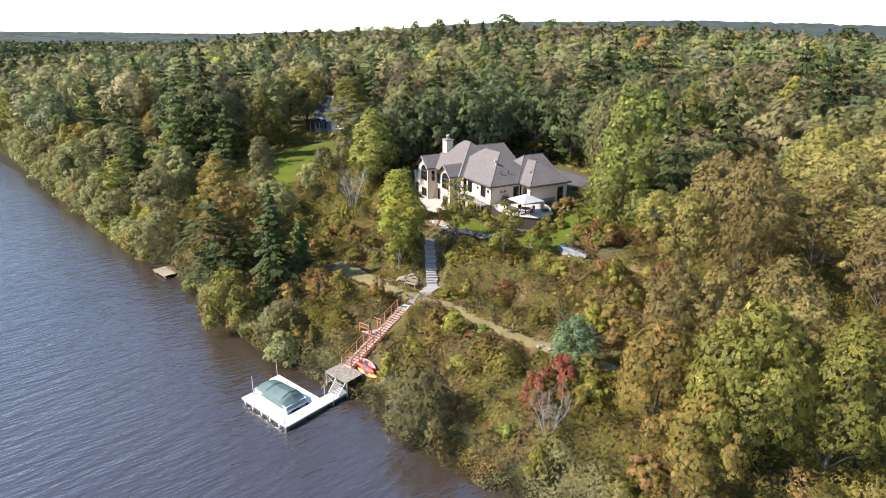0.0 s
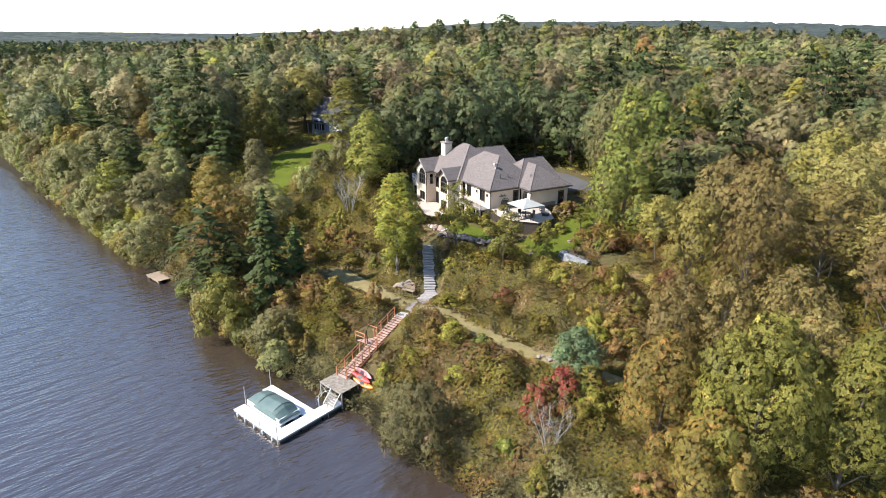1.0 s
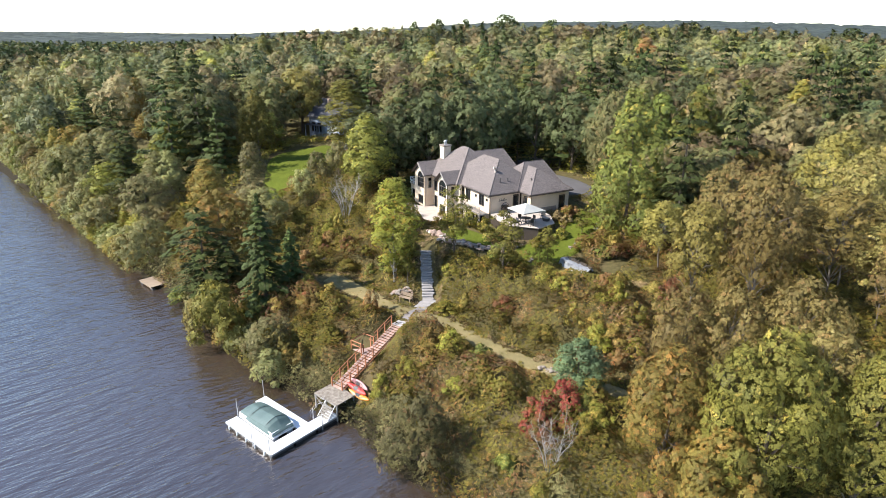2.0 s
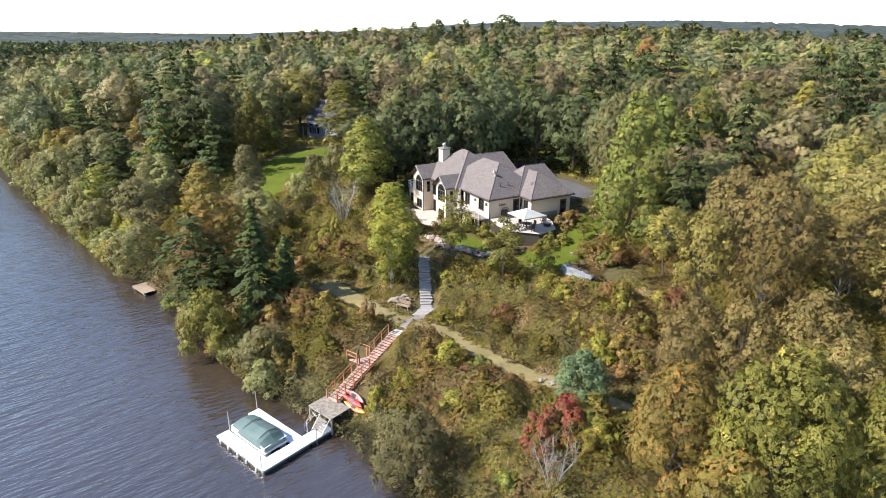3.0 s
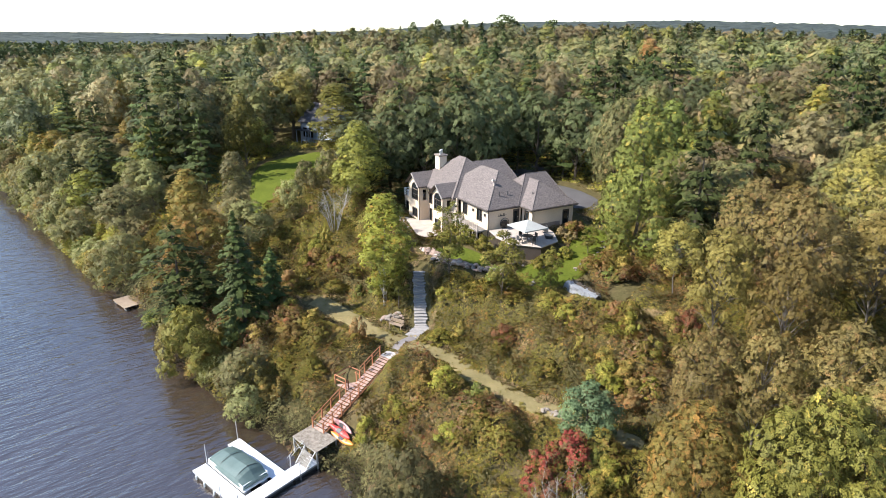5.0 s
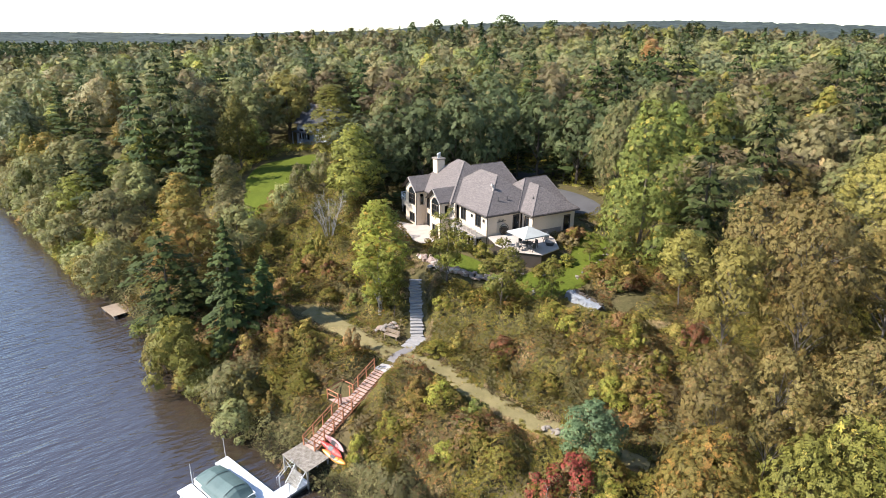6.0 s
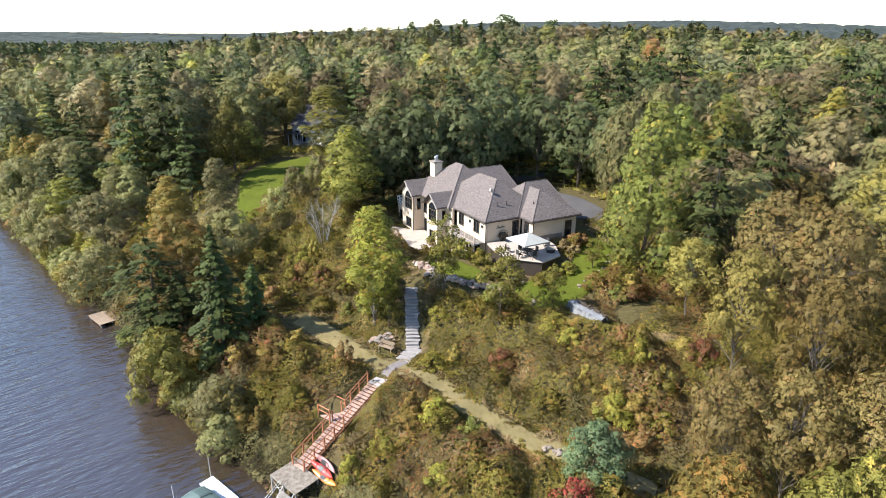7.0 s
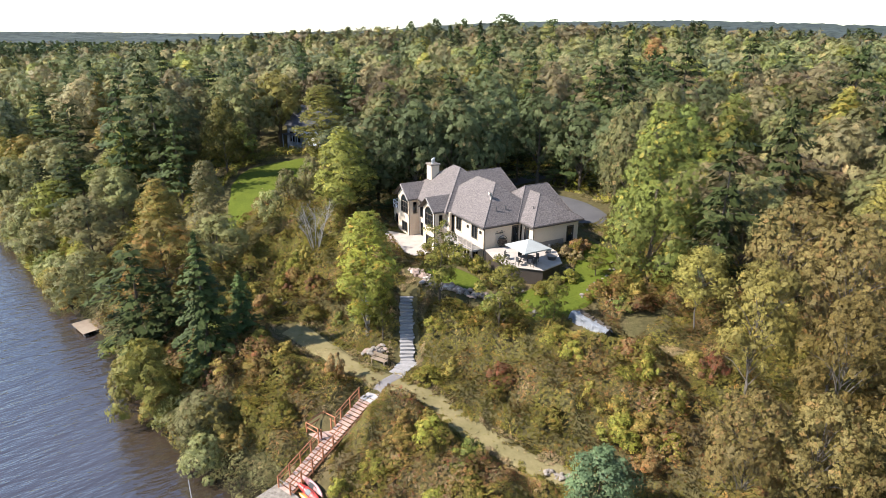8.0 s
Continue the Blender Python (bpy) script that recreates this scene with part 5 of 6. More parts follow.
# ================= plants =================
def rand_dirs(rng, n):
    v = rng.normal(size=(n, 3))
    return v / np.linalg.norm(v, axis=1, keepdims=True)


def unit(v):
    return v / (np.linalg.norm(v, axis=1, keepdims=True) + 1e-9)


def cards(rng, c, out, size, aspect=0.62, spread_=0.8, along=None, own=0.28):
    """Leaf sprays: kite-shaped bent quads at the points c, facing roughly out; own: how far each is shaded by
    its own tilt and not by the bough's. Returns verts, quads, normals."""
    n = len(c)
    out = unit(out)
    nrm = unit(out + spread_ * rand_dirs(rng, n))
    t = np.cross(nrm, rand_dirs(rng, n)) if along is None else along + 0.35 * rand_dirs(rng, n)
    t = unit(t - nrm * (t * nrm).sum(1, keepdims=True))
    b = np.cross(nrm, t)
    s = (size * rng.uniform(0.6, 1.35, n))[:, None]
    bend = nrm * s * rng.uniform(-0.15, 0.35, n)[:, None]
    k = rng.uniform(-0.35, 0.35, n)[:, None]
    v = np.stack([c - t * s, c - b * s * aspect + t * s * k - bend, c + t * s, c + b * s * aspect + t * s * k - bend], 1).reshape(-1, 3)
    return v, np.arange(4 * n).reshape(-1, 4), np.repeat(unit(out * (1 - own) + nrm * own), 4, axis=0)


def lobes_of(rng, h, r, base, count, shape, fat=1.0):
    """Clumps of foliage that make up a crown: centres and radii."""
    cs, rs = [], []
    p1, p2 = rng.uniform(0, 6.28, 2)
    for k in range(count):
        f = (k + rng.uniform(0.1, 0.9)) / count
        if shape == "round":
            prof = math.sqrt(max(0.08, 1 - (2 * f - 0.8) ** 2 * 0.72))
        elif shape == "column":
            prof = 0.30 + 0.70 * math.sin(math.pi * min(1, f * 0.82 + 0.14))
        elif shape == "egg":
            prof = (1 - f) ** 0.6 * 1.22 if f > 0.3 else 0.80 + f * 0.6
        else:
            prof = math.sqrt(max(0.08, 1 - f * f * 0.9))
        a = k * 2.399 + rng.uniform(-0.5, 0.5)
        rad = r * rng.choice((0.18, 0.25, 0.32, 0.40)) * rng.uniform(0.85, 1.15) * (0.65 + 0.35 * prof) * fat
        uneven = 1 + 0.16 * math.sin(2 * a + p1) + 0.10 * math.sin(3 * a + p2 + 5 * f)
        rr = max(0.05 * r, r * prof * uneven - rad * 0.8) * rng.uniform(0.72, 1.04)
        zl = h * base + rad * 0.5
        cs.append((rr * math.cos(a), rr * math.sin(a), zl + (h - rad * 0.75 - zl) * f))
        rs.append(rad)
    return np.array(cs), np.array(rs)


def crown_arrays(rng, h, r, base, count, shape, leaves, size, inner=0.2, flat=0.85, spread_=0.6, fat=1.0, own=0.28):
    """Leaf sprays over the outside of a crown's clumps, each clump knobbly."""
    cs, rs = lobes_of(rng, h, r, base, count, shape, fat)
    m = leaves * 4
    pick = rng.choice(len(cs), m, p=rs ** 2 / (rs ** 2).sum())
    d = rand_dirs(rng, m)
    d[:, 2] = np.where(d[:, 2] < -0.55, -d[:, 2], d[:, 2])
    turn1, turn2 = rng.uniform(0, 6.28, len(cs))[pick], rng.uniform(0, 6.28, len(cs))[pick]
    knob = 1 + 0.16 * np.sin(5.1 * d[:, 0] + 3.3 * d[:, 2] + turn1) * np.sin(4.7 * d[:, 1] - 3.9 * d[:, 2] + turn2)
    rad = rs[pick] * (1 - inner * rng.random(m) ** 1.5) * rng.uniform(0.86, 1.16, m) * knob
    p = cs[pick] + d * rad[:, None] * np.array([1, 1, flat])
    buried = np.zeros(m, bool)
    for i, (c, q) in enumerate(zip(cs, rs)):
        buried |= (np.linalg.norm((p - c) / np.array([1, 1, flat]), axis=1) < q * 0.86) & (pick != i)
    keep = np.flatnonzero(~buried | (rng.random(m) < 0.10))[:leaves]
    p, d = p[keep], d[keep]
    p[:, 2] = np.minimum(p[:, 2], h)
    mid = np.array([0, 0, h * (base * 0.6 + 0.4)])
    out = d + 0.45 * unit(p - mid) + np.array([0, 0, 0.25])
    return cs, rs, cards(rng, p, out, size, spread_=spread_, own=own)


def trunk_bm(rng, h, base, cs, r0, limbs=7, lean=0.03):
    bm = bmesh.new()
    top = h * (0.75 if base < 0.9 else 1)
    pts = [(rng.normal(0, lean) * z, rng.normal(0, lean) * z, z) for z in np.linspace(-0.4, top, 6)]
    add_tube(bm, pts, [r0 * 1.25, r0, r0 * 0.8, r0 * 0.6, r0 * 0.4, r0 * 0.12], 7)
    for c in cs[:limbs]:
        z0 = max(0.3, min(top * 0.92, c[2] - 0.22 * h * (0.5 + rng.random() * 0.6)))
        mid = (c[0] * 0.5, c[1] * 0.5, (z0 + c[2]) / 2 + 0.03 * h)
        add_tube(bm, ((0, 0, z0), mid, tuple(c)), (r0 * 0.42, r0 * 0.28, r0 * 0.06), 5)
    return bm


def broadleaf(seed, name, h, r, base, count, shape, leaves, size, leaf, bark, label, category="tree", r0=0.2, limbs=7, **kw):
    rng = np.random.default_rng(seed)
    cs, rs, (v, q, nm) = crown_arrays(rng, h, r, base, count, shape, leaves, size, **kw)
    t = empty(name, pose(0, 0, 0), label, category)
    part("trunk", trunk_bm(rng, h, base, cs, r0, limbs), bark, t)
    mesh_part("crown", mesh_from("crown", v, q, (leaf,), normals=nm), t)
    return t


def conifer_arrays(rng, h, r, first, whorls, arms, droop, size, per, taper=1.0, plate=0.25, card=0.34):
    """Needle sprays along whorled branches; returns card arrays and the branch lines."""
    pts, outs, alongs, lines = [], [], [], []
    for w in range(whorls):
        f = w / (whorls - 1)
        z = h * (first + (0.985 - first) * f ** 0.92)
        rw = r * (1 - f) ** taper * (0.75 + 0.25 * math.sin(w * 2.1 + 1) * plate * 4 * 0.5) + 0.12 * r * (1 - f) + 0.05
        for k in range(arms):
            a = 2 * math.pi * (k + rng.uniform(-0.3, 0.3)) / arms + w * 0.9
            if rng.random() < 0.12:
                continue
            ln = rw * rng.uniform(0.52, 1.30)
            dz = droop * ln * rng.uniform(0.6, 1.4)
            e = np.array([ln * math.cos(a), ln * math.sin(a), dz])
            o = np.array([0, 0, z])
            lines.append((o, o + e))
            m = max(3, int(per * ln / r + 2))
            s = rng.uniform(0.18, 1.0, m) ** 0.75
            side = np.array([-math.sin(a), math.cos(a), 0])
            wdt = (0.42 - 0.28 * s) * ln * 0.75 + 0.06
            p = o + e * s[:, None] + side * (rng.uniform(-1, 1, m) * wdt)[:, None] + np.array([0, 0, 1]) * rng.normal(0, size * 0.3, m)[:, None]
            p[:, 2] += -0.10 * ln * (s - 0.5)
            pts.append(p)
            outs.append(np.tile([0.75 * math.cos(a), 0.75 * math.sin(a), 0.9], (m, 1)))
            alongs.append(np.tile(e / np.linalg.norm(e), (m, 1)) + side * rng.uniform(-0.6, 0.6, m)[:, None])
    top = np.array([[0, 0, h * (0.95 + 0.05 * k / 5)] for k in range(6)])
    pts.append(top), outs.append(rand_dirs(rng, 6)), alongs.append(np.tile([0, 0, 1.0], (6, 1)))
    return cards(rng, np.concatenate(pts), np.concatenate(outs), size, card, 0.45, np.concatenate(alongs)), lines


def conifer(seed, name, h, r, first, whorls, arms, droop, size, per, leaf, label, r0=0.2, **kw):
    rng = np.random.default_rng(seed)
    (v, q, nm), lines = conifer_arrays(rng, h, r, first, whorls, arms, droop, size, per, **kw)
    t = empty(name, pose(0, 0, 0), label, "tree")
    bm = tube(((0, 0, -0.4), (0, 0, h * 0.5), (0, 0, h * 0.98)), (r0, r0 * 0.6, 0.02), 7)
    for o, e in lines[::2]:
        add_tube(bm, (o, e), (r0 * 0.2, 0.01), 4)
    part("trunk", bm, BARK, t)
    mesh_part("crown", mesh_from("crown", v, q, (leaf,), normals=nm), t)
    return t


def bare_tree(seed, name, h, r, label, stems=7, mat=None):
    """A leafless grey shrub or tree: forked twigs."""
    rng = np.random.default_rng(seed)
    t = empty(name, pose(0, 0, 0), label, "tree")
    bm = bmesh.new()
    for s in range(stems):
        a = 2 * math.pi * s / stems + rng.uniform(-0.3, 0.3)
        p0 = np.array([0.12 * math.cos(a), 0.12 * math.sin(a), -0.2])
        p1 = np.array([r * 0.35 * math.cos(a), r * 0.35 * math.sin(a), h * rng.uniform(0.4, 0.55)])
        p2 = np.array([r * rng.uniform(0.6, 1.0) * math.cos(a), r * rng.uniform(0.6, 1.0) * math.sin(a), h * rng.uniform(0.75, 1.0)])
        add_tube(bm, (p0, p1, p2), (0.05, 0.035, 0.008), 4)
        for k in range(9):
            f = rng.uniform(0.25, 0.95)
            o = p0 + (p1 - p0) * min(1, f * 2) if f < 0.5 else p1 + (p2 - p1) * (f * 2 - 1)
            d = rand_dirs(rng, 1)[0] * r * 0.5
            d[2] = abs(d[2]) * 1.2 + 0.1 * h
            e = o + d
            add_tube(bm, (o, e), (0.018, 0.004), 3)
            for j in range(5):
                o2 = o + (e - o) * rng.uniform(0.3, 1)
                d2 = rand_dirs(rng, 1)[0] * r * 0.25
                d2[2] = abs(d2[2])
                add_tube(bm, (o2, o2 + d2), (0.009, 0.003), 3)
    part("trunk", bm, mat or GREY_TWIG, t)
    return t


def plant(t, x, y, h, r, src_h, src_r, rz, leaf=None, label="", group="", sink=0.0):
    """A copy of a built plant, scaled to height h and radius r, rooted in the ground."""
    m = Matrix.LocRotScale((x, y, gz(x, y) - sink), Euler((0, 0, rz)), (r / src_r, r / src_r, h / src_h))
    c = copy_thing(t, m)
    if leaf is not None:
        for o in c.children:
            if o.name.startswith("crown"):
                o.material_slots[0].link = "OBJECT"
                o.material_slots[0].material = leaf
    return tagged(c, label, "", group)


OAKS = [broadleaf(10 + k, "oak_tree", 12, 4.6, 0.25, 28, "round", 1500, 0.44, LEAF["oak"], BARK, "broad oak with dull green leaves starting to brown", r0=0.22, limbs=10, spread_=0.5, inner=0.12) for k in range(4)]
OAKS_NEAR = [broadleaf(15 + k, "oak_tree", 10, 4.2, 0.22, 44, "round", 4600, 0.25, LEAF["oak"], BARK, "broad oak with yellowing green leaves", r0=0.18, limbs=12, inner=0.35) for k in range(3)]
OAKS_TALL = [broadleaf(25 + k, "oak_tree", 12, 3.4, 0.42, 34, "round", 3300, 0.215, LEAF["oak"], DULL_BARK, "tall thin-leaved oak with grey-brown limbs and a bare lower trunk", r0=0.095, limbs=30, inner=0.5) for k in range(4)]
MAPLES_NEAR = [broadleaf(35 + k, "maple_tree", 12, 3.4, 0.18, 36, "egg", 5200, 0.22, LEAF["maple"], BARK, "leafy maple with bright yellow-green leaves", r0=0.18, inner=0.15, fat=1.3) for k in range(2)]
MAPLES = [broadleaf(30 + k, "maple_tree", 12, 3.4, 0.2, 30, "egg", 1200, 0.42, LEAF["maple"], BARK, "leafy maple with bright yellow-green leaves", r0=0.18) for k in range(3)]
POPLARS = [broadleaf(40 + k, "poplar_tree", 13, 2.3, 0.15, 26, "column", 4600, 0.20, LEAF["maple"], PALE_BARK, "slender upright tree with yellow-green leaves", r0=0.13, fat=1.45, inner=0.12) for k in range(2)]
YOUNG = [broadleaf(50 + k, "young_tree", 8, 2.0, 0.25, 18, "column", 2400, 0.15, LEAF["maple"], BARK, "young thin-stemmed tree with bright green leaves", r0=0.09, inner=0.3, fat=1.2) for k in range(3)]
WILLOWS = [broadleaf(60 + k, "willow_bush", 6, 3.6, 0.05, 22, "dome", 1400, 0.31, LEAF["willow"], BARK, "grey-green willow bush leaning over the water", "bush", r0=0.1, flat=0.9) for k in range(3)]
PINES = [conifer(70 + k, "pine_tree", 16, 4.0, 0.14, 14, 6, 0.16, 0.44, 34, LEAF["pine"], "tall dark green white pine with layered boughs", taper=0.42, plate=0.6) for k in range(3)]
SPRUCES = [conifer(80 + k, "spruce_tree", 12, 2.7, 0.03, 19, 7, -0.04, 0.25, 52, LEAF["spruce"], "dense dark green cone-shaped spruce", taper=0.75, card=0.5) for k in range(2)]
SKY_PINES = [broadleaf(88 + k, "pine_tree", 20, 5.5, 0.3, 22, "column", 1500, 0.5, LEAF["pine"], BARK, "tall white pine standing above the wood", r0=0.25, flat=0.6, fat=1.5) for k in range(2)]
BLUE = broadleaf(90, "young_pine_tree", 5.4, 1.9, 0.0, 40, "round", 7000, 0.095, LEAF["blue_spruce"], BARK, "young bushy blue-green white pine", r0=0.08, inner=0.45, flat=1.0)
BARE = [bare_tree(95 + k, "bare_tree", 6, 2.6, "leafless grey many-stemmed shrub") for k in range(2)]
MAPLE_BIG = broadleaf(39, "maple_tree", 17, 5.4, 0.06, 56, "egg", 9000, 0.26, LEAF["maple"], BARK, "tall dense maple with bright green leaves", r0=0.24, limbs=12, inner=0.12, fat=0.95)
SCRUB = [broadleaf(110 + k, "scrub_oak", 5, 3.0, 0.05, 36, "dome", 2000, 0.11, LEAF["scrub"], BARK, "sparse twiggy scrub oak with thin brownish leaves", "bush", r0=0.05, limbs=24, inner=0.9, spread_=1.2) for k in range(3)]
SHRUBS = [broadleaf(100 + k, "shrub", 2.2, 1.3, 0.02, 12, "dome", 560, 0.20, LEAF["brush"], BARK, "rounded shrub on the slope", "bush", r0=0.04, limbs=6) for k in range(3)]

turn = random.Random(3)
LANDMARKS = []


def put(kinds, src_h, src_r, rows, leaf=None, label="", group=""):
    for i, (x, y, h, r) in enumerate(rows):
        LANDMARKS.append((x, y))
        plant(kinds[i % len(kinds)], x, y, h, r, src_h, src_r, turn.uniform(0, 6.28), leaf, label, group)


put(PINES, 16, 4.0, [(-29.4, 73.2, 12.0, 4.9), (-26.4, 72.5, 7.5, 3.0)], LEAF["spruce"])
put(SPRUCES, 12, 2.7, [(-20.2, 67.4, 13.2, 3.5), (-17.6, 70.0, 7.0, 2.3)])
put(PINES, 16, 4.0, [(-77.8, 145.9, 13.6, 5.3), (-70.8, 155.3, 14.8, 4.9), (-48.8, 150.5, 15.6, 4.7), (-89.8, 156.4, 14.5, 4.3), (26.0, 66.5, 15.6, 3.8), (35.0, 74.5, 17.0, 3.6), (16.7, 118.4, 17.3, 4.5), (-15.7, 139.6, 16.2, 5.0)])
put(WILLOWS, 6, 3.6, [(-24.6, 63.6, 7.8, 4.0)], LEAF["bright"], "bright yellow-green bush leaning over the water")
put(WILLOWS, 6, 3.6, [(-1.5, 43.2, 6.6, 2.8)], LEAF["forest_oak"], "dull grey-green bush at the water's edge")
put(WILLOWS, 6, 3.6, [(-43.3, 86.8, 6.9, 4.1), (-57.3, 101.2, 6.4, 4.2), (-77.2, 125.4, 9.3, 5.8)])
put(WILLOWS, 6, 3.6, [(-16.8, 58.6, 4.2, 2.2)], LEAF["oak"], "olive bush turning yellow at the water's edge")
put(POPLARS, 13, 2.3, [(-5.3, 69.3, 12.6, 3.2)], LEAF["turning"], "slender tree turning yellow and orange beside the stone steps")
put(YOUNG, 8, 2.0, [(-3.7, 68.0, 6.8, 1.5), (1.7, 69.7, 8.6, 2.3), (6.9, 64.5, 8.1, 2.3), (11.8, 64.9, 4.7, 1.3), (17.4, 73.3, 3.5, 1.3)], LEAF["bright"])
put(MAPLES_NEAR, 12, 3.4, [(-11.0, 94.0, 12.4, 5.2), (-34.5, 116.6, 13.4, 3.4)], LEAF["bright"])
put([MAPLE_BIG], 17, 5.4, [(21.8, 71.0, 17.4, 5.4)], LEAF["maple"])
put(POPLARS, 13, 2.3, [(-18.2, 117.8, 14.4, 4.9)], LEAF["bright"])
put(MAPLES_NEAR, 12, 3.4, [(10.7, 117.4, 10.8, 3.2), (-37.0, 96.0, 9.4, 3.7), (-67.3, 141.4, 7.6, 3.6)], LEAF["yellow"], "leafy maple turning yellow")
put(OAKS_NEAR, 10, 4.2, [(15.6, 37.6, 10.2, 3.6), (17.2, 33.2, 8.5, 3.0)], LEAF["yellow"], "broad oak with golden green leaves")
put(OAKS_NEAR, 10, 4.2, [(20.6, 34.6, 12.8, 4.1)], LEAF["bright"], "broad leafy oak still bright green")
put(MAPLES_NEAR, 12, 3.4, [(25.8, 33.2, 12.4, 3.0)], LEAF["bright"])
put(OAKS_TALL, 12, 3.4, [(18.4, 43.6, 11.4, 2.5), (21.4, 42.6, 11.8, 2.7), (25.4, 41.0, 13.0, 3.1), (26.8, 50.6, 14.6, 3.1), (28.0, 59.2, 12.6, 3.3), (24.4, 36.4, 12.2, 2.8)], LEAF["oak_brown"], "oak with olive and brown autumn leaves")
put(OAKS_TALL, 12, 3.4, [(21.8, 51.0, 12.6, 2.8), (24.2, 46.0, 13.6, 2.8), (22.6, 61.4, 8.0, 2.6)], LEAF["oak"], "broad oak with yellowing green leaves")
put(OAKS_NEAR, 10, 4.2, [(23.8, 87.5, 14.5, 4.2)], LEAF["forest_oak"], "tall oak with a bare lower trunk beside the drive")
put(OAKS, 12, 4.6, [(37.7, 74.6, 10.2, 4.8), (-31.7, 140.9, 14.6, 5.7)])
put(PINES, 16, 4.0, [(-39.5, 109.5, 14, 3.5)], LEAF["spruce"])
put(PINES, 16, 4.0, [(*H(u, v), h, r) for u, v, h, r in ((-4, 22, 9, 3.4), (1, 24, 8, 3.6), (5.5, 23.5, 9, 3.6), (10, 23, 8, 3.4), (14, 25.5, 9, 3.8), (20, 21.5, 8, 3.2), (24.5, 18, 9, 3.4), (27.5, 10.5, 8, 3.2))], LEAF["pine"])
put(WILLOWS, 6, 3.6, [(-20.2, 100.5, 5.5, 2.6), (-21.4, 95.0, 4.6, 2.4), (-17.5, 104.5, 6, 2.6)], LEAF["willow"], "grey-green thicket beside the upper lawn")
put([BLUE], 5.4, 1.9, [(11.6, 46.5, 5.5, 2.25)])
put(BARE, 6, 2.6, [(-13.3, 84.6, 6.5, 3.0), (8.3, 39.4, 4.6, 1.9)])
put(SHRUBS, 2.2, 1.3, [(9.9, 43.7, 3.6, 2.0), (7.8, 43.4, 2.6, 1.5)], LEAF["red"], "shrub with deep red autumn leaves")
put(SKY_PINES, 20, 5.5, [(38, 395, 25, 10), (-3, 395, 23, 5), (66, 395, 22, 7), (14, 412, 24, 5), (-18, 400, 22, 4), (146, 380, 21, 9), (235, 370, 21, 9)])
put(MAPLES, 12, 3.4, [(63, 200, 15.5, 6.5)], LEAF["orange"], "maple with orange autumn leaves")
put(MAPLES, 12, 3.4, [(110, 186, 15, 7), (96, 150, 13, 5)], LEAF["bright"], "leafy maple turning yellow")
put(OAKS, 12, 4.6, [(*H(u, v), h, r) for u, v, h, r in ((-2, 23.5, 13, 4.4), (3, 22.5, 14.5, 5), (8, 20.5, 14, 4.8), (12.0, 20, 13, 4.4), (15.5, 23, 14, 4.6), (22, 19, 14, 4.8), (25, 13, 13, 4.6), (26, 7, 13, 4.4), (19, 25, 14, 4.6))], LEAF["dark_oak"], "broad oak with deep green leaves behind the house")
put(PINES, 16, 4.0, [(*H(u, v), h, r) for u, v, h, r in ((0.5, 25, 16, 4.2), (6, 25.5, 17, 4.5), (11, 26, 17, 4.2), (25, 16, 15, 4.0))])
put(SHRUBS, 2.2, 1.3, [(*H(7.6, -4.6), 1.5, 1.0), (*H(8.3, -5.6), 1.2, 0.9)], LEAF["dry"], "tuft of tall tan ornamental grass beside the terrace")
put(SHRUBS, 2.2, 1.3, [(*H(9.3, -4.4), 1.9, 1.2), (*H(10.6, -4.2), 1.4, 1.0)], LEAF["brush_rust"], "dark reddish shrub beside the house wall")
put(SHRUBS, 2.2, 1.3, [(*H(-2.2, -2.5), 2.0, 1.2), (*H(-2.6, 0.4), 2.2, 1.3), (*H(-3.0, 3.2), 2.4, 1.4), (*H(-4.0, 5.2), 2.0, 1.2), (*H(-2.0, -5.6), 1.6, 1.1), (*H(0.6, -9.4), 1.4, 1.1), (*H(4.6, -8.9), 1.5, 1.1)], LEAF["brush_green"], "green garden shrub at the foot of the house")
# ---- the wood: single trees near, one canopy of joined trees farther off ----
def open_ground(x, y):
    """Where no wood grows: river, brush slope, lawns, house and drive."""
    d = float(shore_distance(x, y))
    if d < 3:
        return True
    u, v = (float(a) for a in house_local(x, y))
    if -9 < u < 16 and -13 < v < 18.5:
        return True
    if 13 < u < 22 and 0 < v < 21:          # drive
        return True
    if -34 < x < -18 and 90 < y < 130 and abs(x + 25.5 + (y - 110) * 0.1) < 6.5:   # upper lawn
        return True
    if x < 16.3 + 0.12 * (y - 40) and d < 27 and x > -24:   # brush slope
        return True
    if 53 < y < 70 and 10 < x < 20.8:   # low brush beside the woodpile
        return True
    if 96 < y < 142 and abs(x + 0.19 * (y - 3)) < 5.0:   # gap in the wood before the outbuilding
        return True
    return False


def crowds(x, y):
    """Too near a tree that stands by itself, or close in front of it on the river side."""
    for a, b in LANDMARKS:
        if math.hypot(x - a, y - b) < 4.6:
            return True
        k = y / b
        if 0 < b - y < 16 and abs(x - a * k) < 4.2 and b > 85:
            return True
    return False


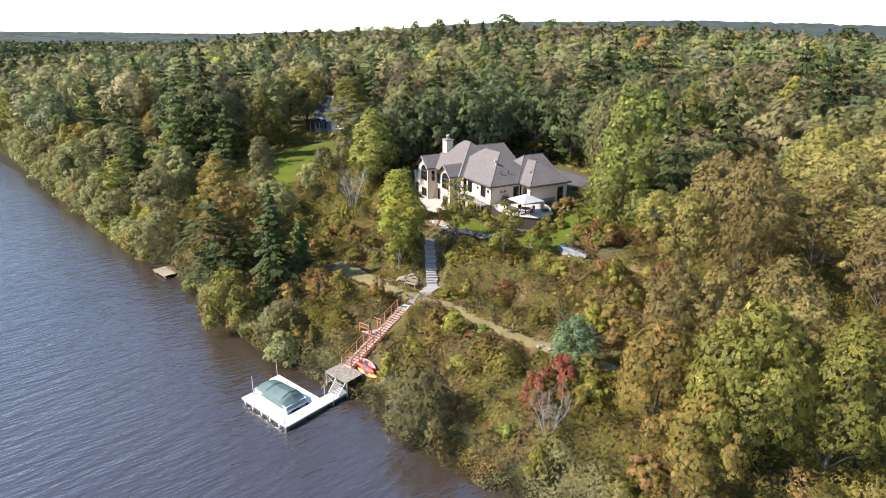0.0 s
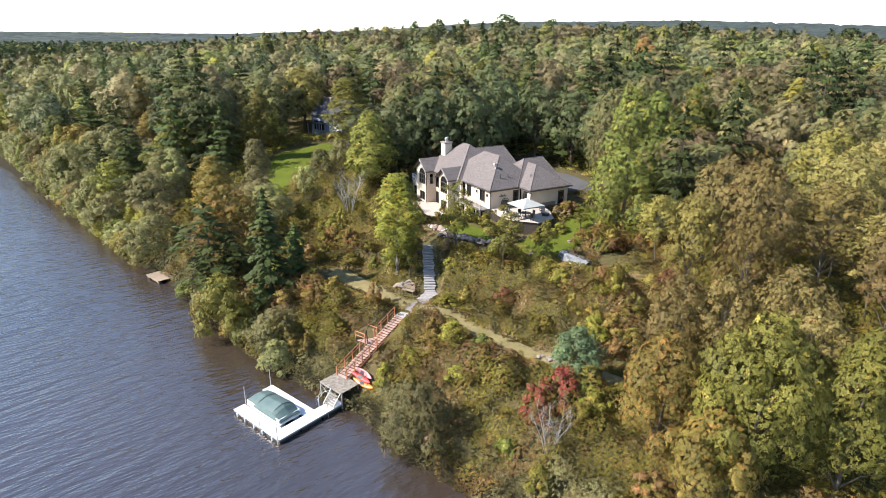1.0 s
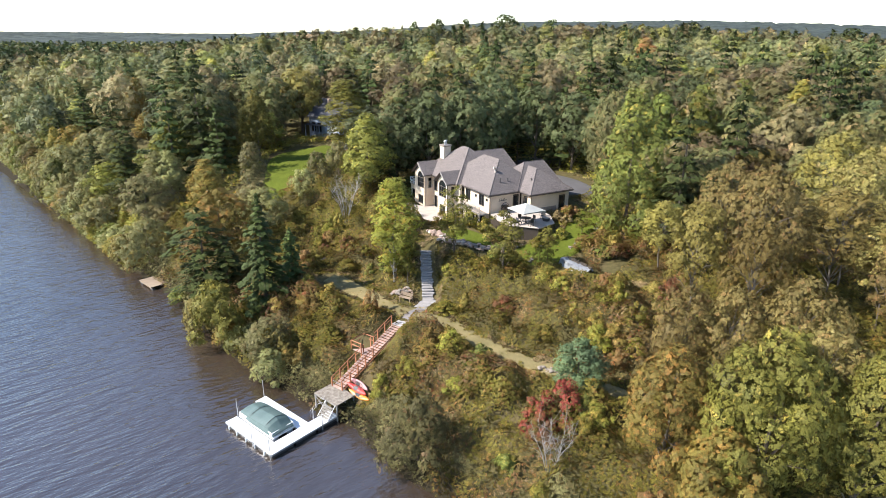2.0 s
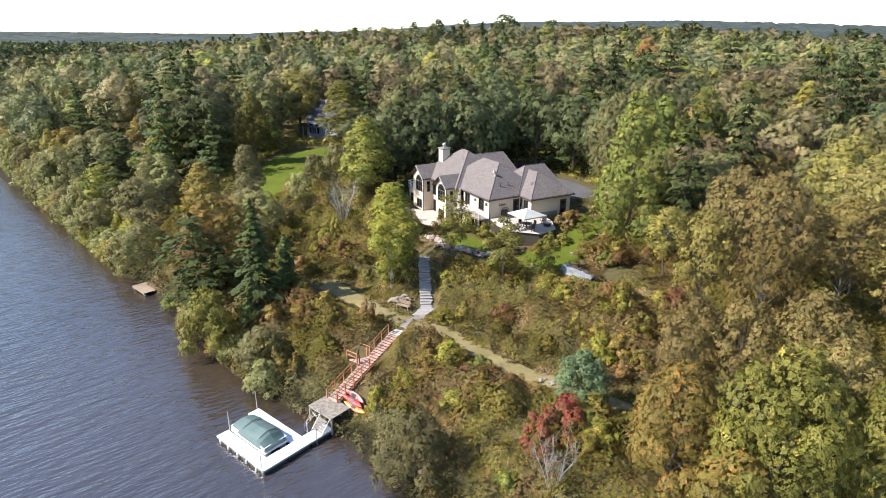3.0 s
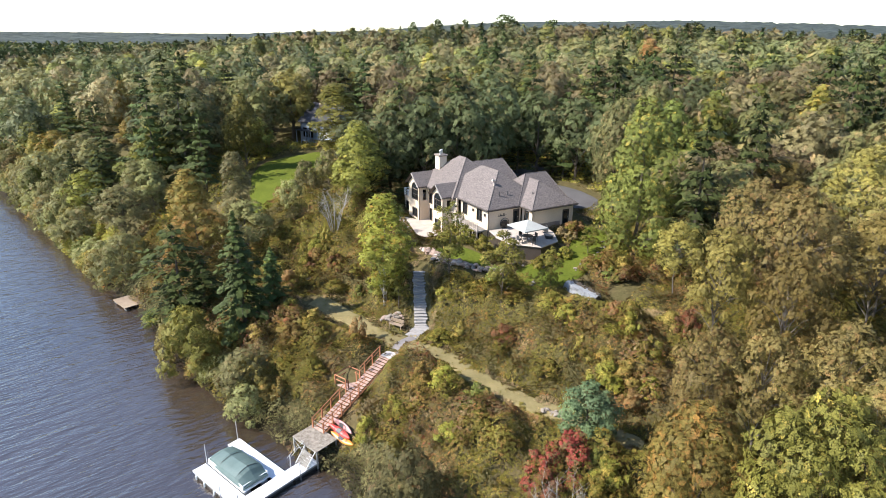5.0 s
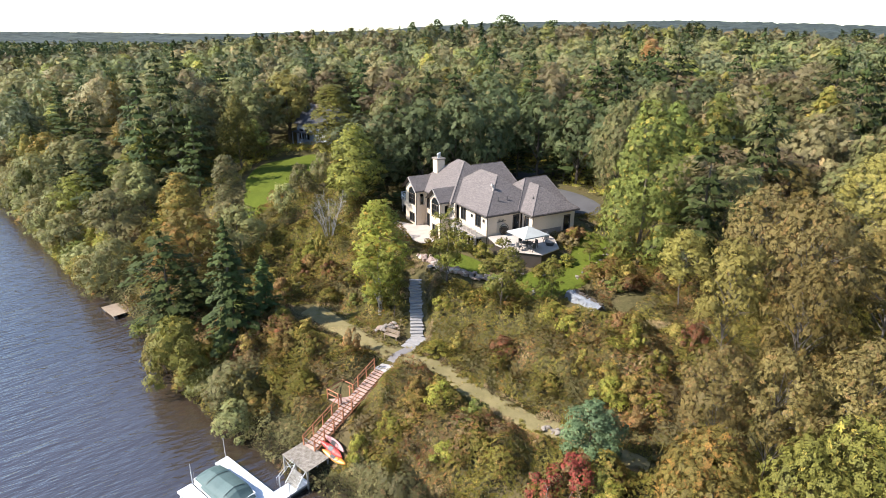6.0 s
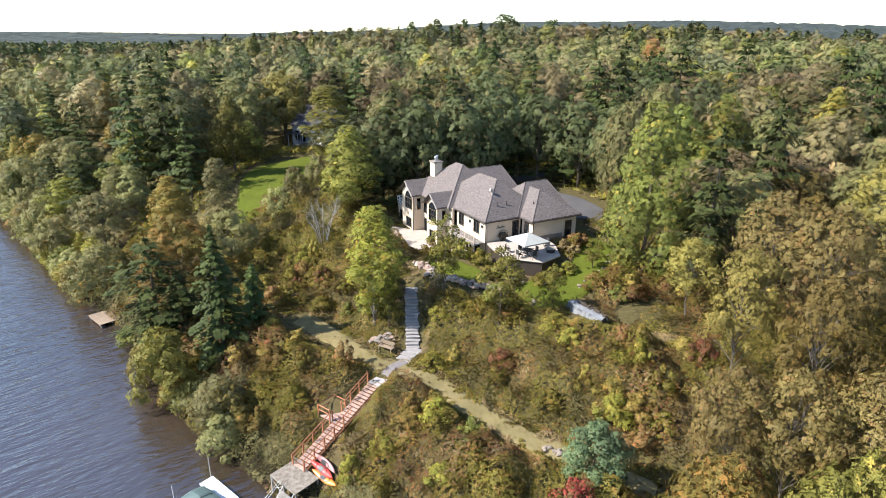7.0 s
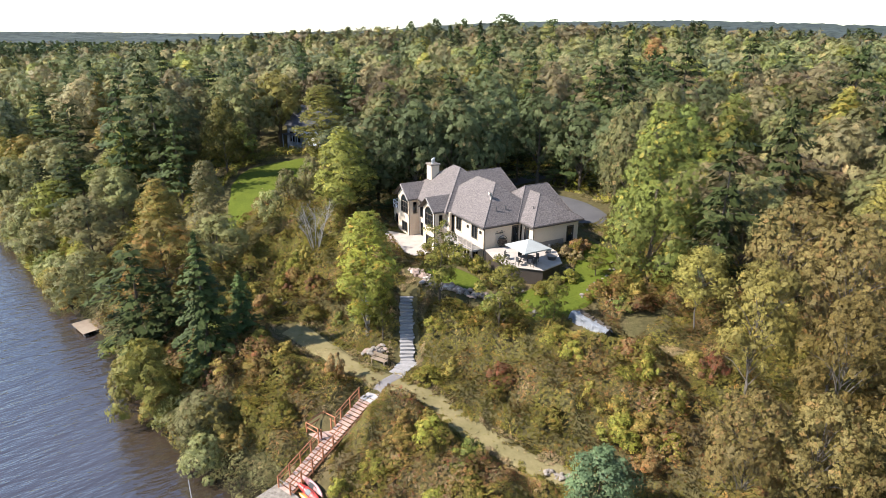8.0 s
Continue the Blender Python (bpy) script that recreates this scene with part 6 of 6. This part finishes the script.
wood = np.random.default_rng(21)
placed_at = []
KINDS = [(OAKS, 12, 4.6, "dark_oak"), (OAKS, 12, 4.6, "forest_oak"), (OAKS, 12, 4.6, "forest_brown"), (MAPLES, 12, 3.4, "maple"), (POPLARS, 13, 2.3, "maple"), (PINES, 16, 4.0, "pine"), (MAPLES, 12, 3.4, "yellow"), (SPRUCES, 12, 2.7, "spruce")]
TREE_LABEL = {"dark_oak": "broad oak with deep green leaves", "forest_oak": "broad oak with dull green leaves starting to brown", "forest_brown": "oak with olive and brown autumn leaves", "scrub": "", "oak": "broad oak with dull green leaves starting to brown", "oak_brown": "oak with olive and brown autumn leaves", "maple": "leafy tree with bright yellow-green leaves",
              "willow": "light grey-green tree near the bank", "bright": "leafy tree with light yellow-green leaves", "pine": "tall dark green white pine with layered boughs", "yellow": "leafy maple turning yellow", "spruce": "dense dark green cone-shaped spruce"}
single = 0
for gy_ in np.arange(30, 150, 5.6):
    half = 0.76 * gy_ + 12
    for gx_ in np.arange(-half, half, 5.6):
        x, y = gx_ + wood.uniform(-2.2, 2.2), gy_ + wood.uniform(-2.2, 2.2)
        roll = wood.random()
        rh, rr, ry = wood.uniform(0.8, 1.15), wood.uniform(0.85, 1.2), wood.uniform(0, 6.28)
        if y < 30 or open_ground(x, y) or single >= 280 or crowds(x, y):
            continue
        d = float(shore_distance(x, y))
        right = x > 12
        if right and y < 85 and float(lumps(np.array(x), np.array(y), 6.5, 61)) < 0.30:
            continue
        if right and y < 85:
            p = (0.0, 0.42, 0.54, 0.04, 0.0, 0.0, 0.0, 0.0)
        elif right:
            p = (0.14, 0.26, 0.22, 0.14, 0.02, 0.14, 0.08, 0.0)
        else:
            p = (0.17, 0.26, 0.11, 0.20, 0.06, 0.12, 0.06, 0.02)
        k = int(np.searchsorted(np.cumsum(p), roll * 0.9999))
        kinds, sh, sr, leaf = KINDS[k]
        h = (12.2 if right and y < 85 else 13.5) * rh
        h = h * (1.3 if leaf == "pine" else 1.0)
        if d < 14 and not right:
            h *= 0.7
        elif -43 < x < -30 and (98 < y < 106 or 119 < y < 129):
            h *= 0.6
        pick = int(wood.integers(60))
        if d < 18 and not right and leaf in ("dark_oak", "forest_oak", "forest_brown", "maple"):
            leaf = ("willow", "bright", "maple", "yellow", "willow")[pick % 5]
        if right and 46 < y < 88 and kinds is OAKS and roll < 0.16:
            kinds, sh, sr, leaf, h = SCRUB, 5, 3.0, "scrub", h * 0.6
        elif y < 68 and kinds is OAKS:
            kinds, sh, sr, leaf = OAKS_TALL, 12, 3.4, "oak" if leaf == "forest_oak" else "oak_brown"
        elif y < 68 and kinds is MAPLES:
            kinds = MAPLES_NEAR
        plant(kinds[pick % len(kinds)], x, y, h, sr * rr * min(1.15, (h / sh) ** 0.6), sh, sr, ry, LEAF[leaf], TREE_LABEL[leaf])
        single += 1


def canopy(name, spots, protos, label, leaves):
    """Many trees joined into one mesh; protos: (verts, quads, normals, src_h, src_r, slot)."""
    names = list(dict.fromkeys(p[5] for p in protos))
    vs, qs, ss, ns, o = [], [], [], [], 0
    for x, y, h, r, a, k in spots:
        v, q, nm, sh, sr, leaf = protos[k]
        c, s = math.cos(a), math.sin(a)
        w = v * np.array([r / sr, r / sr, h / sh])
        z = max(gz(x, y), 0)
        w = np.stack([w[:, 0] * c - w[:, 1] * s + x, w[:, 0] * s + w[:, 1] * c + y, w[:, 2] + z], -1)
        ns.append(np.stack([nm[:, 0] * c - nm[:, 1] * s, nm[:, 0] * s + nm[:, 1] * c, nm[:, 2]], -1))
        vs.append(w), qs.append(q + o), ss.append(np.full(len(q), names.index(leaf)))
        o += len(w)
    ob = new(name, mesh_from(name, np.concatenate(vs), np.concatenate(qs), [leaves[n] for n in names], np.concatenate(ss), normals=np.concatenate(ns)))
    return tagged(ob, label, "woods", kind="stuff")


def proto_set(n_leaf, size, n_con):
    out = []
    rng = np.random.default_rng(77)
    for leaf, shape, h, r in (("oak_green", "round", 12, 4.6), ("oak_olive", "round", 12, 4.6), ("oak_dark", "round", 12, 4.6), ("oak_brown", "round", 12, 4.6), ("maple", "egg", 12, 3.6), ("yellow", "egg", 12, 3.4)):
        v, q, nm = crown_arrays(rng, h, r, 0.2, 20, shape, n_leaf, size, spread_=0.4, fat=1.15, inner=0.06, own=0.2)[2]
        out.append((v, q, nm, h, r, leaf))
    for k in range(2):
        (v, q, nm), _ = conifer_arrays(rng, 16, 4.0, 0.2, 11, 5, 0.12, size * 1.15, n_con, taper=0.55)
        if n_leaf < 50:
            v, q, nm = crown_arrays(rng, 16, 4.0, 0.1, 12, "egg", n_leaf, size, fat=1.2)[2]
        out.append((v, q, nm, 16, 4.0, "pine"))
    return out


near_protos, mid_protos, far_protos = proto_set(300, 0.72, 5), proto_set(140, 1.08, 2), proto_set(32, 2.1, 1)
near, mid, far = [], [], []
for gy_ in np.arange(34, 900, 7.2):
    step = 7.4 if gy_ < 235 else 9.8 if gy_ < 400 else 12.5
    if gy_ > 400 and int(gy_ / 7.2) % 2:
        continue
    half = 0.80 * gy_ + 30
    for gx_ in np.arange(-half, half, step):
        x, y = gx_ + wood.uniform(-2.6, 2.6), gy_ + wood.uniform(-3, 3)
        k = int(wood.choice(8, p=(0.23, 0.24, 0.13, 0.14, 0.10, 0.04, 0.06, 0.06)))
        h, r, a = wood.uniform(10.0, 16.0), wood.uniform(4.0, 6.2), wood.uniform(0, 6.28)
        if gy_ < 148 or open_ground(x, y) or gy_ < 235 and crowds(x, y):
            continue
        if k < 6 and x < -60 and y > 340 and a < 5.3:
            k = 6
        h, r = (h * (1.15 if y < 235 else 1.0), r * 0.8) if k > 5 else (h, r)
        (near if gy_ < 235 else mid if gy_ < 400 else far).append((x, y, h, r, a, k))
canopy("woodland", near, near_protos, "mixed autumn woodland of oak, maple and pine", WOOD_LEAF)
canopy("middle_woodland", mid, mid_protos, "mixed autumn woodland of oak, maple and pine", FAR_LEAF)
canopy("far_woodland", far, far_protos, "distant mixed woodland", FAR_LEAF)

# ---- bushes along the bank ----
bank = np.random.default_rng(8)
seg = np.r_[0, np.cumsum(np.hypot(*np.diff(SHORE, axis=0).T))]
s_at = seg[2]
while s_at < seg[12]:
    s_at += bank.uniform(1.8, 3.6) * (2.0 if s_at < seg[4] else 1.0)
    x, y = np.interp(s_at, seg, SHORE[:, 0]), np.interp(s_at, seg, SHORE[:, 1])
    k = np.searchsorted(seg, s_at) - 1
    dx, dy = SHORE[k + 1] - SHORE[k]
    off = bank.uniform(-0.9, 2.0)
    x, y = x - dy / math.hypot(dx, dy) * off, y + dx / math.hypot(dx, dy) * off
    h, r, pick, leaf = bank.uniform(2.2, 5.0), bank.uniform(1.7, 3.0), int(bank.integers(3)), bank.random()
    if math.hypot(x + 39.5, y - 81.5) < 6.5 or x > -15:
        continue
    if s_at < seg[6]:
        h, r = h * 1.7, r * 1.4
    name = "willow" if leaf < 0.55 else "oak" if leaf < 0.75 else "yellow" if leaf < 0.85 else "maple"
    plant(WILLOWS[pick], x, y, h, r, 6, 3.6, bank.uniform(0, 6.28), LEAF[name], {"willow": "", "oak": "dull green bush leaning over the water", "yellow": "yellowing bush leaning over the water", "maple": "bright green bush leaning over the water"}[name])

# ---- wooded skyline ----
sx, sy = np.arange(-3200, 3201, 26.0), np.arange(860, 3900, 30.0)
SX, SY = np.meshgrid(sx, sy)
SZ = ground(SX, SY) + 9 + wood.uniform(-5, 6, SX.shape)
SZ[0] = ground(SX[0], SY[0]) - 1
SX, SY = SX + wood.uniform(-9, 9, SX.shape), SY + wood.uniform(-9, 9, SX.shape)
six = np.arange(SX.size).reshape(SX.shape)
sq = np.stack([six[:-1, :-1], six[:-1, 1:], six[1:, 1:], six[1:, :-1]], -1).reshape(-1, 4)


def skyline_material():
    m, n, l, b = material("haze_tinted_canopy", 0.95)
    c = n.new("ShaderNodeTexCoord").outputs["Object"]
    # greens pushed towards blue-grey: distance haze put into the base colour
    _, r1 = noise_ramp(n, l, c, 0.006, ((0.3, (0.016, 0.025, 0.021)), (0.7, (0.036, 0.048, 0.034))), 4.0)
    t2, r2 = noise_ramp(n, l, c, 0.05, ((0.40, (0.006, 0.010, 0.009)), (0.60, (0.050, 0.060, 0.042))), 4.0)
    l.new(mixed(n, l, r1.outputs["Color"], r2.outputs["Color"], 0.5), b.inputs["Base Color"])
    bumped(n, l, b, t2.outputs["Fac"], 1.0, 5.0)
    return m


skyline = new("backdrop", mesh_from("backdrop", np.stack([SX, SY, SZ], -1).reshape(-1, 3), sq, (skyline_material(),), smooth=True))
tagged(skyline, "distant wooded hills along the horizon", "woods", kind="structure")

# ---- brush on the slope ----
PATHS = [([(-13.5, 71.5), (-11.3, 69.9), (-7.6, 65.6), (-3.2, 61.8), (0.5, 60.2), (4.2, 55.4), (8.3, 51.2), (12.6, 48.4), (16.0, 46.6)], [2.6, 2.6, 2.4, 3.0, 2.9, 2.6, 2.4, 2.0, 1.6]),
         ([(15.0, 61.9), (17.2, 61.0), (19.6, 59.6), (21.8, 58.4)], [0.8, 1.1, 1.1, 0.6])]
PATH_MAT = rough_surface("worn_grass_path", (0.140, 0.120, 0.050), (0.260, 0.205, 0.100), 0.55, 0.95, 0.05, 9)
for pts, w in PATHS:
    strip_on_ground("path", pts, w, PATH_MAT, 0.07, "worn dry grass footpath across the slope", "path", 0.25)


def line_distance(x, y, pts):
    p = np.array(pts, float)
    best = np.full(np.shape(x), 1e9)
    for a, b in zip(p[:-1], p[1:]):
        d = b - a
        t = np.clip(((x - a[0]) * d[0] + (y - a[1]) * d[1]) / (d @ d), 0, 1)
        best = np.minimum(best, np.hypot(x - a[0] - t * d[0], y - a[1] - t * d[1]))
    return best


def inside(x, y, o):
    """Whether the points lie in the outline."""
    hit = np.zeros(np.shape(x), bool)
    for (x0, y0), (x1, y1) in zip(o, o[1:] + o[:1]):
        if y0 != y1:
            hit ^= ((y0 > y) != (y1 > y)) & (x < x0 + (y - y0) / (y1 - y0) * (x1 - x0))
    return hit


def room(x, y):
    """Distance from what brush keeps clear of, in metres, at most 3."""
    r = np.full(np.shape(x), 3.0)
    for pts, w in PATHS:
        r = np.minimum(r, line_distance(x, y, pts) - max(w) * 0.40)
    r = np.minimum(r, line_distance(x, y, [(-9.9, 52), (-4.0, 60.2), (-1.5, 63.8)]) - 0.95)
    r = np.minimum(r, line_distance(x, y, [(-2.4, 62.8), (-1.3, 65.0), (-1.7, 73.2)]) - 1.45)
    r = np.minimum(r, np.hypot(x + 7.4, y - 52.4) - 1.5)
    r = np.minimum(r, np.hypot(x + 7.7, y - 57.3) - 1.4)
    r = np.minimum(r, line_distance(x, y, [(-13.5, 71.5), (-11.3, 69.9), (-7.6, 65.6)]) - 1.9)
    r = np.minimum(r, line_distance(x, y, [(-1.2, 77.4), (0.6, 73.8), (1.9, 72.3), (3.2, 71.4), (5.5, 70.2), (7.6, 69.4)]) - 1.7)
    r = np.minimum(r, np.hypot(x + 3.9, y - 65.0) - 1.5)
    r = np.minimum(r, np.hypot(x - 14.5, y - 63.7) - 1.6)
    r = np.minimum(r, line_distance(x, y, [(-10.8, 50.6), (-8.6, 52.4)]) - 1.2)
    u, v = house_local(x, y)
    for u0, u1, v0, v1 in ((-2.4, 14.3, -3.1, 18.5), (-1.2, 7.0, -8.6, 1.0), (-5.9, 0.0, 6.3, 17.2), (13.5, 24.0, 0.0, 24.0)):
        r = np.minimum(r, np.maximum(np.maximum(u0 - u, u - u1), np.maximum(v0 - v, v - v1)))
    for o in LAWNS:
        r = np.where(inside(x, y, o), -1.0, r)
    return r


def brush_height(x, y):
    return 0.15 + 1.9 * lumps(x, y, 2.9, 1) ** 1.5 + 1.5 * lumps(x, y, 1.25, 2) ** 1.5 + 0.6 * smooth01((lumps(x, y, 6.0, 3) - 0.5) * 3)


def brush_carpet(name, x0, x1, y0, y1, per_m, size, keep, label, tall=1.0):
    """A thicket: leaf sprays over an uneven canopy that hugs the ground."""
    rng = np.random.default_rng(31)
    n = int((x1 - x0) * (y1 - y0) * per_m)
    x, y = rng.uniform(x0, x1, n), rng.uniform(y0, y1, n)
    d = shore_distance(x, y)
    k = keep(x, y, d)
    x, y, d = x[k], y[k], d[k]
    r = room(x, y)
    k = r > -1.1 + 1.2 * lumps(x, y, 0.5, 15)
    x, y, d, r = x[k], y[k], d[k], r[k]
    n = len(x)
    top = brush_height(x, y) * tall * (0.06 + 0.94 * smooth01((r + 0.2) / 2.6))
    e = 0.25
    gx_ = (brush_height(x + e, y) - brush_height(x - e, y)) / (2 * e)
    gy_ = (brush_height(x, y + e) - brush_height(x, y - e)) / (2 * e)
    f = np.where(d < 1.6, rng.random(n), 1 - 0.7 * rng.random(n) ** 3.0)
    z = np.maximum(ground(x, y), -0.05) + top * f + 0.04
    out = np.stack([-gx_, -gy_, np.ones(n)], -1)
    out /= np.linalg.norm(out, axis=1, keepdims=True)
    v, q, nm = cards(rng, np.stack([x, y, z], -1), out, size, 0.55, 0.6)
    kinds = ["brush", "brush_green", "brush_rust", "dry", "yellow", "willow"]
    t = lumps(x, y, 4.5, 7) * 0.75 + lumps(x, y, 1.3, 8) * 0.45 + rng.normal(0, 0.09, n)
    t = t - 0.28 * np.exp(-((x - 7) / 7) ** 2 - ((y - 60) / 7) ** 2)
    slot = np.select([t < 0.70, t < 0.90, t < 0.97], [1, 0, 2], 3)
    slot = np.where(r < 0.25, np.where(lumps(x, y, 1.1, 31) > 0.55, 1, 3), slot)
    slot = np.where((lumps(x, y, 1.6, 9) > 0.84) & (slot == 1), 4, slot)
    slot = np.where((d < 2.5) & (lumps(x, y, 3.0, 11) > 0.4), 5, slot)
    ob = new(name, mesh_from(name, v, q, [LEAF[m] for m in kinds], slot, normals=nm))
    return tagged(ob, label, "brush", kind="stuff")


brush_carpet("brush", -46, 46, 30, 100, 64, 0.19, lambda x, y, d: (d > -0.5) & (d < 46) & ((x > -26) | (d < 9)) & ((x < 17) | (y < 60) | (lumps(x, y, 3.0, 20) > 0.22)), "dense mixed autumn brush covering the slope")
brush_carpet("bank_brush", -150, -46, 80, 205, 40, 0.33, lambda x, y, d: (d > -1.8) & (d < 4), "low autumn brush along the far river bank", 1.5)

brush_carpet("undergrowth", -46, -9, 84, 134, 16, 0.30, lambda x, y, d: (d > 9) & (lumps(x, y, 4.0, 23) > 0.25), "low undergrowth round the upper lawn", 0.7)

def behind_house(x, y, d):
    u, v = house_local(x, y)
    return ((v > 19.5) | (u > 22.5)) & (lumps(x, y, 4.0, 23) > 0.2)


brush_carpet("undergrowth", -4, 44, 84, 122, 11, 0.32, behind_house, "shaded undergrowth beneath the trees behind the house", 0.8)

# ---- short grass on the footpaths ----
def path_grass():
    rng = np.random.default_rng(44)
    n = 34000
    x, y = rng.uniform(-15, 23, n), rng.uniform(44, 74, n)
    near_path = np.full(n, 9.0)
    for pts, w in PATHS:
        near_path = np.minimum(near_path, line_distance(x, y, pts) / (0.5 * max(w)))
    k = (near_path < 1.25) & (rng.random(n) < 0.25 + 0.75 * np.clip(near_path - 0.25, 0, 1)) & (lumps(x, y, 0.9, 51) > 0.40)
    x, y, e = x[k], y[k], np.clip(near_path[k], 0, 1)
    n = len(x)
    c = np.stack([x, y, ground(x, y) + 0.10 + 0.07 * e], -1)
    up = np.tile([0.0, 0.0, 1.0], (n, 1))
    v, q, nm = cards(rng, c, up, 0.15, 0.4, 0.9)
    slot = np.where(lumps(x, y, 1.7, 52) + rng.normal(0, 0.15, n) > 0.5, 1, 0)
    return tagged(new("path_grass", mesh_from("path_grass", v, q, [LEAF["brush_green"], LEAF["dry"]], slot, normals=nm)), "short trampled grass on the footpath", "grass", kind="stuff")


path_grass()

# ---- single shrubs among the brush ----
shrub_rng = np.random.default_rng(14)
made_shrubs = 0
while made_shrubs < 118:
    x, y = shrub_rng.uniform(-24, 24), shrub_rng.uniform(34, 84)
    h, r, a, c = shrub_rng.uniform(1.2, 2.8), shrub_rng.uniform(0.9, 1.7), shrub_rng.uniform(0, 6.28), shrub_rng.random()
    d = float(shore_distance(x, y))
    if d < 1.5 or d > 38 or float(room(np.array([x]), np.array([y]))[0]) < 0.9:
        continue
    leaf = "brush_green" if c < 0.42 else "brush" if c < 0.72 else "brush_rust" if c < 0.84 else "maple" if c < 0.93 else "yellow"
    words = {"brush_green": "rounded green shrub on the slope", "brush": "rounded olive-brown shrub on the slope", "brush_rust": "rounded rust-coloured shrub on the slope", "maple": "bright green sapling bush on the slope", "yellow": "yellowing shrub on the slope"}[leaf]
    plant(SHRUBS[made_shrubs % 3], x, y, h, r, 2.2, 1.3, a, LEAF[leaf], words)
    made_shrubs += 1
# the unplaced originals are not part of the place
for t in (*OAKS, *OAKS_NEAR, *OAKS_TALL, *MAPLES_NEAR, *MAPLES, *POPLARS, *YOUNG, *WILLOWS, *SCRUB, *PINES, *SPRUCES, *SKY_PINES, BLUE, MAPLE_BIG, *BARE, *SHRUBS):
    for o in (*t.children_recursive, t):
        bpy.data.objects.remove(o)
